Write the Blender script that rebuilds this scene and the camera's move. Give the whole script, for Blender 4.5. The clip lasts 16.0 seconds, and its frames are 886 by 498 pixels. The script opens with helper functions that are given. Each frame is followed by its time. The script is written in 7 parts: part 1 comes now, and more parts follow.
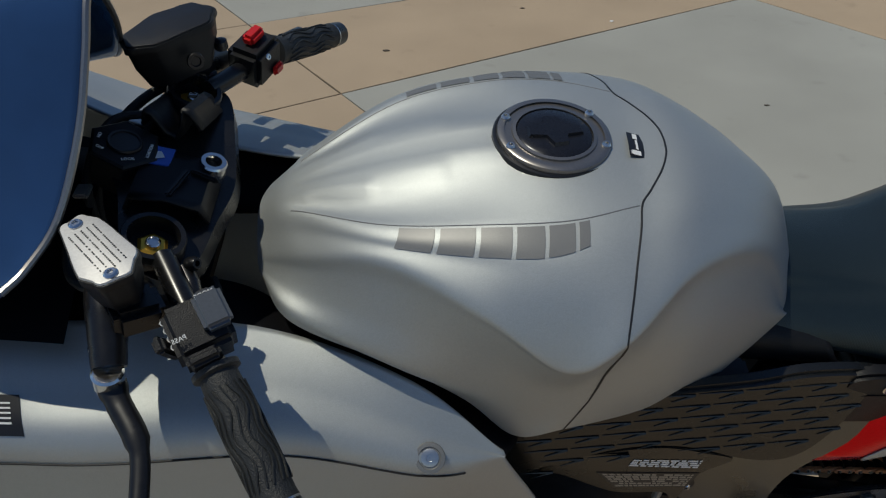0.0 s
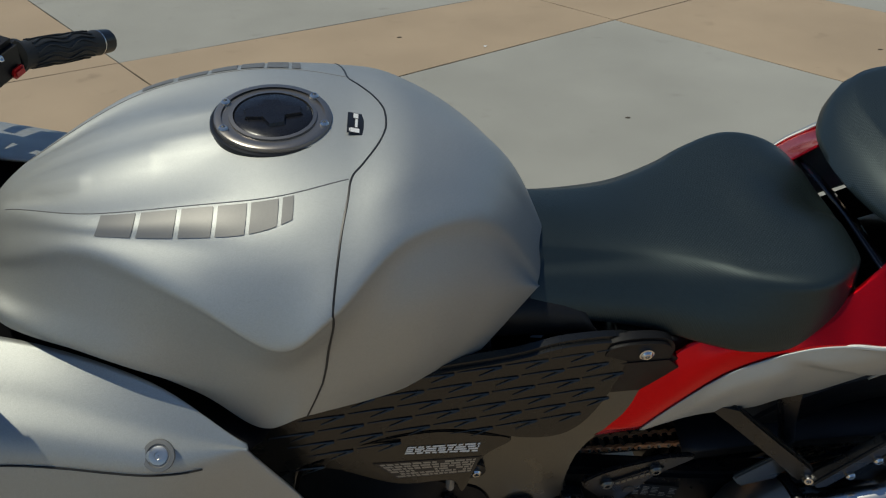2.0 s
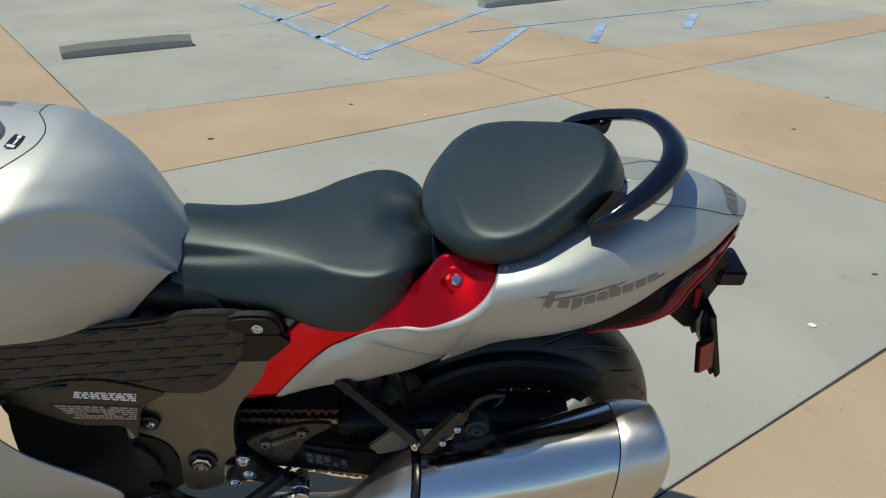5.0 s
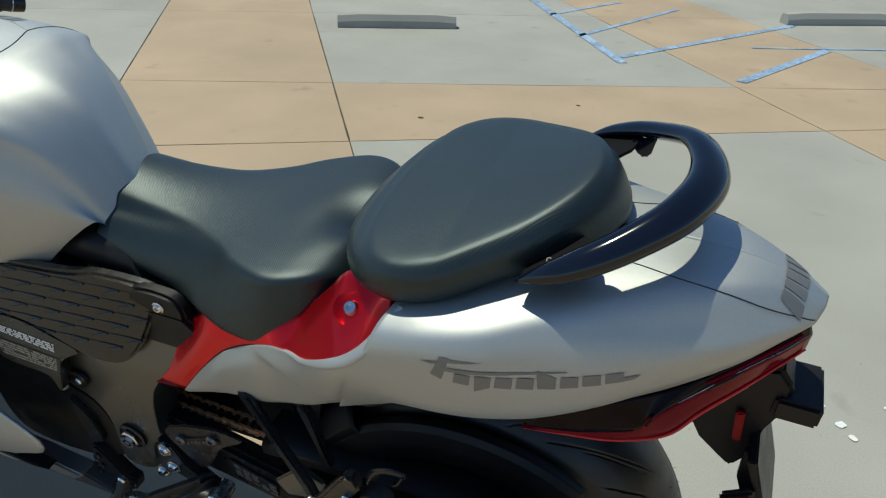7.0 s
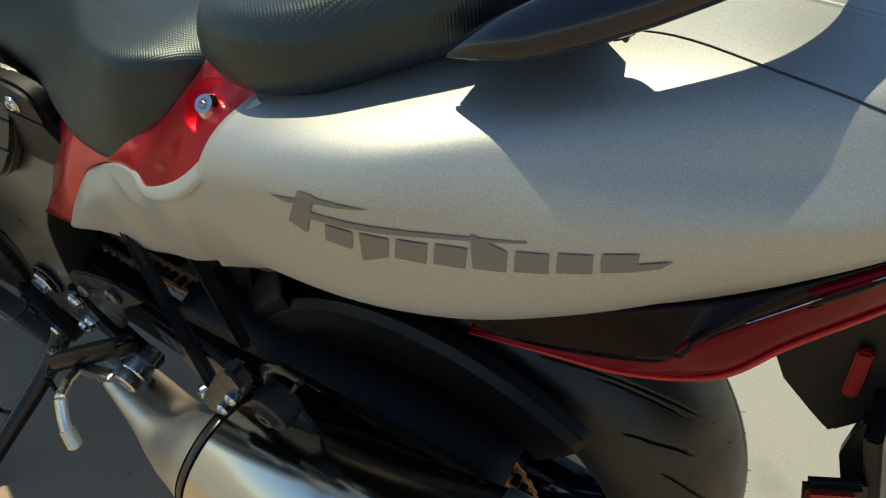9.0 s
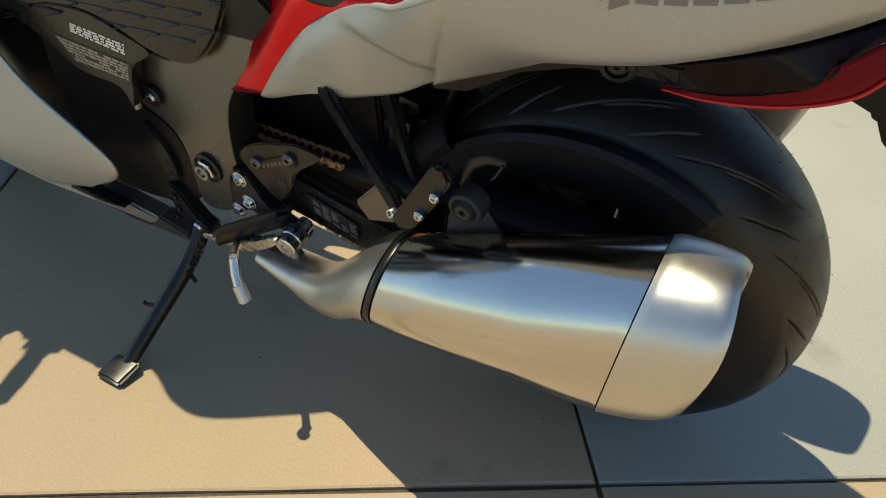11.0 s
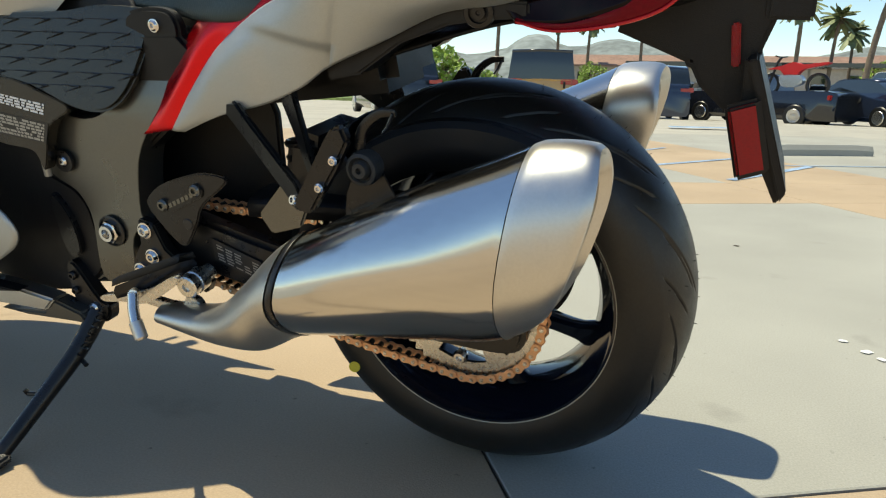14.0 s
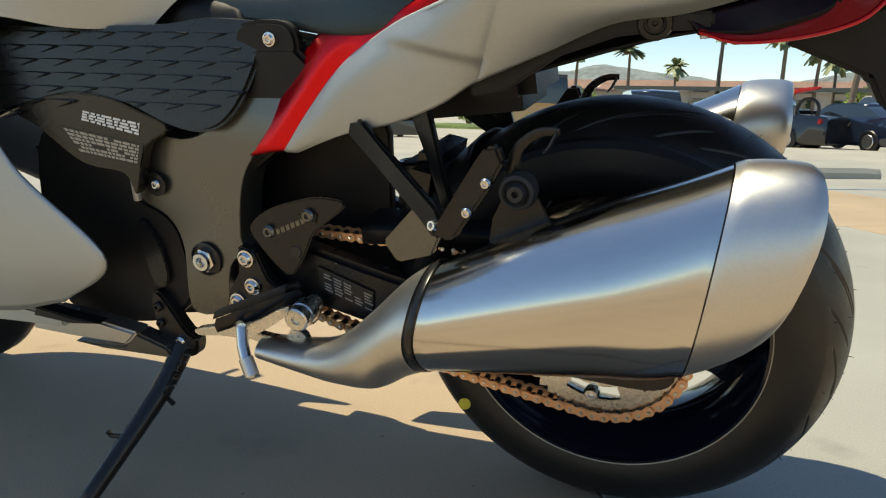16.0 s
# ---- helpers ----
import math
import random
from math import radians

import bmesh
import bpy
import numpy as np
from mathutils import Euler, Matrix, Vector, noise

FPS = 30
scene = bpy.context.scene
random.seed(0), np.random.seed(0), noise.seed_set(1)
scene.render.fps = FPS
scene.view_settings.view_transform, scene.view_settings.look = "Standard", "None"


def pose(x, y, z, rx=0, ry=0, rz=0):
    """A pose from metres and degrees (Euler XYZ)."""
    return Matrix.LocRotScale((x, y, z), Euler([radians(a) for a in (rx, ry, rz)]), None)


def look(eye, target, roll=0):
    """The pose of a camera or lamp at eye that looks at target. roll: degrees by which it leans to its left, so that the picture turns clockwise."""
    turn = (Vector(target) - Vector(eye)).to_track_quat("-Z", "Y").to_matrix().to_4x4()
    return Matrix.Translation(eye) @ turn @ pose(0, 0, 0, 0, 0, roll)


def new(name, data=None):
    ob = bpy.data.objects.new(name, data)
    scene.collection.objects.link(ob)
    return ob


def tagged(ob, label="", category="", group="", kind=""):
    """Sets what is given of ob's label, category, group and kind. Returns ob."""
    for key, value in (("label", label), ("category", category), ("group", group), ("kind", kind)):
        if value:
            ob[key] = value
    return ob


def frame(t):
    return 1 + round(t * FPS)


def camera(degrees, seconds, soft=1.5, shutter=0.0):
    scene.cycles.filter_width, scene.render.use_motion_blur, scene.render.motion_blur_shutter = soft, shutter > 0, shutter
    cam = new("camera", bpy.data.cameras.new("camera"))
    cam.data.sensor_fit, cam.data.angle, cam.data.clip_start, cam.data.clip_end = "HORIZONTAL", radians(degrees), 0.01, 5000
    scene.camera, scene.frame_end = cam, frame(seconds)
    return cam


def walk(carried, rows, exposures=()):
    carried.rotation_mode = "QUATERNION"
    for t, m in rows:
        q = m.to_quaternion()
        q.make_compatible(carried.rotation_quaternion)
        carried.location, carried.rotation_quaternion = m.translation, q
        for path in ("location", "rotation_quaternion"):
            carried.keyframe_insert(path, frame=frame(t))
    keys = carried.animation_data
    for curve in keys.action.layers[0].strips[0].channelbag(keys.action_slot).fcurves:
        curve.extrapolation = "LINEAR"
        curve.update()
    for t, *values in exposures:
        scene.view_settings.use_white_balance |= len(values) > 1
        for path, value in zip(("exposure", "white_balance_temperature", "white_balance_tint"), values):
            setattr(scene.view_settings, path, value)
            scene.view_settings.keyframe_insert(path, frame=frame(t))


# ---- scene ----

cam = camera(62.2, 16.0, soft=1.2)
PATH = [
    (0, (-1.022, -0.87, 1.33), (-1.027, 0.735, 0.136), -0.2),
    (0.5, (-1.027, -0.875, 1.319), (-0.929, 0.764, 0.177), 0.1),
    (1, (-0.991, -0.886, 1.29), (-0.867, 0.763, 0.165), 0.3),
    (1.5, (-0.896, -0.894, 1.285), (-0.757, 0.758, 0.167), 0.3),
    (2, (-0.811, -0.91, 1.277), (-0.625, 0.743, 0.166), -0.1),
    (2.5, (-0.719, -0.95, 1.294), (-0.427, 0.696, 0.196), -1.3),
    (3, (-0.599, -1.007, 1.314), (-0.146, 0.609, 0.225), -1.6),
    (3.5, (-0.528, -1.091, 1.313), (-0.004, 0.531, 0.268), -0.5),
    (3.7, (-0.517, -1.129, 1.316), (0.018, 0.505, 0.296), -0.6),
    (5.8, (0.005, -1.26, 1.345), (-0.31, 0.477, 0.404), 1.6),
    (6, (0.053, -1.213, 1.332), (-0.328, 0.508, 0.388), 1.7),
    (6.5, (0.132, -1.085, 1.302), (-0.383, 0.598, 0.353), 1.8),
    (7, (0.187, -0.906, 1.228), (-0.456, 0.732, 0.278), 1.9),
    (7.5, (0.207, -0.746, 1.142), (-0.588, 0.825, 0.193), 2.4),
    (8, (0.205, -0.666, 1.06), (-0.657, 0.835, 0.059), 2.1),
    (8.5, (0.214, -0.603, 1.01), (-0.636, 0.819, -0.111), 1.8),
    (9, (0.211, -0.592, 1.004), (-0.606, 0.758, -0.224), 1.9),
    (9.5, (0.207, -0.596, 1.017), (-0.599, 0.722, -0.254), 1.9),
    (10, (0.185, -0.647, 1.012), (-0.614, 0.658, -0.276), 1.9),
    (10.2, (0.178, -0.701, 1.009), (-0.618, 0.606, -0.278), 1.8),
    (12.3, (0.214, -1.087, 0.713), (-0.579, 0.594, -0.026), 1.3),
    (12.5, (0.223, -1.086, 0.691), (-0.569, 0.62, 0.011), 1.3),
    (13, (0.256, -1.083, 0.632), (-0.518, 0.662, 0.038), 1.1),
    (13.5, (0.293, -1.085, 0.586), (-0.466, 0.696, 0.084), 1.1),
    (14, (0.296, -1.093, 0.597), (-0.439, 0.713, 0.152), 1.2),
    (14.5, (0.289, -1.094, 0.588), (-0.426, 0.729, 0.179), 1.2),
    (15, (0.222, -1.091, 0.571), (-0.47, 0.742, 0.171), 1.4),
    (15.5, (0.126, -1.078, 0.565), (-0.573, 0.753, 0.166), 1.4),
    (16, (0.089, -1.098, 0.584), (-0.622, 0.732, 0.202), 1.2),
]
walk(cam, [(t, look(eye, target, roll)) for t, eye, target, roll in PATH], [(0.0, -0.80, 6900, 3), (1.5, -0.74, 7000, 2), (2.5, -0.64, 7300, 0), (3.0, -0.44, 7250, 1), (3.5, -0.03, 7100, 2), (5.8, -0.14, 7200, -2), (7.0, -0.12, 7000, -3), (7.5, 0.0, 7000, -4), (8.5, 0.1, 7900, -4), (10.0, 0.16, 9300, -3), (12.5, 0.46, 7800, -3), (14.0, 0.42, 8000, -2), (14.5, 0.06, 8000, -1), (15.0, 0.22, 8000, -2), (16.0, 0.36, 8300, 0)])

# ---- sky and sun ----
SUN_WAY = Vector((-0.37, 0.03, 1.0)).normalized()
world = bpy.data.worlds.new("sky")
scene.world = world
world.use_nodes = True
wn = world.node_tree
sky = wn.nodes.new("ShaderNodeTexSky")
sky.sky_type, sky.sun_disc = "NISHITA", False
sky.sun_elevation = math.asin(SUN_WAY.z)
sky.sun_rotation = math.atan2(SUN_WAY.x, SUN_WAY.y)
sky.air_density, sky.dust_density, sky.ozone_density = 1.0, 0.0, 2.2
sky.altitude = 1200
haze = wn.nodes.new("ShaderNodeVectorMath")
haze.operation = "MULTIPLY"
haze.inputs[1].default_value = (0.89, 0.96, 1.13)
wn.links.new(sky.outputs[0], haze.inputs[0])
wn.links.new(haze.outputs[0], wn.nodes["Background"].inputs[0])
wn.nodes["Background"].inputs[1].default_value = 0.13
sun_data = bpy.data.lights.new("sun", "SUN")
sun_data.energy, sun_data.angle, sun_data.color = 4.2, radians(0.53), (1.0, 0.95, 0.87)
sun = new("sun", sun_data)
sun.matrix_world = look(SUN_WAY * 30, (0, 0, 0))


# ---- materials ----
def material(name, colour, rough=0.5, metal=0.0, coat=0.0, grain=0.0, grain_size=60.0, stain=0.0, stain_size=4.0,
             bump=0.0, bump_size=300.0, stretch=(1, 1, 1), rough_var=0.0, spec=0.5, coat_rough=0.05, by_object=0.0):
    """A surface with a base colour, fine grain, large stains, relief and wear in its gloss."""
    m = bpy.data.materials.new(name)
    m.use_nodes = True
    t = m.node_tree
    b = t.nodes["Principled BSDF"]
    b.inputs["Roughness"].default_value, b.inputs["Metallic"].default_value = rough, metal
    b.inputs["Coat Weight"].default_value, b.inputs["Coat Roughness"].default_value = coat, coat_rough
    b.inputs["Specular IOR Level"].default_value = spec
    co = t.nodes.new("ShaderNodeTexCoord")
    mp = t.nodes.new("ShaderNodeMapping")
    mp.inputs["Scale"].default_value = stretch
    t.links.new(co.outputs["Object"], mp.inputs[0])

    def noisy(size, detail=4.0):
        n = t.nodes.new("ShaderNodeTexNoise")
        n.inputs["Scale"].default_value, n.inputs["Detail"].default_value = size, detail
        t.links.new(mp.outputs[0], n.inputs["Vector"])
        return n.outputs["Fac"]

    def spread(value, low, high):
        n = t.nodes.new("ShaderNodeMapRange")
        n.inputs["From Min"].default_value, n.inputs["From Max"].default_value = 0.3, 0.7
        n.inputs["To Min"].default_value, n.inputs["To Max"].default_value = low, high
        t.links.new(value, n.inputs["Value"])
        return n.outputs[0]

    fac = None
    for amount, size in ((grain, grain_size), (stain, stain_size)):
        if amount:
            v = spread(noisy(size), 1 - amount, 1 + amount)
            if fac is not None:
                mu = t.nodes.new("ShaderNodeMath")
                mu.operation = "MULTIPLY"
                t.links.new(fac, mu.inputs[0])
                t.links.new(v, mu.inputs[1])
                v = mu.outputs[0]
            fac = v
    if by_object:
        info = t.nodes.new("ShaderNodeObjectInfo")
        n = t.nodes.new("ShaderNodeMapRange")
        n.inputs["To Min"].default_value, n.inputs["To Max"].default_value = 1 - by_object, 1 + by_object
        t.links.new(info.outputs["Random"], n.inputs["Value"])
        v = n.outputs[0]
        if fac is not None:
            mu = t.nodes.new("ShaderNodeMath")
            mu.operation = "MULTIPLY"
            t.links.new(fac, mu.inputs[0])
            t.links.new(v, mu.inputs[1])
            v = mu.outputs[0]
        fac = v
    rgba = (*colour, 1.0)
    if fac is None:
        b.inputs["Base Color"].default_value = rgba
    else:
        sc = t.nodes.new("ShaderNodeVectorMath")
        sc.operation = "SCALE"
        sc.inputs[0].default_value = colour
        t.links.new(fac, sc.inputs["Scale"])
        t.links.new(sc.outputs[0], b.inputs["Base Color"])
    if rough_var:
        t.links.new(spread(noisy(stain_size * 2.3), max(rough - rough_var, 0.02), rough + rough_var), b.inputs["Roughness"])
    if bump:
        bp = t.nodes.new("ShaderNodeBump")
        bp.inputs["Strength"].default_value = bump
        bp.inputs["Distance"].default_value = 0.002
        t.links.new(noisy(bump_size, 2.0), bp.inputs["Height"])
        t.links.new(bp.outputs[0], b.inputs["Normal"])
    return m


SILVER = material("matte_silver_paint", (0.435, 0.455, 0.45), 0.53, 0.76, coat=0.0, grain=0.20, grain_size=1600, bump=0.10, bump_size=2200, stain=0.02, stain_size=6)
SILVER_DARK = material("grey_logo_film", (0.21, 0.21, 0.205), 0.50, 0.5, grain=0.10, grain_size=1400)
FRAME_GREY = material("dark_grey_frame_paint", (0.150, 0.149, 0.136), 0.31, 0.85, grain=0.12, grain_size=900, rough_var=0.05, stain_size=9)
PLASTIC = material("black_grained_plastic", (0.007, 0.007, 0.008), 0.42, spec=0.3, grain=0.2, grain_size=300, bump=0.25, bump_size=900, stain=0.15, stain_size=12, rough_var=0.06)
MATT_BLACK = material("dull_black_plastic", (0.004, 0.004, 0.005), 0.65, spec=0.12, grain=0.2, grain_size=300, stain=0.15, stain_size=12)
SATIN_PLASTIC = material("black_satin_plastic", (0.007, 0.007, 0.006), 0.25, spec=0.6, grain=0.15, grain_size=400, bump=0.12, bump_size=1200, stain=0.1, stain_size=12, rough_var=0.05)
BLACK_METAL = material("black_painted_metal", (0.010, 0.010, 0.011), 0.30, 0.2, grain=0.2, grain_size=200, stain=0.2, stain_size=15, rough_var=0.06)
GLOSS_BLACK = material("gloss_blue_black_paint", (0.003, 0.005, 0.012), 0.09, 0.0, spec=0.5, coat=0.05, grain=0.1, grain_size=500, stain=0.1, stain_size=10)
RED = material("candy_red_paint", (0.66, 0.002, 0.009), 0.27, 0.88, coat=0.30, coat_rough=0.03, spec=0.15, grain=0.08, grain_size=1200, stain=0.03, stain_size=10)
STEEL = material("brushed_steel", (0.56, 0.55, 0.535), 0.145, 1.0, grain=0.03, grain_size=400, stretch=(1, 20, 20), stain=0.02, stain_size=8)
STEEL_SATIN = material("satin_cast_steel", (0.56, 0.56, 0.55), 0.36, 1.0, grain=0.03, grain_size=300, rough_var=0.02, stain_size=25)
ALU = material("machined_aluminium", (0.66, 0.65, 0.62), 0.28, 1.0, grain=0.06, grain_size=400, rough_var=0.08, stain_size=60)
CHROME = material("zinc_plated_steel", (0.68, 0.67, 0.66), 0.18, 1.0, grain=0.05, grain_size=300, rough_var=0.06, stain_size=80)
GOLD = material("gold_chain_plate", (0.80, 0.46, 0.26), 0.42, 0.75, grain=0.08, grain_size=500, rough_var=0.08, stain_size=90)
RUBBER = material("tyre_rubber", (0.0095, 0.0095, 0.0090), 0.42, spec=0.5, grain=0.25, grain_size=220, stain=0.2, stain_size=14, bump=0.15, bump_size=700, rough_var=0.08)
GRIP = material("grip_rubber", (0.016, 0.017, 0.017), 0.55, grain=0.2, grain_size=400, bump=0.5, bump_size=700)
LENS_RED = material("red_reflector_plastic", (0.27, 0.004, 0.008), 0.22, coat=0.0, spec=0.3, grain=0.25, grain_size=900, bump=0.3, bump_size=1500)
LIGHT_RED = material("dark_red_lamp_plastic", (0.15, 0.003, 0.009), 0.12, coat=0.0, spec=0.12, grain=0.1, grain_size=200)
LIGHT_CLEAR = material("smoked_lamp_plastic", (0.008, 0.003, 0.004), 0.07, coat=0.0, spec=0.14, grain=0.3, grain_size=60)
WHITE_INK = material("white_print", (0.72, 0.72, 0.70), 0.5, grain=0.06, grain_size=500)
LABEL_GREY = material("grey_label_foil", (0.34, 0.33, 0.30), 0.38, 0.5, grain=0.08, grain_size=300)
LABEL_BLACK = material("black_label_film", (0.012, 0.012, 0.013), 0.35, grain=0.1, grain_size=300)
RED_PLASTIC = material("red_switch_plastic", (0.55, 0.012, 0.012), 0.35, grain=0.08, grain_size=400)
BLUE_FILM = material("blue_badge_film", (0.03, 0.10, 0.42), 0.3, 0.3, grain=0.05, grain_size=300)
YELLOW_PAINT = material("yellow_paint_mark", (0.55, 0.48, 0.05), 0.5, grain=0.15, grain_size=500)
ORANGE = material("orange_label_film", (0.75, 0.16, 0.02), 0.4, grain=0.05, grain_size=500)
# windscreen base colour carries the blue of the sky it would reflect
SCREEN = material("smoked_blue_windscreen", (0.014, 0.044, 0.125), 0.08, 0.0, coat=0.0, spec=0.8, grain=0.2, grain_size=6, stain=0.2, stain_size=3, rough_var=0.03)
CAP_BLACK = material("satin_black_cap", (0.014, 0.015, 0.020), 0.28, 0.3, grain=0.1, grain_size=300, rough_var=0.05, stain_size=40)
BRONZE_GREY = material("anodised_grey_ring", (0.30, 0.28, 0.26), 0.34, 0.9, grain=0.06, grain_size=500)
BLUE_PAINT = material("faded_blue_road_paint", (0.24, 0.34, 0.47), 0.8, grain=0.3, grain_size=40, stain=0.3, stain_size=5)


def seat_vinyl():
    """Black vinyl with a fine woven emboss."""
    m = material("woven_black_vinyl", (0.0085, 0.0140, 0.0158), 0.40, spec=0.64, grain=0.12, grain_size=200, stain=0.1, stain_size=7)
    t = m.node_tree
    b = t.nodes["Principled BSDF"]
    b.inputs["Specular Tint"].default_value = (0.80, 0.97, 1.0, 1.0)
    co = t.nodes.new("ShaderNodeTexCoord")
    add = None
    for turn in (45, -45):
        mp = t.nodes.new("ShaderNodeMapping")
        mp.inputs["Rotation"].default_value = (0, 0, radians(turn))
        w = t.nodes.new("ShaderNodeTexWave")
        w.inputs["Scale"].default_value = 150
        t.links.new(co.outputs["Object"], mp.inputs[0])
        t.links.new(mp.outputs[0], w.inputs["Vector"])
        if add is None:
            add = w.outputs["Fac"]
        else:
            mu = t.nodes.new("ShaderNodeMath")
            mu.operation = "MULTIPLY"
            t.links.new(add, mu.inputs[0])
            t.links.new(w.outputs["Fac"], mu.inputs[1])
            add = mu.outputs[0]
    bp = t.nodes.new("ShaderNodeBump")
    bp.inputs["Strength"].default_value, bp.inputs["Distance"].default_value = 0.19, 0.0012
    t.links.new(add, bp.inputs["Height"])
    t.links.new(bp.outputs[0], b.inputs["Normal"])
    return m


VINYL = seat_vinyl()


def concrete(name, colour):
    """Sun-bleached broom-finished concrete: sand grain, blotches, dark stains and small pits."""
    m = material(name, colour, 0.85, grain=0.10, grain_size=260, stain=0.10, stain_size=1.3, bump=0.35, bump_size=320, spec=0.3)
    t = m.node_tree
    b = t.nodes["Principled BSDF"]
    src = b.inputs["Base Color"].links[0].from_socket
    co = t.nodes.new("ShaderNodeTexCoord")
    last = src
    for size, low, high, dark, seed in ((5.5, 0.62, 0.78, 0.72, 3.1), (38, 0.70, 0.76, 0.55, 7.7), (0.6, 0.4, 0.75, 0.90, 1.4)):
        n = t.nodes.new("ShaderNodeTexNoise")
        n.noise_dimensions = "4D"
        n.inputs["W"].default_value, n.inputs["Scale"].default_value, n.inputs["Detail"].default_value = seed, size, 5
        t.links.new(co.outputs["Object"], n.inputs["Vector"])
        r = t.nodes.new("ShaderNodeMapRange")
        for key, value in (("From Min", low), ("From Max", high), ("To Min", 1.0), ("To Max", dark)):
            r.inputs[key].default_value = value
        t.links.new(n.outputs["Fac"], r.inputs["Value"])
        sc = t.nodes.new("ShaderNodeVectorMath")
        sc.operation = "SCALE"
        t.links.new(last, sc.inputs[0])
        t.links.new(r.outputs[0], sc.inputs["Scale"])
        last = sc.outputs[0]
    t.links.new(last, b.inputs["Base Color"])
    return m


GREY_CONCRETE = concrete("grey_concrete", (0.335, 0.33, 0.295))
TAN_CONCRETE = concrete("tan_concrete", (0.40, 0.305, 0.21))
JOINT_DIRT = material("joint_dirt", (0.07, 0.055, 0.04), 0.9, grain=0.3, grain_size=90, stain=0.3, stain_size=6)
LOT = concrete("pale_lot_concrete", (0.38, 0.36, 0.31))


# ---- mesh helpers ----
def spline(points, n):
    """n points of a smooth curve through the given ones."""
    p = np.array(points, float)
    q = np.vstack([2 * p[0] - p[1], p, 2 * p[-1] - p[-2]])
    s = np.linspace(0, len(p) - 1 - 1e-9, n)
    i, u = s.astype(int), (s % 1)[:, None]
    a, b, c, d = q[i], q[i + 1], q[i + 2], q[i + 3]
    return 0.5 * (2 * b + (c - a) * u + (2 * a - 5 * b + 4 * c - d) * u**2 + (3 * b - a - 3 * c + d) * u**3)


def loop_spline(points, n):
    """n points of a smooth closed curve through the given ones."""
    p = np.array(points, float)
    k = len(p)
    s = np.linspace(0, k, n, endpoint=False)
    i, u = s.astype(int), (s % 1)[:, None]
    a, b, c, d = p[(i - 1) % k], p[i % k], p[(i + 1) % k], p[(i + 2) % k]
    return 0.5 * (2 * b + (c - a) * u + (2 * a - 5 * b + 4 * c - d) * u**2 + (3 * b - a - 3 * c + d) * u**3)


def sheet(bm, g, close=False, flip=False):
    """A grid of points as quads; close joins the last column to the first."""
    nu, nv = g.shape[:2]
    vs = [[bm.verts.new(g[i, j]) for j in range(nv)] for i in range(nu)]
    for i in range(nu - 1):
        for j in range(nv if close else nv - 1):
            k = (j + 1) % nv
            f = [vs[i][j], vs[i + 1][j], vs[i + 1][k], vs[i][k]]
            bm.faces.new(f[::-1] if flip else f)
    return vs


def cap(bm, ring, flip=False):
    bm.faces.new(ring[::-1] if flip else ring)


def rails(lines, nu, nv):
    """A smooth surface through guide rails that all have the same stations."""
    fine = np.array([spline(r, nu) for r in lines])
    return np.array([spline(fine[:, i], nv) for i in range(nu)])


def crown(lines, nu, q):
    """As rails(), for a half whose first rail is the centre line: level across it, q steps from rail to rail."""
    fine = np.array([spline(r, nu) for r in lines])
    over = fine[1] * np.array((1, -1, 1))
    full = np.concatenate([over[None], fine])
    return np.array([spline(full[:, i], (len(full) - 1) * q + 1)[q:] for i in range(nu)])


def mirrored(g):
    """Both halves of a surface whose first row of columns lies on the centre line: right side, then left."""
    other = g[:, :0:-1].copy()
    other[..., 1] *= -1
    return np.concatenate([other, g], axis=1)


def tube(bm, path, radius, seg=12, ends=True, flat=1.0):
    """A round bar along a path; radius is one number or one for each point."""
    p = np.array(path, float)
    r = np.full(len(p), radius) if np.isscalar(radius) else np.array(radius, float)
    t = np.gradient(p, axis=0)
    rows = []
    up = Vector((0, 0, 1)) if abs(Vector(t[0]).normalized().z) < 0.9 else Vector((0, 1, 0))
    for i in range(len(p)):
        d = Vector(t[i]).normalized()
        side = d.cross(up).normalized()
        top = side.cross(d)
        up = top
        rows.append([Vector(p[i]) + float(r[i]) * (math.cos(a) * side + flat * math.sin(a) * top) for a in np.linspace(0, 2 * math.pi, seg, endpoint=False)])
    vs = sheet(bm, np.array(rows), close=True)
    if ends:
        cap(bm, vs[0])
        cap(bm, vs[-1], True)


def lathe(bm, profile, centre, axis, seg=32, ends=True):
    """Turns (along, radius) pairs round an axis."""
    d = Vector(axis).normalized()
    side = d.orthogonal().normalized()
    top = d.cross(side)
    rows = [[Vector(centre) + float(a) * d + float(r) * (math.cos(x) * side + math.sin(x) * top) for x in np.linspace(0, 2 * math.pi, seg, endpoint=False)] for a, r in profile]
    vs = sheet(bm, np.array(rows), close=True, flip=True)
    if ends:
        cap(bm, vs[0], True)
        cap(bm, vs[-1])


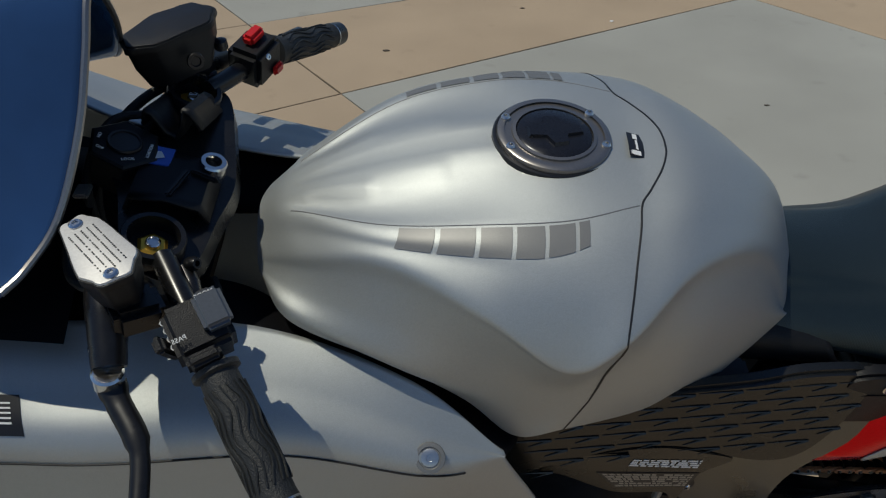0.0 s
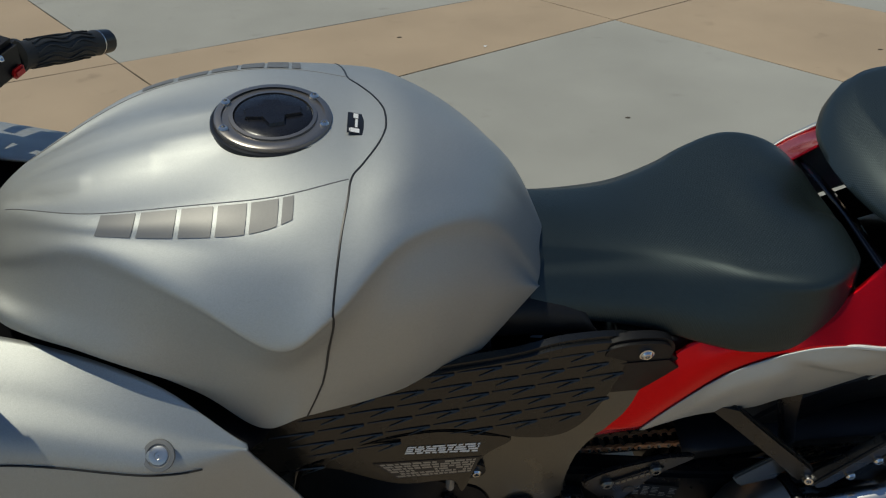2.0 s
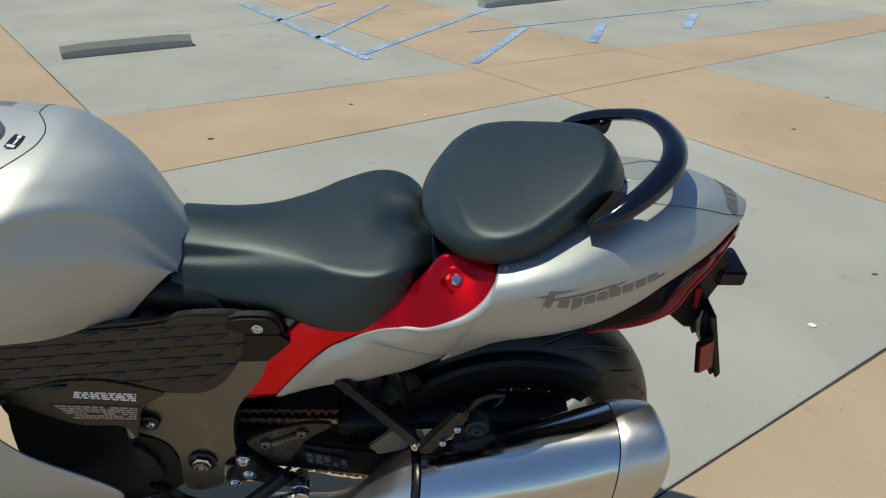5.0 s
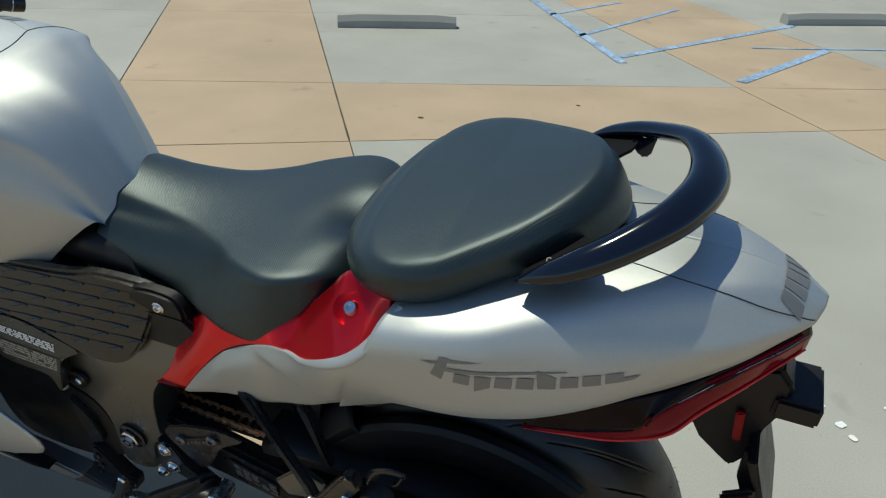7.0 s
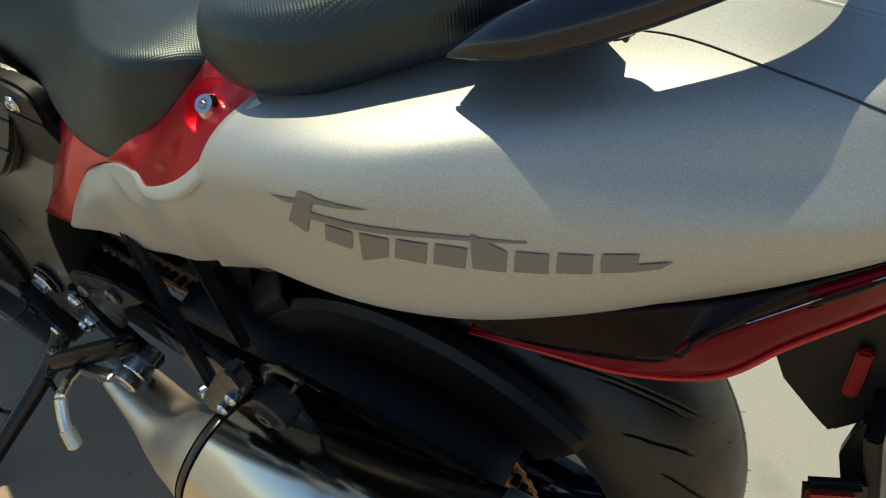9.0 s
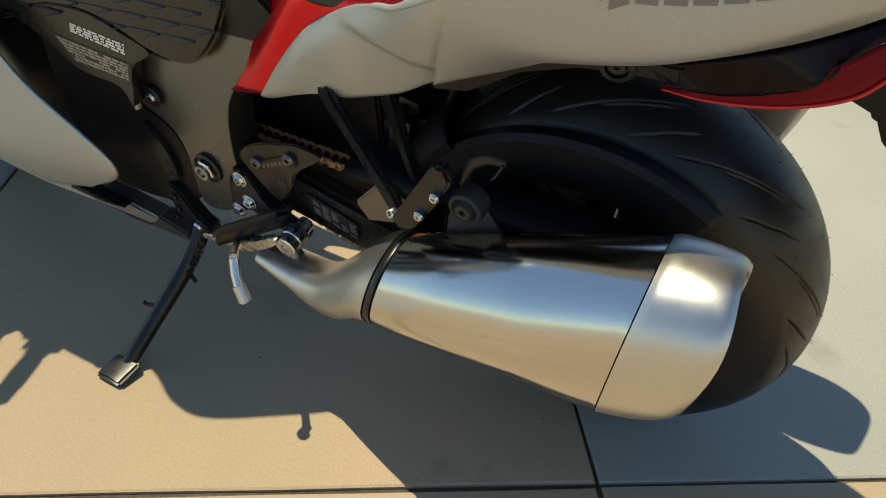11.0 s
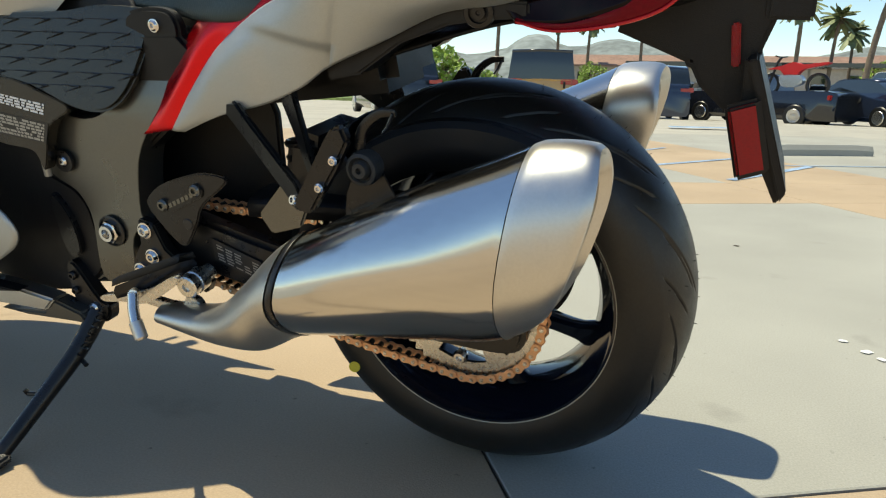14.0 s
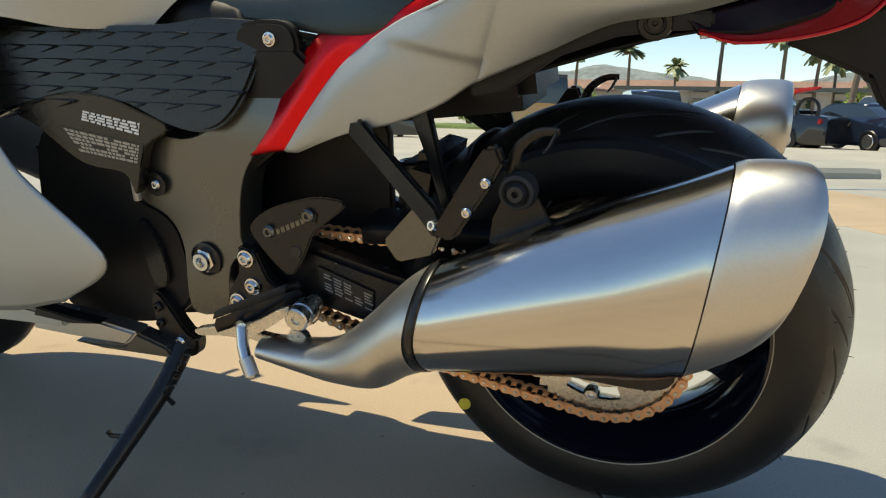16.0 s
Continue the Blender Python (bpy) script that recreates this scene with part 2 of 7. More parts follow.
def plate(bm, outline, y0, y1, edge=0.003, smooth=0):
    """An upright plate with an outline in (x, z), between two values of y, with bevelled edges. y may follow a slope (y, dy/dx, dy/dz)."""
    pts = loop_spline(outline, smooth) if smooth else np.array(outline, float)
    at = lambda y, x, z: y if np.isscalar(y) else y[0] + y[1] * x + y[2] * z  # noqa: E731
    tmp = bmesh.new()
    a = [tmp.verts.new((x, at(y0, x, z), z)) for x, z in pts]
    b = [tmp.verts.new((x, at(y1, x, z), z)) for x, z in pts]
    tmp.faces.new(a)
    tmp.faces.new(b[::-1])
    for i in range(len(pts)):
        j = (i + 1) % len(pts)
        tmp.faces.new((a[j], a[i], b[i], b[j]))
    bmesh.ops.recalc_face_normals(tmp, faces=tmp.faces)
    if edge:
        rims = [e for e in tmp.edges if len(e.link_faces) == 2 and e.calc_face_angle(0) > 0.6]
        bmesh.ops.bevel(tmp, geom=rims, offset=edge, segments=2, affect="EDGES", clamp_overlap=True)
    join(bm, tmp)


def join(bm, tmp):
    me = bpy.data.meshes.new("tmp")
    tmp.to_mesh(me)
    tmp.free()
    bm.from_mesh(me)
    bpy.data.meshes.remove(me)


def block(bm, centre, size, turn=(0, 0, 0), edge=0.003):
    """A box with bevelled edges, turned by degrees."""
    tmp = bmesh.new()
    bmesh.ops.create_cube(tmp, size=1)
    bmesh.ops.scale(tmp, vec=size, verts=tmp.verts)
    if edge:
        bmesh.ops.bevel(tmp, geom=tmp.edges[:], offset=edge, segments=2, affect="EDGES", clamp_overlap=True)
    bmesh.ops.transform(tmp, matrix=pose(*centre, *turn), verts=tmp.verts)
    join(bm, tmp)


def part(name, bm, mat, parent=None, label="", smooth=35, thick=0.0):
    """Links a bmesh as one mesh object, under a thing or a part."""
    bmesh.ops.recalc_face_normals(bm, faces=bm.faces)
    me = bpy.data.meshes.new(name)
    bm.to_mesh(me)
    bm.free()
    me.materials.append(mat)
    for p in me.polygons:
        p.use_smooth = smooth > 0
    if 0 < smooth < 180:
        me.set_sharp_from_angle(angle=radians(smooth))
    ob = new(name, me)
    if thick:
        so = ob.modifiers.new("thickness", "SOLIDIFY")
        so.thickness, so.offset = thick, -1
    ob.parent = parent
    return tagged(ob, label)


def whole(name, label, category, group="", kind=""):
    return tagged(new(name), label, category, group, kind)


B = bmesh.new

# ---- ground ----
LEAN = 10.5


def meet(a, b):
    """Where two lines (point, point) of the plan cross."""
    p, r, q, s = np.array(a[0]), np.subtract(a[1], a[0]), np.array(b[0]), np.subtract(b[1], b[0])
    t = ((q - p)[0] * s[1] - (q - p)[1] * s[0]) / (r[0] * s[1] - r[1] * s[0])
    return p + t * r


def shifted(line, d):
    a, b = np.array(line, float)
    n = np.array([-(b - a)[1], (b - a)[0]]) / np.hypot(*(b - a))
    return (a + n * d, b + n * d)


# joints of the paving: rows run along the bike's right-hand side, columns across them
ROW = [((0.055, -0.196), (2.188, 1.159)), ((-1.462, 2.025), (0.677, 3.283)), ((-2.025, 2.867), (1.79, 4.70))]
ROW = [shifted(ROW[0], -4.4), shifted(ROW[0], -1.15)] + ROW + [((-2.75, 4.9), (0.9, 6.75)), shifted(((-2.75, 4.9), (0.9, 6.75)), 2.5)]
COL = [((0.055, -0.196), (-1.462, 2.025)), ((2.188, 1.159), (0.677, 3.283)), ((3.25, 1.99), (1.72, 4.1))]
COL = [shifted(COL[0], 4.4), shifted(COL[0], 1.22)] + COL + [shifted(COL[2], -3.2)]


def slope(x, y):
    """The lot falls gently away past the paving."""
    d = math.hypot(x, y)
    return -0.014 - 0.50 * min(max((d - 9.0) / 17.0, 0.0), 1.0) ** 1.3


bm = B()
rad = [0.0] + list(np.linspace(1.5, 30, 30)) + [40, 60, 100, 200, 500, 1500, 4000]
vs = [[bm.verts.new((r * math.cos(a), r * math.sin(a), slope(r * math.cos(a), r * math.sin(a)))) for a in np.linspace(0, 2 * math.pi, 64, endpoint=False)] for r in rad[1:]]
mid = bm.verts.new((0, 0, slope(0, 0)))
for j in range(64):
    k = (j + 1) % 64
    bm.faces.new((mid, vs[0][j], vs[0][k]))
    for i in range(len(vs) - 1):
        bm.faces.new((vs[i][j], vs[i + 1][j], vs[i + 1][k], vs[i][k]))
ground = tagged(part("ground", bm, LOT), "pale sunlit concrete parking lot falling gently away", "ground", kind="structure")

bm = B()
corners = [meet(ROW[i], COL[j]) for i, j in ((0, 0), (0, 5), (6, 5), (6, 0))]
bm.faces.new([bm.verts.new((x, y, -0.007)) for x, y in corners])
tagged(part("joint_bed", bm, JOINT_DIRT, ground), kind="structure")


def slab(c, mat, gap):
    """One cast slab with a worn edge, its top at the height of the paving."""
    c = np.array(c)
    m = c.mean(0)
    bm = B()
    n = 10
    ring = []
    for k in range(4):
        for u in np.linspace(0, 1, n, endpoint=False):
            ring.append(c[k] + (c[(k + 1) % 4] - c[k]) * u)
    ring = np.array(ring)
    out = (m - ring) / np.linalg.norm(m - ring, axis=1)[:, None]
    chip = np.array([gap * (0.7 + 0.8 * abs(noise.noise(Vector((p[0] * 9, p[1] * 9, 0))))) for p in ring])[:, None]
    low = [bm.verts.new((*p, -0.007)) for p in ring + out * chip]
    top = [bm.verts.new((*p, -0.002)) for p in ring + out * chip]
    flat = [bm.verts.new((*p, 0.0)) for p in ring + out * (chip + 0.004)]
    for i in range(len(ring)):
        j = (i + 1) % len(ring)
        bm.faces.new((low[i], low[j], top[j], top[i]))
        bm.faces.new((top[i], top[j], flat[j], flat[i]))
    bm.faces.new(flat)
    return part("slab", bm, mat, ground, smooth=0)


for i in range(len(ROW) - 1):
    for j in range(len(COL) - 1):
        tan = i in (0, 1, 3) or j in (1, 3)
        slab([meet(ROW[i], COL[j]), meet(ROW[i], COL[j + 1]), meet(ROW[i + 1], COL[j + 1]), meet(ROW[i + 1], COL[j])], TAN_CONCRETE if tan else GREY_CONCRETE, 0.0055)

# blue parking lines
BLUE = [((-1.95, 6.55), (-0.55, 4.20), 0.10), ((-0.60, 4.36), (0.55, 6.25), 0.09), ((-1.02, 4.88), (-0.45, 6.5), 0.07), ((-1.45, 5.6), (-1.0, 6.6), 0.07),
        ((0.22, 4.08), (0.78, 5.35), 0.10), ((1.24, 4.75), (1.50, 5.50), 0.11), ((2.2, 5.3), (2.5, 5.95), 0.11), ((0.25, 5.15), (3.6, 6.75), 0.05)]
bm = B()
for a, b, w in BLUE:
    a, b = np.array(a), np.array(b)
    n = np.array([-(b - a)[1], (b - a)[0]]) / np.hypot(*(b - a)) * w * 0.36
    bm.faces.new([bm.verts.new((*p, 0.004)) for p in (a - n, b - n, b + n, a + n)])
for cx, cy in ((-0.3, 11.0), (3.4, 12.4), (-2.6, 11.3)):
    bm.faces.new([bm.verts.new((cx + dx, cy + dy, slope(cx, cy) + 0.03)) for dx, dy in ((-0.5, -0.3), (0.6, 0.2), (0.5, 0.5), (-0.6, 0.1))])
tagged(part("parking_lines", bm, BLUE_PAINT, smooth=0), "faded blue parking lines painted on concrete", "road marking", kind="structure")

# litter and gum spots on the paving
bm = B()
for cx, cy, r in ((0.561, 0.845, 0.010), (0.605, 0.783, 0.013), (-0.156, 2.893, 0.012), (1.06, 0.68, 0.014), (0.63, 0.74, 0.01), (0.72, 0.9, 0.008)):
    ring = [(cx + r * (0.6 + 0.7 * random.random()) * math.cos(a), cy + r * (0.6 + 0.7 * random.random()) * math.sin(a)) for a in np.linspace(0, 6.28, 9, endpoint=False)]
    bm.faces.new([bm.verts.new((*p, 0.003)) for p in ring])
tagged(part("paint_drips", bm, WHITE_INK, ground, smooth=0), kind="stuff")
bm = B()
for cx, cy, r in ((-1.30, 2.50, 0.016), (1.15, 1.75, 0.014), (1.9, 2.6, 0.012), (0.85, 1.35, 0.02), (2.4, 3.2, 0.012), (1.45, 1.0, 0.01), (0.3, 1.9, 0.01), (-0.6, 3.1, 0.012)):
    tmp = bmesh.new()
    bmesh.ops.create_icosphere(tmp, subdivisions=1, radius=r)
    bmesh.ops.transform(tmp, matrix=pose(cx, cy, 0.002) @ Matrix.Diagonal((1.3, 0.7, 0.25, 1)), verts=tmp.verts)
    join(bm, tmp)
tagged(part("leaf_litter", bm, JOINT_DIRT, ground), kind="stuff")


def wheel_stop(a, b, height=0.10, width=0.13):
    """A cast concrete parking stop with chamfered top edges."""
    a, b = np.array(a), np.array(b)
    d = (b - a) / np.hypot(*(b - a))
    n = np.array([-d[1], d[0]])
    sec = [(-width / 2, 0), (-width / 2, height * 0.55), (-width * 0.32, height), (width * 0.32, height), (width / 2, height * 0.55), (width / 2, 0)]
    bm = B()
    rows = []
    for u in np.linspace(0, 1, 7):
        inset = 0.0 if 0 < u < 1 else 0.012
        rows.append([(*(a + (b - a) * u + n * s), max(z - (inset if z else 0), 0) + slope(*a) * 0 + 0.0) for s, z in sec])
    vs = sheet(bm, np.array(rows))
    cap(bm, vs[0])
    cap(bm, vs[-1])
    return tagged(part("wheel_stop", bm, GREY_CONCRETE, smooth=20), "weathered grey concrete parking wheel stop on the ground", "wheel stop", "wheel stops")


wheel_stop((-2.80, 4.28), (-1.97, 4.70))
wheel_stop((0.47, 6.30), (1.36, 6.80))

# ---- distance ----
GRASS = material("strip_grass", (0.10, 0.15, 0.03), 0.8, grain=0.4, grain_size=12, stain=0.4, stain_size=0.6)
LEAF = material("palm_leaf", (0.16, 0.19, 0.085), 0.55, grain=0.3, grain_size=5, stain=0.2, stain_size=1)
BUSH_LEAF = material("shrub_leaf", (0.22, 0.32, 0.05), 0.6, grain=0.35, grain_size=5, stain=0.3, stain_size=0.8)
TRUNK = material("palm_bark", (0.16, 0.12, 0.085), 0.85, grain=0.3, grain_size=20, stain=0.2, stain_size=2)
DRY = material("dry_palm_skirt", (0.22, 0.15, 0.08), 0.85, grain=0.3, grain_size=15)
# distance haze is mixed into the scrub's pale blue-grey base colour
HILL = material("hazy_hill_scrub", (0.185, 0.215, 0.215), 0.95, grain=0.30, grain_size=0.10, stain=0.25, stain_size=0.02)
STUCCO = material("pale_stucco", (0.45, 0.40, 0.34), 0.85, grain=0.08, grain_size=4, stain=0.1, stain_size=0.5)
ROOF = material("terracotta_roof", (0.25, 0.15, 0.11), 0.8, grain=0.2, grain_size=4, stain=0.15, stain_size=0.6)
CAR_DARK = material("dark_car_paint", (0.012, 0.014, 0.020), 0.18, 0.3, coat=1.0, grain=0.1, grain_size=20)
CAR_NAVY = material("navy_car_paint", (0.014, 0.024, 0.05), 0.18, 0.3, coat=1.0, grain=0.1, grain_size=20)
CAR_WHITE = material("white_car_paint", (0.75, 0.76, 0.76), 0.25, coat=1.0, grain=0.03, grain_size=20)
CAR_TAN = material("tan_car_paint", (0.50, 0.30, 0.10), 0.30, coat=0.8, grain=0.04, grain_size=20)
CAR_GLASS = material("dark_car_glass", (0.01, 0.014, 0.016), 0.05, coat=1.0, grain=0.1, grain_size=5)
CAR_LAMP = material("car_tail_lamp", (0.40, 0.02, 0.02), 0.2, coat=0.5, grain=0.1, grain_size=50)

# hills
bm = B()
rows = []
for k, r in enumerate((700, 850, 1000)):
    row = []
    for a in np.linspace(radians(60), radians(150), 120):
        h = ((0, 36, 33)[k] + 30 * max(0.0, min(1.0, (a - 1.50) / 0.22))) * (0.80 + 0.50 * noise.fractal(Vector((a * 5, 0.4 * k, 0)), 1.0, 2.0, 5)) if k else -6
        row.append((r * math.cos(a), r * math.sin(a), h))
    rows.append(row)
sheet(bm, np.array(rows))
tagged(part("backdrop_hills", bm, HILL, smooth=180), "scrub-covered hills behind the parking lot, distance haze in their colour", "hill", kind="structure")

bm = B()
for x0, y0, x1, y1 in ((-40, 36, -2.2, 36), (-1.5, 40, 30, 44)):
    n = 60
    top = [(x0 + (x1 - x0) * i / n, y0 + (y1 - y0) * i / n) for i in range(n + 1)]
    rows = [[(x, y + dy, -0.52 + h + (0.06 * noise.noise(Vector((x * 3, dy, 1))) if h else 0)) for x, y in top] for dy, h in ((-2.2, 0), (-2.1, 0.14), (0, 0.2), (2.1, 0.16), (2.2, 0))]
    sheet(bm, np.array(rows))
tagged(part("grass_strip", bm, GRASS), "green grass strip at the edge of the lot", "grass", kind="stuff")


def palm(x, y, z0, height, spread, lean, seed, big=False):
    """A fan palm: ringed trunk, skirt of dead leaves and a crown of drooping fronds."""
    rnd = random.Random(seed)
    th = whole("palm_tree", "tall fan palm with a bare trunk and drooping crown", "palm tree", "palms behind the lot")
    th.location = (x, y, z0)
    bm = B()
    path = [(lean * u * u, 0, height * u) for u in np.linspace(0, 1, 14)]
    tube(bm, path, [height * 0.020 * (1.25 - 0.4 * u) * (1.06 if i % 2 else 0.97) for i, u in enumerate(np.linspace(0, 1, 14))], 9)
    part("trunk", bm, TRUNK, th)
    bm = B()
    n = 46 if big else 38
    for k in range(n):
        a, e = rnd.uniform(0, 6.28), rnd.uniform(-0.75, 1.35)
        ln = spread * rnd.uniform(0.75, 1.1)
        d = Vector((math.cos(a) * math.cos(e), math.sin(a) * math.cos(e), math.sin(e)))
        side = d.cross(Vector((0, 0, 1))).normalized()
        tip = Vector((lean, 0, height))
        prev = None
        for i, u in enumerate(np.linspace(0.05, 1, 6)):
            c = tip + d * ln * u - Vector((0, 0, ln * 0.42 * u * u))
            w = ln * 0.16 * math.sin(math.pi * min(u * 0.9 + 0.08, 1)) + 0.01
            drop = Vector((0, 0, w * 0.5))
            row = [bm.verts.new(c - side * w - drop), bm.verts.new(c), bm.verts.new(c + side * w - drop)]
            if prev and i % 5:
                bm.faces.new((prev[0], row[0], row[1], prev[1]))
                bm.faces.new((prev[1], row[1], row[2], prev[2]))
            prev = row
    part("crown", bm, LEAF, th, smooth=0)
    bm = B()
    sk = height * (0.16 if big else 0.05)
    for k in range(40):
        a = rnd.uniform(0, 6.28)
        r0, r1 = height * 0.018, height * 0.018 + spread * rnd.uniform(0.1, 0.28)
        zt = height - rnd.uniform(0, sk)
        c, s = math.cos(a), math.sin(a)
        ln = sk * rnd.uniform(0.5, 0.9)
        pts = [(lean + r0 * c, r0 * s, zt), (lean + r1 * c - 0.12 * s, r1 * s + 0.12 * c, zt - ln * 0.7), (lean + r1 * 0.9 * c, r1 * 0.9 * s, zt - ln), (lean + r1 * c + 0.12 * s, r1 * s - 0.12 * c, zt - ln * 0.7)]
        bm.faces.new([bm.verts.new(p) for p in pts])
    part("skirt", bm, DRY, th, smooth=0)
    return th


for k, (x, y, z0, h, sp, ln) in enumerate(((-21.8, 65.3, -0.5, 8.3, 1.9, 0.2), (-17.7, 71.7, -0.5, 7.2, 1.8, 0), (-14.9, 72.3, -0.5, 7.0, 1.8, 0.2), (2.7, 53.8, -0.5, 6.6, 1.8, 0.1), (5.1, 58.7, -0.5, 6.0, 1.9, 0.3),
                                         (6.9, 63.6, -0.5, 5.4, 1.7, 0), (5.0, 38.6, -0.5, 6.4, 1.7, 0.9), (-9.5, 70, -0.5, 6.6, 1.7, 0), (-5.5, 72, -0.5, 5.2, 1.6, 0), (-34, 75, -0.5, 8.6, 2.0, 0), (-1.5, 62, -0.5, 7.6, 1.7, 0.2))):
    palm(x, y, z0, h, sp, ln, 40 + k, big=(k == 6))


def shrub(x, y, z0, w, h, seed, label="green leafy shrub beside the lot"):
    """A shrub or round tree: short limbs and a ragged crown of leaf clumps."""
    rnd = random.Random(seed)
    th = whole("shrub", label, "shrub", "shrubs along the lot")
    th.location = (x, y, z0)
    bm = B()
    for k in range(6):
        a = k * 1.05 + rnd.random()
        tube(bm, spline([(0, 0, 0), (0.15 * w * math.cos(a), 0.15 * w * math.sin(a), h * 0.4), (0.33 * w * math.cos(a), 0.33 * w * math.sin(a), h * 0.75)], 6), np.linspace(0.05, 0.015, 6) * h, 6)
    part("limbs", bm, TRUNK, th)
    bm = B()
    for k in range(900):
        a, u = rnd.uniform(0, 6.28), rnd.uniform(-1, 1)
        r = (1 - 0.25 * rnd.random()) * (0.8 + 0.35 * noise.noise(Vector((math.cos(a) * 1.7, math.sin(a) * 1.7, u * 1.7 + seed))))
        c = Vector((0.5 * w * r * math.cos(a) * math.sqrt(1 - u * u), 0.5 * w * r * math.sin(a) * math.sqrt(1 - u * u), h * 0.55 + 0.45 * h * r * u))
        s = 0.06 * w * rnd.uniform(0.6, 1.2)
        d1, d2 = Vector((rnd.uniform(-1, 1), rnd.uniform(-1, 1), rnd.uniform(-1, 1))), Vector((rnd.uniform(-1, 1), rnd.uniform(-1, 1), rnd.uniform(-1, 1)))
        bm.faces.new([bm.verts.new(c + s * d1), bm.verts.new(c + s * d2), bm.verts.new(c - s * 0.8 * d1)])
    part("crown", bm, BUSH_LEAF, th, smooth=0)


for k, (x, y, w, h) in enumerate(((-17.4, 40.3, 5.0, 3.3), (-14.4, 40.0, 2.8, 2.0), (-21.2, 41, 4.2, 3.0), (-24, 42, 3.0, 2.0), (-11.8, 60, 3, 3), (13, 50, 4, 3), (9.5, 66, 4, 3.4), (-6.5, 62, 2.6, 2.2), (-28.5, 44, 3, 2.2), (-12.2, 41, 2.0, 1.0))):
    shrub(x, y, -0.5, w, h, 7 + k)


def car(x, y, z0, turn, paint, size=(4.5, 1.8, 1.42), style="sedan", label="dark parked sedan"):
    """A parked car: body with wheel arches, glasshouse, four wheels and tail lamps."""
    ln, wd, ht = size
    th = whole("car", label, "car", "cars parked in the lot")
    th.matrix_world = pose(x, y, z0, 0, 0, turn)
    if style == "sedan":
        deck, roof = [(0, .52), (.04, .60), (.28, .68), (.38, .70), (.80, .72), (.97, .70), (1, .55)], [(.27, .67), (.40, .96), (.55, 1.0), (.70, .97), (.86, .70)]
    elif style == "pickup":
        deck, roof = [(0, .50), (.03, .62), (.28, .66), (.36, .68), (.62, .68), (.99, .68), (1, .45)], [(.30, .66), (.37, .96), (.47, 1.0), (.58, .98), (.62, .66)]
    elif style == "offroader":
        deck, roof = [(0, .36), (.01, .54), (.05, .58), (.34, .60), (.60, .60), (.97, .60), (.99, .58), (1, .30)], [(.33, .58), (.37, .95), (.42, 1.0), (.70, 1.0), (.94, 1.0), (.975, .96), (.985, .58)]
    else:
        deck, roof = [(0, .50), (.04, .58), (.26, .64), (.38, .66), (.80, .68), (.97, .68), (1, .50)], [(.28, .64), (.40, .95), (.55, 1.0), (.88, .98), (.97, .66)]
    bm = B()
    top = spline([(u * ln - ln / 2, v * ht) for u, v in deck], 40)
    rows = []
    for px, pz in top:
        u = (px + ln / 2) / ln
        w = wd / 2 * (1 - 0.16 * abs(2 * u - 1) ** 3)
        rows.append([(px, -w * 0.9, 0.2), (px, -w, 0.32), (px, -w, pz * 0.75), (px, -w * 0.92, pz), (px, 0, pz + 0.02), (px, w * 0.92, pz), (px, w, pz * 0.75), (px, w, 0.32), (px, w * 0.9, 0.2)])
    vs = sheet(bm, np.array(rows), close=True)
    cap(bm, vs[0])
    cap(bm, vs[-1])
    body = part("body", bm, paint, th)
    bm = B()
    r2 = spline([(u * ln - ln / 2, v * ht) for u, v in roof], 24)
    rows = [[(px, -wd * 0.43, 0.62 * ht), (px, -wd * (0.43 - 0.12 * (pz / ht - 0.62)), pz * 0.985), (px, 0, pz), (px, wd * (0.43 - 0.12 * (pz / ht - 0.62)), pz * 0.985), (px, wd * 0.43, 0.62 * ht)] for px, pz in r2]
    sheet(bm, np.array(rows))
    part("glasshouse", bm, CAR_GLASS, th)
    bm = B()
    inner = [r for r in rows if r[2][2] > 0.93 * ht]
    sheet(bm, np.array([[(px, yy * 1.01, zz + 0.012) for px, yy, zz in r[1:4]] for r in inner]))
    part("roof", bm, CAR_DARK if style == "offroader" else paint, th, thick=0.02)
    if style == "offroader":
        bm = B()
        block(bm, (ln * 0.50, 0, 0.50), (0.16, wd * 0.92, 0.20), edge=0.03)
        part("bumper", bm, PLASTIC, th)
        bm = B()
        block(bm, (ln * 0.505, 0.12, 0.80), (0.02, 0.34, 0.18), edge=0.004)
        plate_ob = part("number_plate", bm, WHITE_INK, th)
        bm = B()
        block(bm, (ln * 0.505 + 0.012, 0.12, 0.79), (0.006, 0.25, 0.07), edge=0.001)
        part("plate_bar", bm, LABEL_BLACK, plate_ob)
        for k in (-0.22, 0.30):
            bm = B()
            block(bm, (ln * 0.50, k * wd, 1.0), (0.03, 0.05, 0.16), edge=0.004)
            part("hinge", bm, PLASTIC, th)
    for sx in (-0.31, 0.30):
        for sy in (-1, 1):
            bm = B()
            lathe(bm, [(-0.1, 0.2), (-0.1, 0.30), (-0.07, 0.33), (0.07, 0.33), (0.1, 0.30), (0.1, 0.2)], (sx * ln, sy * wd * 0.44, 0.33), (0, 1, 0), 20)
            wheel = part("wheel", bm, RUBBER, th)
            bm = B()
            lathe(bm, [(0, 0.205), (0.02 * sy, 0.19), (0.0, 0.05), (0.015 * sy, 0.0)], (sx * ln, sy * (wd * 0.44 + 0.10), 0.33), (0, 1, 0), 16, ends=False)
            part("rim", bm, ALU, wheel)
    for sy in (-1, 1):
        bm = B()
        block(bm, (ln * 0.485, sy * wd * 0.36, ht * 0.58), (0.1, wd * 0.22, 0.14), edge=0.02)
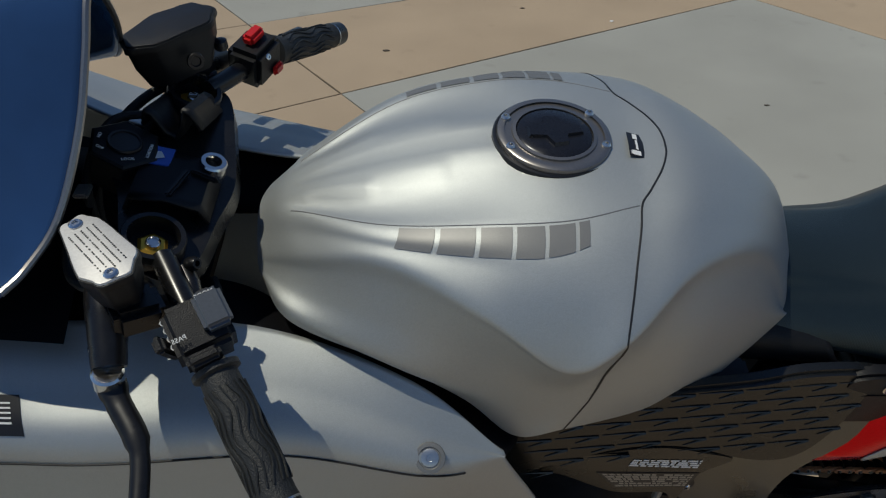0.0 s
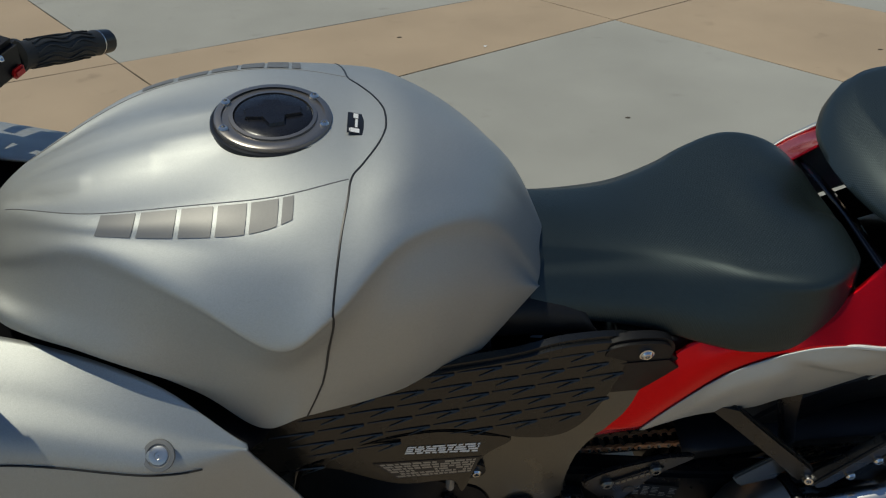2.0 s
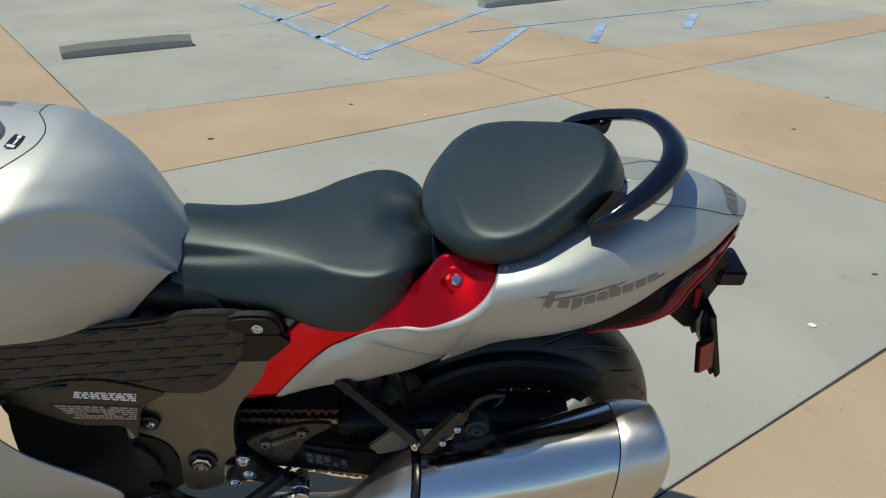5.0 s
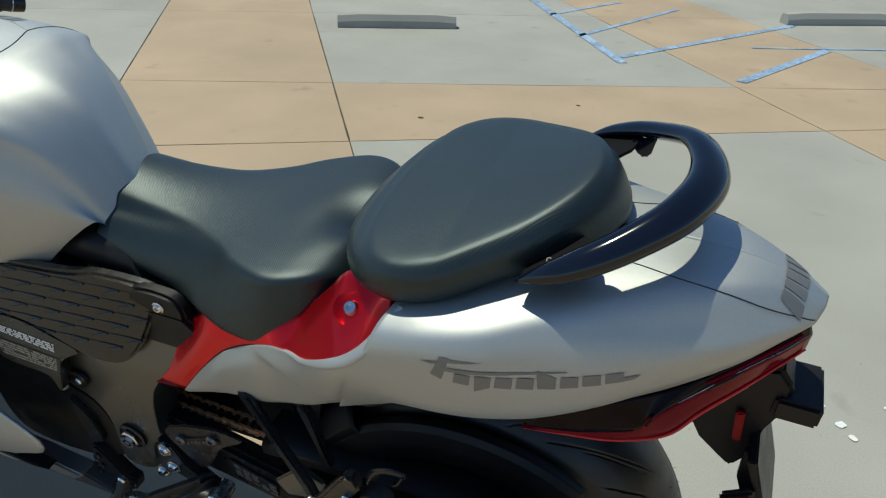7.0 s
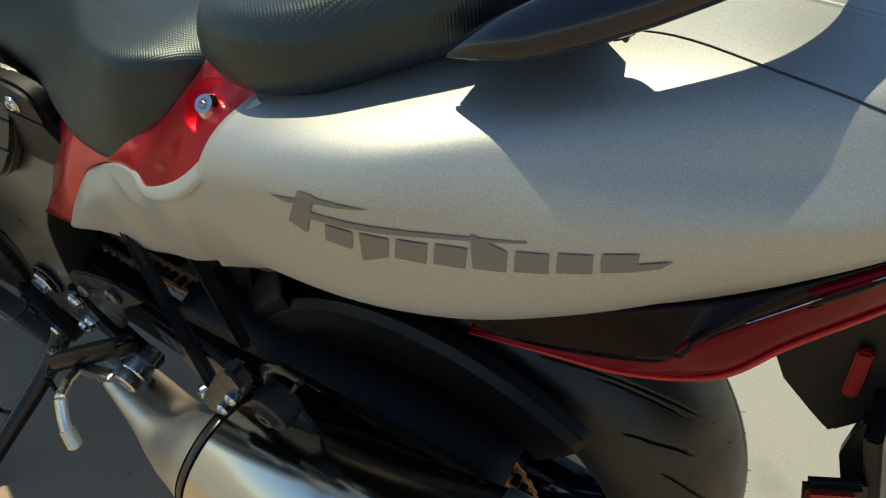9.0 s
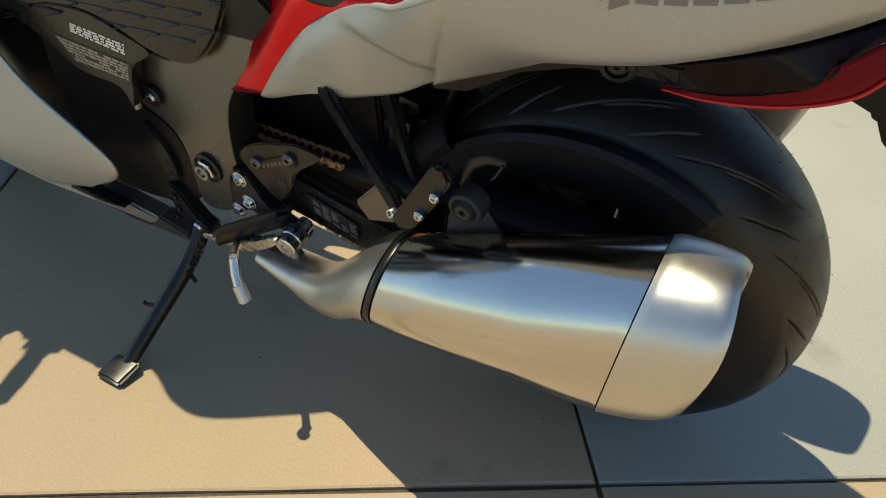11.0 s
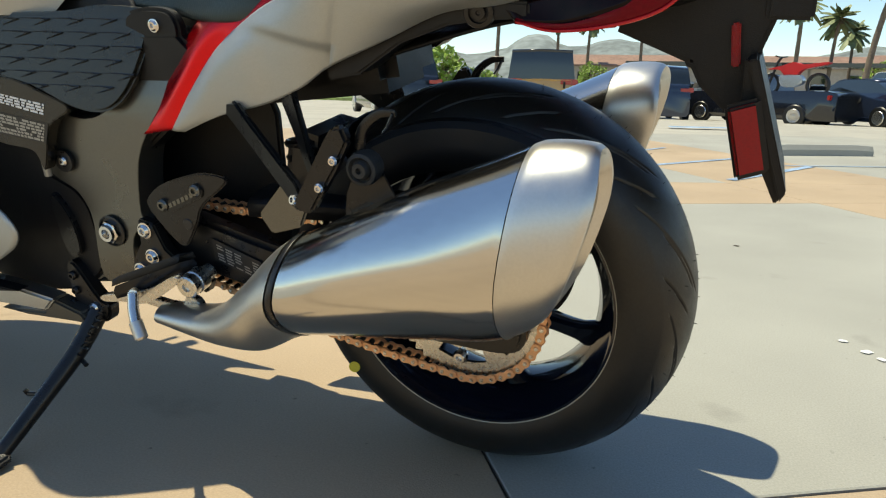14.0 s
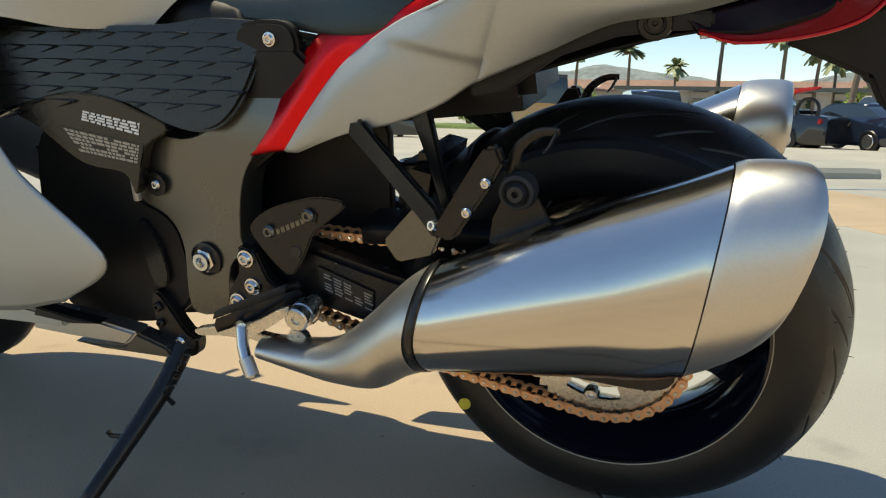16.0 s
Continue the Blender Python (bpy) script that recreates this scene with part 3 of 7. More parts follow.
        part("tail_lamp", bm, CAR_LAMP, th)
    return th


car(3.5, 24.6, -0.5, -52, CAR_NAVY, label="dark blue parked sedan with red tail lamps")
car(0.6, 24.2, -0.5, -30, CAR_DARK, (5.0, 1.85, 1.5), "pickup", "dark pickup truck carrying a red dirt bike")
car(5.9, 34.0, -0.5, -60, CAR_WHITE, (5.4, 1.95, 1.85), "pickup", "white parked pickup truck")
car(-2.75, 24.5, -0.5, -75, CAR_NAVY, (4.6, 1.85, 1.7), "suv", "dark parked sport utility car")
car(-9.8, 19.4, -0.42, -50, CAR_DARK, (4.6, 1.85, 1.72), "suv", "dark parked sport utility car with red lamps")
car(-5.05, 19.0, -0.43, -76, CAR_TAN, (4.2, 1.90, 1.84), "offroader", "tan boxy off-road car with a black soft top")
car(-30.4, 50.4, -0.5, 10, CAR_WHITE, label="white parked sedan far off")
car(-26.0, 49.0, -0.5, -5, CAR_NAVY, label="blue parked sedan far off")
car(-34.0, 52.0, -0.5, -5, CAR_DARK, label="dark parked sedan far off")
car(8.5, 27.0, -0.5, -60, CAR_DARK, label="dark parked sedan by the lot edge")
for k in range(5):
    car(-7.5 + 3.1 * k, 58 + 0.3 * k, -0.5, 80, (CAR_DARK, CAR_WHITE, CAR_NAVY)[k % 3], label="parked car under a canopy")

# the dirt bike on the pickup's bed
th = whole("dirt_bike", "red dirt bike standing on a pickup bed", "dirt bike")
th.matrix_world = pose(1.35, 22.95, 0.36, 0, 0, -28)
for wx in (-0.72, 0.72):
    bm = B()
    lathe(bm, [(-0.04, 0.27), (-0.05, 0.31), (-0.02, 0.345), (0.02, 0.345), (0.05, 0.31), (0.04, 0.27), (-0.04, 0.27)], (wx, 0, 0.345), (0, 1, 0), 24, ends=False)
    part("wheel", bm, RUBBER, th)
bm = B()
plate(bm, [(-0.75, 0.78), (-0.35, 0.88), (0.0, 0.98), (0.3, 0.92), (0.95, 0.98), (0.9, 0.9), (0.3, 0.78), (0.1, 0.6), (-0.2, 0.58), (-0.4, 0.76)], -0.1, 0.1, 0.02, 40)
part("bodywork", bm, RED_PLASTIC, th)
bm = B()
plate(bm, [(-0.35, 0.6), (0.2, 0.62), (0.3, 0.4), (0.0, 0.28), (-0.3, 0.32)], -0.12, 0.12, 0.02, 30)
part("engine", bm, ALU, th)
bm = B()
tube(bm, [(-0.72, 0, 0.345), (-0.5, 0, 1.0), (-0.42, 0, 1.12)], 0.04, 8)
tube(bm, [(-0.42, -0.35, 1.15), (-0.42, 0, 1.12), (-0.42, 0.35, 1.15)], 0.02, 8)
part("fork", bm, BLACK_METAL, th)


def building(x, y, w, d, h, turn, label, canopy=False):
    th = whole("building", label, "building", "buildings behind the lot")
    th.matrix_world = pose(x, y, -0.5, 0, 0, turn)
    if canopy:
        for k in range(7):
            bm = B()
            block(bm, (-w / 2 + (k + 0.5) * w / 7, 0, h / 2), (0.16, 0.16, h), edge=0.01)
            part("post", bm, STUCCO, th)
        bm = B()
        block(bm, (0, 0, h + 0.15), (w, d, 0.3), edge=0.02)
        part("roof", bm, CAR_DARK, th)
        return
    bm = B()
    block(bm, (0, 0, h / 2), (w, d, h), edge=0.02)
    part("wall", bm, STUCCO, th)
    bm = B()
    sec = [(-d / 2 - 0.5, h), (0, h + 1.1), (d / 2 + 0.5, h), (d / 2 + 0.5, h - 0.15), (-d / 2 - 0.5, h - 0.15)]
    vs = sheet(bm, np.array([[(s, a, b) for a, b in sec] for s in (-w / 2 - 0.5, w / 2 + 0.5)]), close=True)
    cap(bm, vs[0])
    cap(bm, vs[-1])
    part("roof", bm, ROOF, th, smooth=0)
    for k in range(int(w / 3)):
        bm = B()
        block(bm, (-w / 2 + 1.5 + 3 * k, -d / 2 - 0.02, h * 0.55), (1.4, 0.1, 1.3), edge=0.01)
        part("window", bm, CAR_GLASS, th)


building(-2, 78, 36, 8, 3.0, 4, "low stucco building with a tile roof")
building(24, 84, 26, 8, 3.4, -6, "low stucco building with a tile roof")
building(4, 60.5, 26, 5, 2.6, 3, "dark carport canopy over parked cars", canopy=True)

# ---- motorcycle ----
bike = whole("motorcycle", "matte silver sport motorcycle with red trim leaning on its stand", "motorcycle")
bike.matrix_world = pose(0, 0, 0.001, LEAN, 0, 0)


def mirror(ob, name=None):
    """The same part on the other side."""
    me = ob.data.copy()
    me.transform(Matrix.Diagonal((1, -1, 1, 1)))
    me.flip_normals()
    o = new(name or ob.name, me)
    o.parent = ob.parent
    for md in ob.modifiers:
        so = o.modifiers.new("thickness", "SOLIDIFY")
        so.thickness, so.offset = md.thickness, md.offset
    return tagged(o, ob.get("label", ""))


def bolt(parent, centre, axis=(0, -1, 0), r=0.008, h=0.006, mat=None, name="bolt", hexhole=True, washer=0.0):
    """A button-head screw with a recessed socket."""
    bm = B()
    prof = [(-0.004, r * 0.95), (h * 0.5, r), (h, r * 0.72), (h, r * 0.42), (h * 0.35, r * 0.38), (h * 0.3, 0.0004)]
    if washer:
        prof = [(-0.004, r * washer), (0.0015, r * washer), (0.002, r)] + prof[1:]
    lathe(bm, prof, centre, axis, 18, ends=False)
    return part(name, bm, mat or CHROME, parent)


# -- rear wheel --
WC = Vector((-0.050, 0.014, 0.304))
WR = 0.305


def rear_wheel():
    bm = B()
    lathe(bm, [(-0.082, 0.214), (-0.086, 0.212), (-0.086, 0.204), (-0.078, 0.200), (-0.060, 0.186), (-0.02, 0.172), (0.02, 0.172), (0.060, 0.186), (0.078, 0.200), (0.086, 0.204), (0.086, 0.212), (0.082, 0.214), (0.07, 0.205), (0, 0.19), (-0.07, 0.205), (-0.082, 0.214)], WC, (0, 1, 0), 96, ends=False)
    rim = part("rear_wheel", bm, GLOSS_BLACK, bike, "gloss black cast rear wheel")
    bm = B()
    lathe(bm, [(-0.0868, 0.2110), (-0.0874, 0.2100), (-0.0874, 0.2086), (-0.0868, 0.2076)], WC, (0, 1, 0), 96, ends=False)
    part("pinstripe", bm, LABEL_GREY, rim, "thin grey pinstripe on the rim edge")
    # tyre with slanted tread grooves
    nu, nv = 900, 136
    a = np.linspace(-1, 1, nv)
    y = 0.096 * np.sin(a * math.pi / 2 * 1.02)
    r = np.where(np.abs(a) < 0.62, WR - 0.105 + np.sqrt(np.maximum(0.105**2 - (y * 0.98) ** 2, 0)), 0)
    edge_r, edge_y = WR - 0.105 + math.sqrt(0.105**2 - (0.096 * math.sin(0.62 * math.pi / 2 * 1.02) * 0.98) ** 2), 0.62
    side = np.abs(a) >= 0.62
    s = (np.abs(a) - 0.62) / 0.38
    r = np.where(side, edge_r + (0.209 - edge_r) * np.maximum(s, 0) ** 1.15, r)
    y = np.where(side, np.sign(a) * (0.096 * math.sin(0.62 * math.pi / 2 * 1.02) + 0.0145 * np.sin(s * math.pi * 0.75) - 0.003 * s), y)
    g = np.zeros((nu, nv, 3))
    th = np.linspace(0, 2 * math.pi, nu, endpoint=False)
    for j in range(nv):
        depth = np.zeros(nu)
        m = abs(a[j])
        th = np.linspace(0, 2 * math.pi, nu, endpoint=False) + 0.8 * (m - 0.1)
        if 0.10 < m < 0.60:
            for lo, hi, bend, off in ((0.12, 0.56, 1.25, 0.0), (0.30, 0.59, 0.85, 0.36), (0.20, 0.44, 1.35, 0.50)):
                if lo < m < hi:
                    ph = (th - (m - 0.1) * bend - off - (0.26 if a[j] > 0 else 0)) % (2 * math.pi / 11)
                    fade = min((m - lo) / 0.05, (hi - m) / 0.05, 1.0)
                    depth = np.maximum(depth, fade * np.clip(1.6 - np.abs(ph - 0.05) / 0.0075, 0, 1))
        rr = r[j] - 0.0045 * depth
        g[:, j, 0], g[:, j, 1], g[:, j, 2] = WC.x + rr * np.cos(th), WC.y + y[j], WC.z + rr * np.sin(th)
    bm = B()
    sheet(bm, np.concatenate([g, g[:1]]), flip=False)
    bmesh.ops.remove_doubles(bm, verts=bm.verts, dist=1e-5)
    part("tyre", bm, RUBBER, rim, "new black rear tyre with curved tread grooves", smooth=60)
    # vent whiskers
    bm = B()
    rnd = random.Random(5)
    for k in range(150):
        t, yy = rnd.uniform(0, 6.28), rnd.choice((-1, 1)) * rnd.uniform(0.0, 0.075)
        r0 = WR - 0.105 + math.sqrt(0.105**2 - yy**2) - 0.001
        d = Vector((math.cos(t), yy / 0.105, math.sin(t))).normalized()
        p = WC + Vector((r0 * math.cos(t), yy, r0 * math.sin(t)))
        q = p + d * rnd.uniform(0.003, 0.007) + Vector((rnd.uniform(-1, 1), rnd.uniform(-1, 1), rnd.uniform(-1, 1))) * 0.0012
        tube(bm, [p, q], [0.0005, 0.0003], 4)
    tagged(part("vent_whisker", bm, RUBBER, rim), kind="stuff")
    bm = B()
    lathe(bm, [(0, 0.0095), (0.0012, 0.009), (0.0014, 0.0)], WC + Vector((-0.205, -0.0955, -0.145)), (0.25, -1, 0.15), 18)
    part("paint_dot", bm, YELLOW_PAINT, rim, "yellow balance dot on the sidewall")
    # spokes
    for k in range(7):
        t = k * 2 * math.pi / 7 + 0.42
        bm = B()
        rows = []
        for u in np.linspace(0, 1, 10):
            rr = 0.045 + 0.142 * u
            tt = t + 0.10 * u
            w = 0.017 * (1 - 0.35 * math.sin(u * math.pi)) + 0.012 * max(u - 0.75, 0) * 4
            h = 0.020 - 0.006 * u
            c = WC + Vector((rr * math.cos(tt), -0.018 * (1 - u) - 0.012, rr * math.sin(tt)))
            tg = Vector((-math.sin(tt), 0, math.cos(tt)))
            rows.append([c + tg * w * ca + Vector((0, h * sa, 0)) for ca, sa in ((1, 0.35), (0.65, 1), (-0.65, 1), (-1, 0.35), (-1, -0.35), (-0.65, -1), (0.65, -1), (1, -0.35))])
        sheet(bm, np.array(rows), close=True)
        part("spoke", bm, GLOSS_BLACK, rim, smooth=50)
    bm = B()
    lathe(bm, [(-0.075, 0.02), (-0.075, 0.045), (-0.05, 0.05), (-0.03, 0.058), (0.03, 0.058), (0.05, 0.05), (0.06, 0.05), (0.06, 0.02)], WC, (0, 1, 0), 40)
    part("hub", bm, GLOSS_BLACK, rim)
    # brake disc on the far side, with drilled holes
    bm = B()
    na, radii = 144, (0.062, 0.070, 0.078, 0.086, 0.094, 0.102, 0.110, 0.118)
    for yy in (0.068, 0.073):
        vs = [[bm.verts.new(WC + Vector((rr * math.cos(2 * math.pi * i / na), yy, rr * math.sin(2 * math.pi * i / na)))) for i in range(na)] for rr in radii]
        for q in range(len(radii) - 1):
            for i in range(na):
                if (q in (1, 3, 5)) and (i + 2 * q) % 6 in (0, 1):
                    continue
                bm.faces.new((vs[q][i], vs[q][(i + 1) % na], vs[q + 1][(i + 1) % na], vs[q + 1][i]))
    part("brake_disc", bm, BLACK_METAL, rim, "drilled rear brake disc")
    # sprocket
    teeth, rs = 45, 0.1137
    bm = B()
    ys = -0.106
    out, inn = [], []
    for i in range(teeth * 4):
        t = 2 * math.pi * i / (teeth * 4)
        rr = rs + (0.0045, 0.001, -0.0045, 0.001)[i % 4]
        out.append((rr, t))
    for side_y in (ys - 0.003, ys + 0.003):
        vo = [bm.verts.new(WC + Vector((rr * math.cos(t), side_y, rr * math.sin(t)))) for rr, t in out]
        vm = [bm.verts.new(WC + Vector((0.100 * math.cos(t), side_y, 0.100 * math.sin(t)))) for rr, t in out]
        vi = [bm.verts.new(WC + Vector((0.090 * math.cos(t), side_y, 0.090 * math.sin(t)))) for rr, t in out]
        vn = [bm.verts.new(WC + Vector((0.070 * math.cos(t), side_y, 0.070 * math.sin(t)))) for rr, t in out]
        vh = [bm.verts.new(WC + Vector((0.042 * math.cos(t), side_y, 0.042 * math.sin(t)))) for rr, t in out]
        n = len(out)
        for i in range(n):
            j = (i + 1) % n
            bm.faces.new((vo[i], vo[j], vm[j], vm[i]))
            bm.faces.new((vm[i], vm[j], vi[j], vi[i]))
            if i % 36 < 11:
                bm.faces.new((vi[i], vi[j], vn[j], vn[i]))
            bm.faces.new((vn[i], vn[j], vh[j], vh[i]))
        if side_y < ys:
            first = vo
        else:
            for i in range(n):
                bm.faces.new((first[i], first[(i + 1) % n], vo[(i + 1) % n], vo[i]))
    part("sprocket", bm, ALU, rim, "pale steel rear sprocket with slots", smooth=30)
    for k in range(5):
        t = radians(270 - 8 + 72 * k)
        bolt(rim, WC + Vector((0.081 * math.cos(t), ys - 0.004, 0.081 * math.sin(t))), r=0.011, h=0.010, mat=CHROME, name="sprocket_nut")
    bm = B()
    lathe(bm, [(0, 0.016), (0.012, 0.016), (0.014, 0.012), (0.02, 0.012), (0.02, 0.0)], WC + Vector((0, -0.125, 0)), (0, -1, 0), 6)
    part("axle_nut", bm, CHROME, rim, smooth=0)
    return rim


rear_wheel()

# -- front wheel --
FC = Vector((-1.50, 0, 0.300))
bm = B()
lathe(bm, [(-0.055, 0.215), (-0.062, 0.235), (-0.060, 0.262), (-0.042, 0.287), (-0.018, 0.299), (0.018, 0.299), (0.042, 0.287), (0.060, 0.262), (0.062, 0.235), (0.055, 0.215)], FC, (0, 1, 0), 96, ends=False)
front = part("front_wheel", bm, RUBBER, bike, "black front tyre and wheel")
bm = B()
lathe(bm, [(-0.055, 0.217), (-0.058, 0.205), (-0.03, 0.185), (0.03, 0.185), (0.058, 0.205), (0.055, 0.217)], FC, (0, 1, 0), 72, ends=False)
part("rim", bm, GLOSS_BLACK, front)
for k in range(7):
    bm = B()
    t = k * 2 * math.pi / 7
    tube(bm, [FC + Vector((r * math.cos(t), 0, r * math.sin(t))) for r in (0.03, 0.1, 0.19)], [0.018, 0.012, 0.015], 8)
    part("spoke", bm, GLOSS_BLACK, front)
for sy in (-0.115, 0.10):
    bm = B()
    tube(bm, spline([(-1.50, sy, 0.30), (-1.43, sy, 0.55), (-1.34, sy, 0.85)], 12), [0.03] * 5 + [0.026] * 7, 20)
    part("fork_leg", bm, BLACK_METAL, bike)

# -- chain --
SF, RF = Vector((-0.615, -0.100, 0.385)), 0.046
SR, RR = Vector((WC.x, -0.092, WC.z)), 0.1137


def chain():
    """Side plates, pins and rollers along a loop round both sprockets, with a little sag in the lower run."""
    d = Vector((SF.x - SR.x, 0, SF.z - SR.z))
    base = math.atan2(d.z, d.x)
    off = math.acos((RR - RF) / d.length)
    pts = []
    up_a, lo_a = base - off, base + off
    # rear sprocket, from the upper tangent round the back to the lower one
    start, end = up_a, lo_a - 2 * math.pi
    for t in np.linspace(start, end, 80):
        pts.append((SR.x + RR * math.cos(t), SR.z + RR * math.sin(t)))
    a, b = pts[-1], (SF.x + RF * math.cos(lo_a), SF.z + RF * math.sin(lo_a))
    for u in np.linspace(0, 1, 60)[1:-1]:
        pts.append((a[0] + (b[0] - a[0]) * u, a[1] + (b[1] - a[1]) * u - 0.020 * math.sin(math.pi * u)))
    for t in np.linspace(lo_a, up_a, 40) if up_a > lo_a else np.linspace(lo_a, up_a + 2 * math.pi, 40):
        pts.append((SF.x + RF * math.cos(t), SF.z + RF * math.sin(t)))
    a, b = pts[-1], pts[0]
    for u in np.linspace(0, 1, 60)[1:-1]:
        pts.append((a[0] + (b[0] - a[0]) * u, a[1] + (b[1] - a[1]) * u - 0.006 * math.sin(math.pi * u)))
    p = np.array(pts + pts[:1])
    cum = np.r_[0, np.cumsum(np.hypot(*np.diff(p, axis=0).T))]
    n = int(round(cum[-1] / 0.015875 / 2)) * 2
    s = np.linspace(0, cum[-1], n, endpoint=False)
    pin = np.stack([np.interp(s, cum, p[:, 0]), np.interp(s, cum, p[:, 1])], 1)
    bm = B()
    for x, z in pin:
        lathe(bm, [(-0.011, 0.0045), (0.011, 0.0045)], (x, SR.y, z), (0, 1, 0), 8)
    body = part("chain", bm, BLACK_METAL, bike, "gold-plated drive chain")
    pitch = cum[-1] / n

    def link_mesh(outer):
        bm = B()
        h = 0.0072 if outer else 0.0066
        shape = [(h * math.cos(t) , h * math.sin(t)) for t in np.linspace(math.pi / 2, 3 * math.pi / 2, 9)]
        shape += [(pitch / 2, -h * 0.72)] + [(pitch + h * math.cos(t), h * math.sin(t)) for t in np.linspace(-math.pi / 2, math.pi / 2, 9)] + [(pitch / 2, h * 0.72)]
        y = 0.0115 if outer else 0.0085
        for sy in (-1, 1):
            plate(bm, shape, sy * y - 0.0011, sy * y + 0.0011, 0.0005)
        return bm

    def rivet_mesh():
        bm = B()
        for px in (0, pitch):
            lathe(bm, [(-0.0150, 0.0018), (-0.0150, 0.0028), (-0.0135, 0.0031), (0.0135, 0.0031), (0.015, 0.0018)], (px, 0, 0), (0, 1, 0), 10)
        return bm

    share = {}
    for i in range(n):
        a, b = pin[i], pin[(i + 1) % n]
        m = Matrix.Translation((a[0], SR.y, a[1])) @ Matrix.Rotation(-math.atan2(b[1] - a[1], b[0] - a[0]), 4, "Y")
        outer = i % 2 == 0
        if outer not in share:
            ob = part("link", link_mesh(outer), GOLD, body)
            share[outer] = ob.data
        else:
            ob = new("link", share[outer])
            ob.parent = body
        ob.matrix_local = m
        if outer:
            if "rivet" not in share:
                ob = part("rivet", rivet_mesh(), ALU, body)
                share["rivet"] = ob.data
            else:
                ob = new("rivet", share["rivet"])
                ob.parent = body
            ob.matrix_local = m


chain()

# -- swingarm, hugger, chain guard --
bm = B()
plate(bm, [(-0.66, 0.43), (-0.55, 0.435), (-0.30, 0.375), (-0.06, 0.345), (0.035, 0.335), (0.04, 0.27), (-0.05, 0.262), (-0.28, 0.285), (-0.50, 0.33), (-0.66, 0.345)], -0.14, -0.105, 0.008, 60)
swing = part("swingarm", bm, BLACK_METAL, bike, "black boxed swingarm")
mirror(swing)
bm = B()
block(bm, (-0.57, 0, 0.385), (0.12, 0.22, 0.08), edge=0.01)
part("crossmember", bm, BLACK_METAL, swing)
bm = B()
plate(bm, [(-0.445, 0.388), (-0.36, 0.358), (-0.365, 0.325), (-0.445, 0.352)], -0.1435, -0.1415, 0.0)
lab = part("warning_label", bm, LABEL_BLACK, swing, "black caution label with fine print")
bm = B()
for k in range(6):
    for c in range(5):
        if random.random() < 0.85:
            x = -0.437 + c * 0.0155
            z = 0.379 - k * 0.0046 - (x + 0.437) * 0.35
            w = random.uniform(0.009, 0.013)
            plate(bm, [(x, z), (x + w, z - w * 0.35), (x + w, z - w * 0.35 - 0.0022), (x, z - 0.0022)], -0.1442, -0.1438, 0)
part("print", bm, LABEL_GREY, lab)
rows = []
for t in np.linspace(radians(128), radians(184), 30):
    rr = WR + 0.012
    rows.append([WC + Vector(((rr - d) * math.cos(t), yy, (rr - d) * math.sin(t))) for yy, d in ((-0.119, 0.085), (-0.118, 0.040), (-0.100, 0.018), (-0.05, 0.003), (0, 0), (0.05, 0.003), (0.100, 0.018), (0.118, 0.040), (0.119, 0.085))])
bm = B()
sheet(bm, np.array(rows))
part("hugger", bm, PLASTIC, bike, "black plastic rear hugger", thick=0.003)
bm = B()
sheet(bm, np.array([[WC + Vector((r * math.cos(t), yy, r * math.sin(t))) for yy, r in ((-0.099, 0.272), (-0.112, 0.270), (-0.119, 0.262), (-0.121, 0.240), (-0.120, 0.205))] for t in np.linspace(radians(52), radians(150), 50)]))
part("hugger_flank", bm, PLASTIC, bike, "black plastic flank of the hugger beside the tyre", thick=0.003)
bm = B()
plate(bm, [(-0.62, 0.42), (-0.58, 0.66), (-0.40, 0.66), (-0.365, 0.56), (-0.37, 0.42), (-0.37, 0.30), (-0.62, 0.30)], -0.045, -0.030, 0.004)
part("inner_panel", bm, PLASTIC, bike, "black inner panel behind the frame")
bm = B()
rows = []
for u in np.linspace(0, 1, 14):
    x, z = -0.375 + 0.43 * u, 0.452 - 0.012 * u + 0.012 * math.sin(math.pi * u)
    rows.append([(x, -0.1345, z - 0.026), (x, -0.1345, z - 0.006), (x, -0.128, z), (x, -0.100, z + 0.006), (x, -0.070, z + 0.006), (x, -0.062, z - 0.004)])
sheet(bm, np.array(rows))
part("chain_guard", bm, PLASTIC, bike, "black plastic chain guard", thick=0.0025)
bm = B()
block(bm, (-0.33, 0.0, 0.40), (0.07, 0.16, 0.28), (0, 12, 0), 0.02)
part("rear_shock", bm, BLACK_METAL, bike)
for k in range(8):
    bm = B()
    tube(bm, [(-0.32 + 0.035 * math.cos(t), -0.03 + 0.035 * math.sin(t), 0.35 + 0.022 * k + 0.022 * t / 6.28) for t in np.linspace(0, 6.28, 20)], 0.006, 6)
    part("spring_coil", bm, BLACK_METAL, bike)

# -- frame, engine and covers --
bm = B()
plate(bm, [(-0.505, 0.704), (-0.404, 0.680), (-0.442, 0.646), (-0.517, 0.558), (-0.549, 0.504), (-0.560, 0.427), (-0.551, 0.410), (-0.584, 0.381), (-0.604, 0.309), (-0.669, 0.300), (-0.665, 0.400), (-0.686, 0.447), (-0.735, 0.475), (-0.750, 0.519), (-0.735, 0.575), (-0.640, 0.565), (-0.580, 0.590), (-0.546, 0.630), (-0.512, 0.690)], (-0.188, 0, 0.07), (-0.133, 0, 0.07), 0.009, 84)
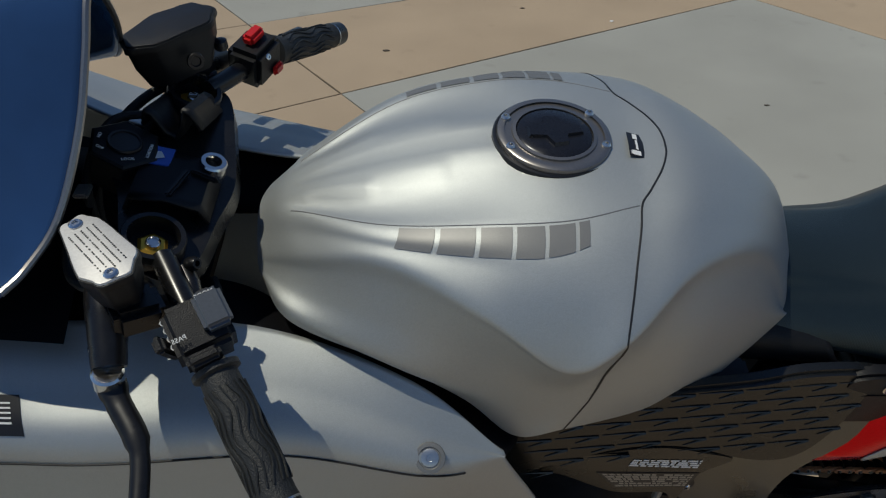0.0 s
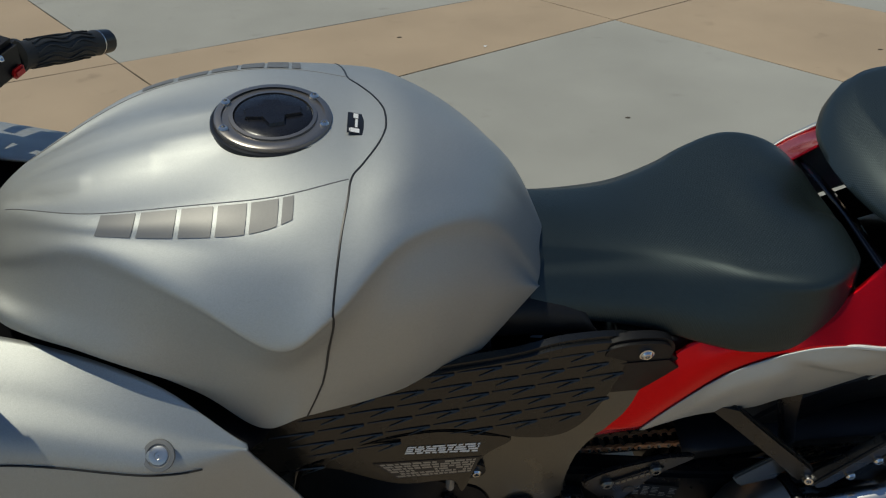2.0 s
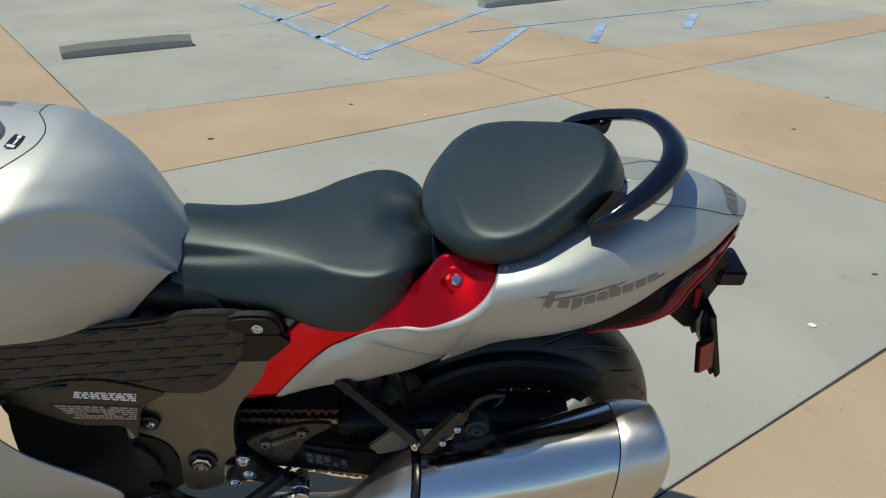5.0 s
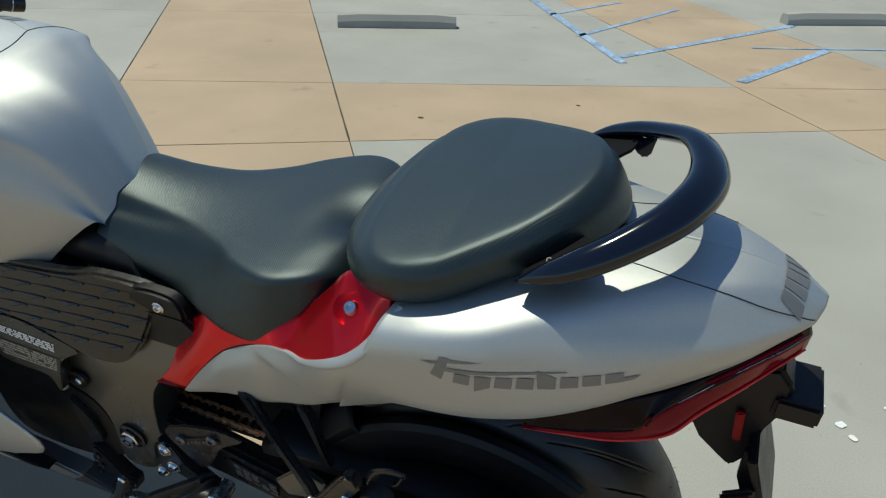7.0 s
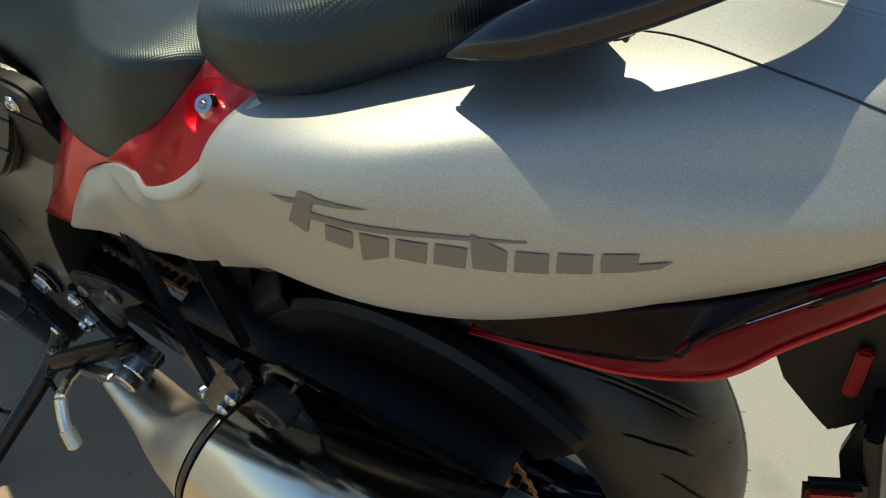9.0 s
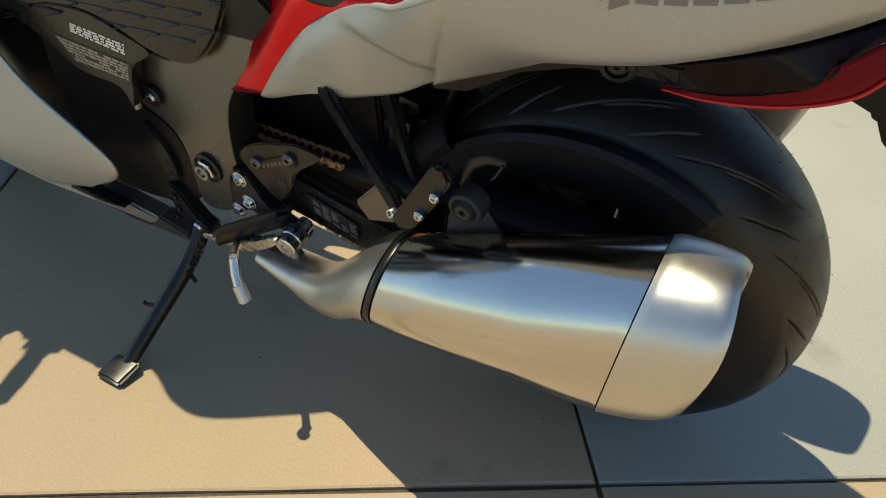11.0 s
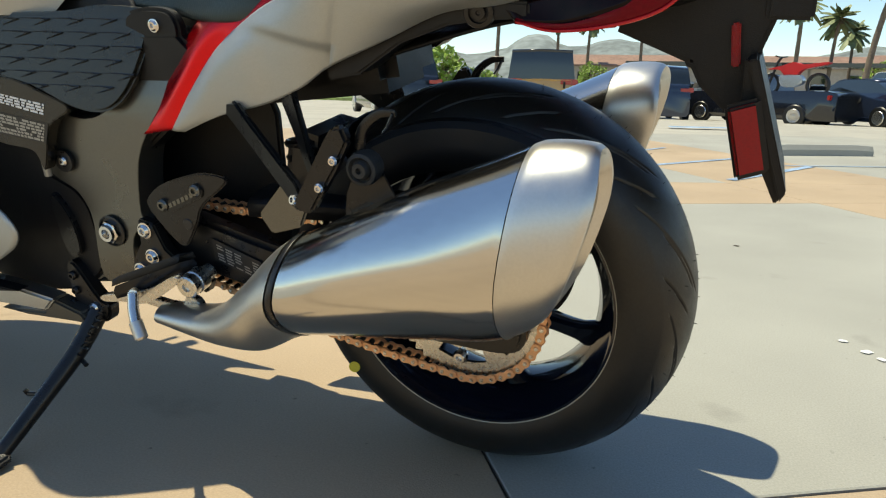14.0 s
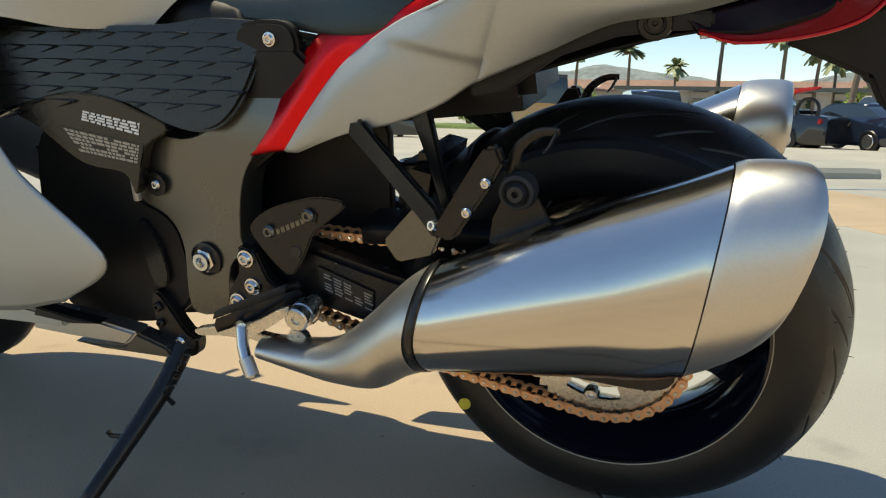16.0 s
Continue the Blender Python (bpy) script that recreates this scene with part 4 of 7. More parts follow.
for z in (.34, .40, .46, .50, .54, .57, .60, .63, .66, .69):
    bmesh.ops.bisect_plane(bm, geom=bm.verts[:] + bm.edges[:] + bm.faces[:], plane_co=(0, 0, z), plane_no=(0, 0, 1))
for v in bm.verts:
    v.co.y += 1.7 * max(0, v.co.z - .55) ** 2 + .5 * max(0, .42 - v.co.z) ** 2
frame_side = part("frame_spar", bm, FRAME_GREY, bike, "dark grey alloy frame spar")
mirror(frame_side)
bm = B()
plate(bm, [(-0.62, 0.69), (-0.45, 0.69), (-0.41, 0.65), (-0.50, 0.55), (-0.57, 0.50), (-0.63, 0.56)], -0.135, -0.09, 0.006)
part("frame_gusset", bm, PLASTIC, frame_side)
bm = B()
lathe(bm, [(0, 0.026), (0.002, 0.026), (0.003, 0.023), (-0.006, 0.021)], (-0.624, -0.163, 0.389), (0, -1, 0), 28)
part("pivot_recess", bm, LABEL_BLACK, frame_side)
bm = B()
lathe(bm, [(-0.004, 0.0205), (0.001, 0.0215), (0.002, 0.0185), (0.010, 0.0185), (0.0105, 0.0165)], (-0.624, -0.161, 0.389), (0.0, -1, 0.0), 6, ends=False)
lathe(bm, [(0.0105, 0.0165), (0.012, 0.0140), (0.017, 0.0130), (0.017, 0.008), (0.006, 0.0075), (0.004, 0.0005)], (-0.624, -0.161, 0.389), (0, -1, 0), 24, ends=False)
part("pivot_nut", bm, CHROME, frame_side, "large plated swingarm pivot nut", smooth=25)
bolt(frame_side, (-0.696, -0.160, 0.499), r=0.010, washer=1.8, mat=BLACK_METAL, name="engine_bolt")
bolt(frame_side, (-0.692, -0.163, 0.500), r=0.0075, h=0.005, name="engine_bolt")
bolt(frame_side, (-0.485, -0.135, 0.700), r=0.0075, h=0.005, name="cover_bolt", washer=1.25)

bm = B()
plate(bm, [(-.535, .716), (-.470, .722), (-.446, .700), (-.458, .664), (-.520, .604), (-.556, .606), (-.545, .660)], -.1335, -.112, .005, 60)
part("cover_tab", bm, PLASTIC, frame_side, "black plastic tab behind the seat bolt")
# side cover with raised scale pattern
bm = B()
outl = [(-0.96, 0.715), (-0.80, 0.722), (-0.66, 0.722), (-0.584, 0.728), (-0.500, 0.716), (-0.505, 0.677), (-0.528, 0.627), (-0.557, 0.593), (-0.592, 0.581), (-0.643, 0.590), (-0.725, 0.623), (-0.806, 0.631), (-0.902, 0.612), (-0.97, 0.60)]
plate(bm, outl, (-0.2494, 0.11, 0.25), (-0.2294, 0.11, 0.25), 0.005, 84)
cover = part("side_cover", bm, SATIN_PLASTIC, bike, "black plastic side cover with raised scale pattern")
cy = lambda x, z: -0.2494 + 0.11 * x + 0.25 * z - 0.0004  # noqa: E731
for row in range(7):
    for c in range(9):
        x = -0.955 + c * 0.058 + (row * 0.37 % 1) * 0.058
        z = 0.721 - row * 0.0185 - 0.03 * (x + 0.93)
        if z < 0.600 + 0.030 * math.exp(-((x + 0.80) / 0.10) ** 2) or x > -0.555 + (z - 0.66) * 0.45 or x < -0.96:
            continue
        bm = B()
        at = lambda u, v: (x + u, cy(x + u, z + v), z + v)  # noqa: E731
        tube(bm, [at(0, 0), at(0.030, -0.0008), at(0.054, -0.003)], [0.0005, 0.0013, 0.0021], 5, flat=0.8)
        tube(bm, [at(0.026, -0.0105), at(0.042, -0.0062), at(0.054, -0.003)], [0.0006, 0.0014, 0.0021], 5, flat=0.8)
        part("scale_ridge", bm, SATIN_PLASTIC, cover)
bm = B()
plate(bm, [(-0.905, 0.606), (-0.860, 0.626), (-0.806, 0.632), (-0.745, 0.628), (-0.690, 0.607), (-0.650, 0.585), (-0.690, 0.556), (-0.712, 0.490), (-0.730, 0.520), (-0.80, 0.535), (-0.87, 0.585)], (-0.162, 0.10, 0.10), (-0.142, 0.10, 0.10), 0.005, 66)
heat = part("label_panel", bm, SATIN_PLASTIC, bike, "black plastic panel carrying two data labels")


def print_bars(parent, corners, rows, cols, mat, y, seed, fill=0.8, size=0.55):
    """Lines of unreadable print as short bars across a four-sided field given in (x, z)."""
    rnd = random.Random(seed)
    a, b, c, d = (np.array(p) for p in corners)
    bm = B()
    for r in range(rows):
        v0, v1 = (r + (1 - size) / 2) / rows, (r + (1 + size) / 2) / rows
        u = 0.02
        while u < 0.97:
            w = rnd.uniform(0.5, 1.6) / cols
            if rnd.random() < fill:
                q = []
                for uu, vv in ((u, v0), (min(u + w, 0.98), v0), (min(u + w, 0.98), v1), (u, v1)):
                    p = (a + (b - a) * uu) * (1 - vv) + (d + (c - d) * uu) * vv
                    q.append(bm.verts.new((p[0], y if np.isscalar(y) else y[0] + y[1] * p[0] + y[2] * p[1], p[1])))
                bm.faces.new(q)
            u += w + 0.25 / cols
    return part("print", bm, mat, parent, smooth=0)


bm = B()
plate(bm, [(-0.830, 0.588), (-0.690, 0.562), (-0.700, 0.532), (-0.800, 0.548)], (-0.1628, 0.10, 0.10), (-0.1615, 0.10, 0.10), 0)
part("data_plate", bm, LABEL_BLACK, heat, "silver data plate with fine print")
print_bars(heat, [(-0.826, 0.586), (-0.694, 0.561), (-0.702, 0.534), (-0.800, 0.550)], 6, 15, LABEL_GREY, (-0.1632, 0.10, 0.10), 4, 0.9, 0.7)
print_bars(heat, [(-0.787, 0.610), (-0.690, 0.592), (-0.694, 0.574), (-0.792, 0.596)], 4, 9, WHITE_INK, (-0.1628, 0.10, 0.10), 9, 0.95, 0.75)
# engine
bm = B()
block(bm, (-0.80, 0, 0.42), (0.34, 0.26, 0.34), (0, -8, 0), 0.03)
eng = part("engine", bm, BLACK_METAL, bike, "black four-cylinder engine block")
bm = B()
plate(bm, [(-0.90, 0.575), (-0.730, 0.518), (-0.742, 0.481), (-0.686, 0.449), (-0.665, 0.402), (-0.672, 0.312), (-0.77, 0.262), (-0.93, 0.27), (-0.95, 0.40)], -0.158, -0.11, 0.012, 60)
part("sprocket_cover", bm, PLASTIC, eng, "black sprocket cover")
bm = B()
plate(bm, [(-0.735, 0.445), (-0.705, 0.405), (-0.700, 0.350), (-0.725, 0.335), (-0.738, 0.38)], -0.168, -0.15, 0.006, 30)
part("cover_boss", bm, BLACK_METAL, eng)
bm = B()
tube(bm, spline([(-0.722, -0.166, 0.545), (-0.727, -0.168, 0.51), (-0.728, -0.168, 0.475)], 8), 0.006, 10)
part("braided_hose", bm, LABEL_GREY, eng)
bm = B()
block(bm, (-0.93, 0, 0.67), (0.46, 0.18, 0.18), (0, 0, 0), 0.03)
part("airbox", bm, PLASTIC, bike)
bm = B()
block(bm, (-0.36, 0, 0.64), (0.42, 0.16, 0.12), (0, -6, 0), 0.02)
part("under_seat_tray", bm, PLASTIC, bike)

# heel guard
bm = B()
plate(bm, [(-0.527, 0.458), (-0.497, 0.478), (-0.455, 0.492), (-0.415, 0.500), (-0.378, 0.491), (-0.428, 0.450), (-0.446, 0.419), (-0.473, 0.382), (-0.495, 0.390), (-0.533, 0.437)], -0.168, -0.160, 0.003, 50)
heel = part("heel_guard", bm, BLACK_METAL, bike, "dark grey heel guard with a raised badge bar")
bm = B()
plate(bm, [(-0.505, 0.441), (-0.493, 0.452), (-0.432, 0.482), (-0.420, 0.476), (-0.424, 0.464), (-0.486, 0.435)], -0.171, -0.167, 0.001)
part("badge_bar", bm, BLACK_METAL, heel)
bm = B()
for k in range(6):
    x, z = -0.487 + k * 0.0083, 0.4425 + k * 0.0037
    plate(bm, [(x, z), (x + 0.0062, z + 0.0028), (x + 0.0048, z + 0.0098), (x - 0.0014, z + 0.007)], -0.1722, -0.1708, 0)
part("badge_blocks", bm, FRAME_GREY, heel, "raised dark grey badge blocks")
bolt(heel, (-0.500, -0.170, 0.446), r=0.0095, h=0.006, washer=1.0, mat=FRAME_GREY)
bolt(heel, (-0.434, -0.170, 0.474), r=0.0095, h=0.006, mat=FRAME_GREY)
bm = B()
lathe(bm, [(0, 0.009), (0.001, 0.008)], (-0.462, -0.1685, 0.418), (0, -1, 0), 16)
part("guard_hole", bm, LABEL_BLACK, heel)

# foot peg hanger
bm = B()
plate(bm, [(-0.560, 0.418), (-0.530, 0.412), (-0.515, 0.372), (-0.470, 0.335), (-0.44, 0.325), (-0.45, 0.305), (-0.50, 0.318), (-0.545, 0.335), (-0.585, 0.322), (-0.590, 0.340), (-0.565, 0.375)], -0.170, -0.150, 0.003)
hang = part("footrest_hanger", bm, BLACK_METAL, bike, "black alloy footrest hanger")
for x, z in ((-0.546, 0.401), (-0.541, 0.358), (-0.571, 0.331)):
    bolt(hang, (x, -0.172, z), r=0.0105, h=0.007, washer=1.25, mat=CHROME)
bm = B()
lathe(bm, [(0.0, 0.012), (0.02, 0.014), (0.022, 0.0185), (0.040, 0.0185), (0.042, 0.0170), (0.044, 0.0175), (0.056, 0.0175), (0.058, 0.015), (0.058, 0.007), (0.054, 0.006), (0.054, 0.0)], (-0.449, -0.155, 0.338), (0.04, -1, -0.05), 28, ends=False)
part("peg_end", bm, ALU, hang, "round machined alloy pivot end")
bm = B()
plate(bm, [(-.614, .303), (-.563, .316), (-.508, .330), (-.468, .352), (-.452, .356), (-.455, .345), (-.499, .315), (-.530, .301), (-.572, .2985), (-.609, .294)], -.222, -.208, .004, 48)
shift = part("shift_lever", bm, ALU, bike, "cast alloy shift lever")
bm = B()
tube(bm, [(-.493, -.268, .345), (-.486, -.280, .326), (-.478, -.288, .312)], .0078, 16)
part("shift_peg", bm, CHROME, shift, "plated shift peg")
bm = B()
tube(bm, [(-.4785, -.2875, .3125), (-.4665, -.2945, .292), (-.4655, -.295, .290)], [.0096, .0096, .0070], 16)
part("shift_rubber", bm, STEEL_SATIN, shift, "pale sleeve of the shift peg")
bm = B()
tube(bm, [(-.540, -.215, .312), (-.515, -.245, .335), (-.494, -.268, .345)], .0065, 12)
part("shift_arm", bm, ALU, shift)
bm = B()
plate(bm, [(-.552, .294), (-.490, .289), (-.472, .307), (-.452, .301), (-.447, .278), (-.466, .264), (-.513, .275), (-.560, .283)], -.190, -.176, .004, 40)
part("hanger_arm", bm, ALU, hang, "pale cast alloy arm of the hanger")
bm = B()
rows = []
for u in np.linspace(0, 1, 10):
    c = Vector((-0.470 - 0.085 * u, -0.175 - 0.055 * u, 0.352 - 0.026 * u))
    w = 0.016 - 0.004 * abs(u - 0.5)
    rows.append([c + Vector((w * a * 0.5, w * a * 0.8, h)) for a, h in ((-1, 0.0), (-0.7, 0.009), (0.7, 0.009), (1, 0), (0.8, -0.012), (-0.8, -0.012))])
vs = sheet(bm, np.array(rows), close=True)
cap(bm, vs[0])
cap(bm, vs[-1])
part("foot_peg", bm, BLACK_METAL, hang, "black rider foot peg with a rubber top", smooth=60)
bm = B()
rows = [[Vector(p) + Vector((0, 0, 0.010)) for p in r[:4]] for r in rows]
bm2 = np.array([[(r[0] * 0.98 + r[3] * 0.02), r[1], r[2], (r[3] * 0.98 + r[0] * 0.02)] for r in [[Vector(p) for p in r] for r in rows]])
sheet(bm, bm2)
part("peg_rubber", bm, GRIP, hang, thick=0.004)

# side stand
bm = B()
tube(bm, spline([(-0.690, -0.165, 0.245), (-0.700, -0.22, 0.19), (-0.715, -0.30, 0.135), (-0.730, -0.385, 0.080)], 16), np.linspace(0.017, 0.0125, 16), 14)
stand = part("side_stand", bm, BLACK_METAL, bike, "black steel side stand, folded out")
bm = B()
plate(bm, [(-0.760, 0.088), (-0.735, 0.094), (-0.705, 0.090), (-0.700, 0.080), (-0.765, 0.078)], -0.425, -0.375, 0.004)
part("stand_foot", bm, BLACK_METAL, stand)
bm = B()
tube(bm, [(-0.712, -0.285, 0.140), (-0.745, -0.295, 0.142), (-0.748, -0.297, 0.150)], 0.004, 8)
part("stand_tang", bm, BLACK_METAL, stand)
bm = B()
tube(bm, [(-0.695, -0.225, 0.178), (-0.675, -0.232, 0.172)], 0.004, 8)
part("stand_tang", bm, BLACK_METAL, stand)
bm = B()
tube(bm, [(-0.655 - 0.03 * k / 40 + 0.006 * math.cos(k * 1.1), -0.185 - 0.045 * k / 40 + 0.006 * math.sin(k * 1.1), 0.262 - 0.075 * k / 40) for k in range(41)], 0.0018, 5)
part("stand_spring", bm, BLACK_METAL, stand)
bm = B()
plate(bm, [(-0.735, 0.320), (-0.715, 0.325), (-0.680, 0.270), (-0.660, 0.255), (-0.670, 0.225), (-0.71, 0.222), (-0.735, 0.26)], -0.175, -0.150, 0.004, 30)
part("stand_bracket", bm, BLACK_METAL, stand)
for x, z, r in ((-0.722, 0.305, 0.008), (-0.723, 0.277, 0.007), (-0.690, 0.248, 0.010), (-0.735, 0.255, 0.006)):
    bolt(stand, (x, -0.176, z), r=r, h=0.006, mat=BLACK_METAL if r != 0.010 else CHROME)

# belly strips
bm = B()
plate(bm, [(-1.30, 0.335), (-1.015, 0.300), (-0.878, 0.285), (-0.880, 0.268), (-1.03, 0.262), (-1.30, 0.285)], -0.222, -0.18, 0.004)
part("belly_fairing", bm, SILVER, bike, "silver lower fairing edge")
bm = B()
plate(bm, [(-0.93, 0.286), (-0.844, 0.281), (-0.748, 0.268), (-0.774, 0.244), (-0.895, 0.243), (-0.98, 0.245)], -0.205, -0.17, 0.004)
part("belly_fairing", bm, STEEL_SATIN, bike, "grey lower fairing end")
bm = B()
plate(bm, [(-0.760, 0.264), (-0.700, 0.246), (-0.690, 0.228), (-0.836, 0.224), (-0.900, 0.228), (-0.787, 0.238)], -0.198, -0.165, 0.004)
part("belly_pan", bm, FRAME_GREY, bike, "dark grey underside of the lower fairing")
bm = B()
plate(bm, [(-0.93, 0.300), (-0.86, 0.290), (-0.80, 0.286), (-0.86, 0.279), (-0.94, 0.283)], -0.2245, -0.20, 0.002)
part("belly_slot", bm, PLASTIC, bike)

# ---- bodywork ----
# -- fuel tank: guide rails from the centre line down to the lower edge, nose to seat --
TANK = [
    [(-1.235, 0, .880), (-1.190, 0, .912), (-1.090, 0, .951), (-.990, 0, .975), (-.907, 0, .981), (-.830, 0, .974), (-.750, 0, .966), (-.655, 0, .912), (-.588, 0, .776)],
    [(-1.235, -.020, .876), (-1.187, -.042, .911), (-1.082, -.100, .948), (-.980, -.118, .966), (-.900, -.116, .969), (-.830, -.094, .968), (-.755, -.068, .961), (-.665, -.040, .906), (-.594, -.020, .773)],
    [(-1.233, -.045, .868), (-1.178, -.070, .904), (-1.081, -.124, .940), (-.981, -.158, .947), (-.905, -.178, .940), (-.842, -.160, .947), (-.766, -.112, .951), (-.672, -.063, .902), (-.601, -.038, .770)],
    [(-1.231, -.060, .862), (-1.167, -.098, .899), (-1.080, -.139, .932), (-.985, -.190, .923), (-.908, -.224, .884), (-.852, -.212, .912), (-.775, -.146, .938), (-.680, -.087, .895), (-.607, -.055, .765)],
    [(-1.230, -.068, .857), (-1.170, -.106, .884), (-1.080, -.147, .913), (-.983, -.196, .903), (-.908, -.2225, .866), (-.853, -.2145, .893), (-.776, -.154, .918), (-.683, -.098, .874), (-.611, -.064, .760)],
    [(-1.229, -.073, .854), (-1.176, -.122, .868), (-1.080, -.168, .876), (-.980, -.200, .855), (-.915, -.211, .825), (-.862, -.207, .845), (-.780, -.180, .862), (-.694, -.128, .828), (-.620, -.080, .774)],
    [(-1.228, -.077, .851), (-1.182, -.140, .858), (-1.080, -.189, .840), (-.985, -.203, .800), (-.920, -.210, .785), (-.872, -.208, .795), (-.787, -.186, .785), (-.718, -.143, .770), (-.654, -.102, .750)],
    [(-1.227, -.078, .847), (-1.184, -.143, .845), (-1.073, -.180, .818), (-1.000, -.195, .775), (-.945, -.209, .724), (-.893, -.213, .745), (-.800, -.178, .725), (-.745, -.146, .718), (-.690, -.120, .716)],
]
half = crown(TANK, 120, 9)
# hollow flank on each side of the raised spine, from the nose to the filler
for i in range(120):
    u = i / 119
    win = max(0.0, min(1.0, (u - 0.10) / 0.10)) * max(0.0, min(1.0, (0.50 - u) / 0.14))
    win = win * win * (3 - 2 * win)
    crest = 0.085 - 0.06 * max(0.0, min(1.0, (u - 0.12) / 0.34))
    for j in range(1, 64):
        f = (j / 63 - crest) / (0.150 - crest)
        if 0 < f < 1:
            half[i, j, 2] -= 0.0048 * win * (math.sin(math.pi * f ** 0.75) ** 1.2)
        elif f <= 0:
            half[i, j, 2] += 0.0022 * win * (1 + f * 0.3)
g = mirrored(half)
bm = B()
sheet(bm, g)
tank = part("fuel_tank", bm, SILVER, bike, "matte silver fuel tank", smooth=60)


def on_tank(u, v, lift=0.0):
    """A point of the left half of the tank: u along it (0 nose, 1 seat), v from the ridge down."""
    i, j = u * 119, v * 63
    a, b = int(min(i, 118)), int(min(j, 62))
    fu, fv = i - a, j - b
    p = half[a, b] * (1 - fu) * (1 - fv) + half[a + 1, b] * fu * (1 - fv) + half[a, b + 1] * (1 - fu) * fv + half[a + 1, b + 1] * fu * fv
    n = np.cross(half[a + 1, b] - half[a, b], half[a, b + 1] - half[a, b])
    n = n / (np.linalg.norm(n) + 1e-12)
    if n[2] < 0:
        n = -n
    return Vector(p + n * lift)


def tank_strip(pairs, width, lift, mat, name, label=""):
    """A thin line or seam that follows the tank."""
    bm = B()
    tube(bm, [on_tank(u, v, lift) for u, v in spline(pairs, 40)], width, 6)
    for o in (part(name, bm, mat, tank, label),):
        mirror(o)


# seams: behind the filler and across the nose
tank_strip([(0.690, 0.0), (0.687, 0.035), (0.672, 0.075), (0.646, 0.115), (0.627, 0.143), (0.625, 0.20), (0.625, 0.30), (0.625, 0.43), (0.625, 0.7), (0.625, 1.0)], 0.0013, -0.0003, LABEL_BLACK, "seam")
tank_strip([(0.122, 0.143), (0.25, 0.143), (0.4, 0.143), (0.5, 0.143), (0.622, 0.143)], 0.0009, -0.0004, SILVER_DARK, "shoulder_line")


# maker's badge: six dark blocks on each side
for sgn in (False, True):
    for k in range(6):
        u0 = 0.268 + k * 0.0485
        w = 0.042 if k < 5 else 0.018
        bm = B()
        n = 6
        rows = []
        for a in np.linspace(0, 1, n):
            row = []
            for b in np.linspace(0, 1, n):
                e = (u0 + w * a - 0.268) / 0.26
                p = on_tank(u0 + w * a - 0.006 * b * (1 - e), 0.152 - 0.004 * e + (0.128 - 0.078 * e) * b, 0.0008)
                row.append((p.x, -p.y if sgn else p.y, p.z))
            rows.append(row)
        sheet(bm, np.array(rows))
        part("badge_block", bm, SILVER_DARK, tank, "dark grey block of the maker's badge")

# filler cap
CAPC, CAPN = Vector((-0.907, 0.0, 0.9786)), Vector((0.07, 0.0, 1.0)).normalized()
bm = B()
lathe(bm, [(-0.006, 0.0655), (-0.0005, 0.0648), (0.0008, 0.0632), (0.0006, 0.0611)], CAPC, CAPN, 64, ends=False)
part("cap_gasket", bm, LABEL_BLACK, tank, "black gasket round the filler")
bm = B()
lathe(bm, [(0.000, 0.0611), (0.0045, 0.0602), (0.0055, 0.0587), (0.0055, 0.0530), (0.0035, 0.0550), (0.0035, 0.0454), (0.0055, 0.0449), (0.006, 0.0411), (0.004, 0.0411), (-0.004, 0.0406)], CAPC, CAPN, 64, ends=False)
ring = part("cap_ring", bm, BRONZE_GREY, tank, "grey anodised filler ring")
bm = B()
lathe(bm, [(0.000, 0.0406), (0.0045, 0.0401), (0.0060, 0.0377), (0.0065, 0.0200), (0.0065, 0.0005)], CAPC, CAPN, 64, ends=False)
part("cap_lid", bm, CAP_BLACK, tank, "black filler lid with a raised key flap")
q = CAPN.to_track_quat("Z", "X").to_matrix().to_4x4()
bm = B()
tmp = bmesh.new()
shape = [(-0.030, -0.006), (-0.030, 0.006), (-0.012, 0.009), (-0.010, 0.022), (0.006, 0.024), (0.012, 0.010), (0.030, 0.008), (0.030, -0.008), (0.012, -0.010), (0.008, -0.024), (-0.008, -0.022), (-0.012, -0.009)]
a = [tmp.verts.new((x, y, 0.0065)) for x, y in shape]
b = [tmp.verts.new((x * 0.93, y * 0.93, 0.0098)) for x, y in shape]
for i in range(len(shape)):
    j = (i + 1) % len(shape)
    tmp.faces.new((a[i], a[j], b[j], b[i]))
tmp.faces.new(b)
bmesh.ops.transform(tmp, matrix=Matrix.Translation(CAPC) @ q @ Matrix.Rotation(radians(8), 4, "Z"), verts=tmp.verts)
join(bm, tmp)
part("key_flap", bm, CAP_BLACK, tank, smooth=20)
qe, qn = Vector((CAPN.z, 0, -CAPN.x)), Vector((0, 1, 0))
for ang in (157, 41, -17, 209):
    c, s = math.cos(radians(ang)), math.sin(radians(ang))
    bolt(tank, CAPC + 0.0550 * (c * qe + s * qn * 1.0) + CAPN * 0.0045, CAPN, r=0.0050, h=0.0035, mat=ALU, name="cap_screw")
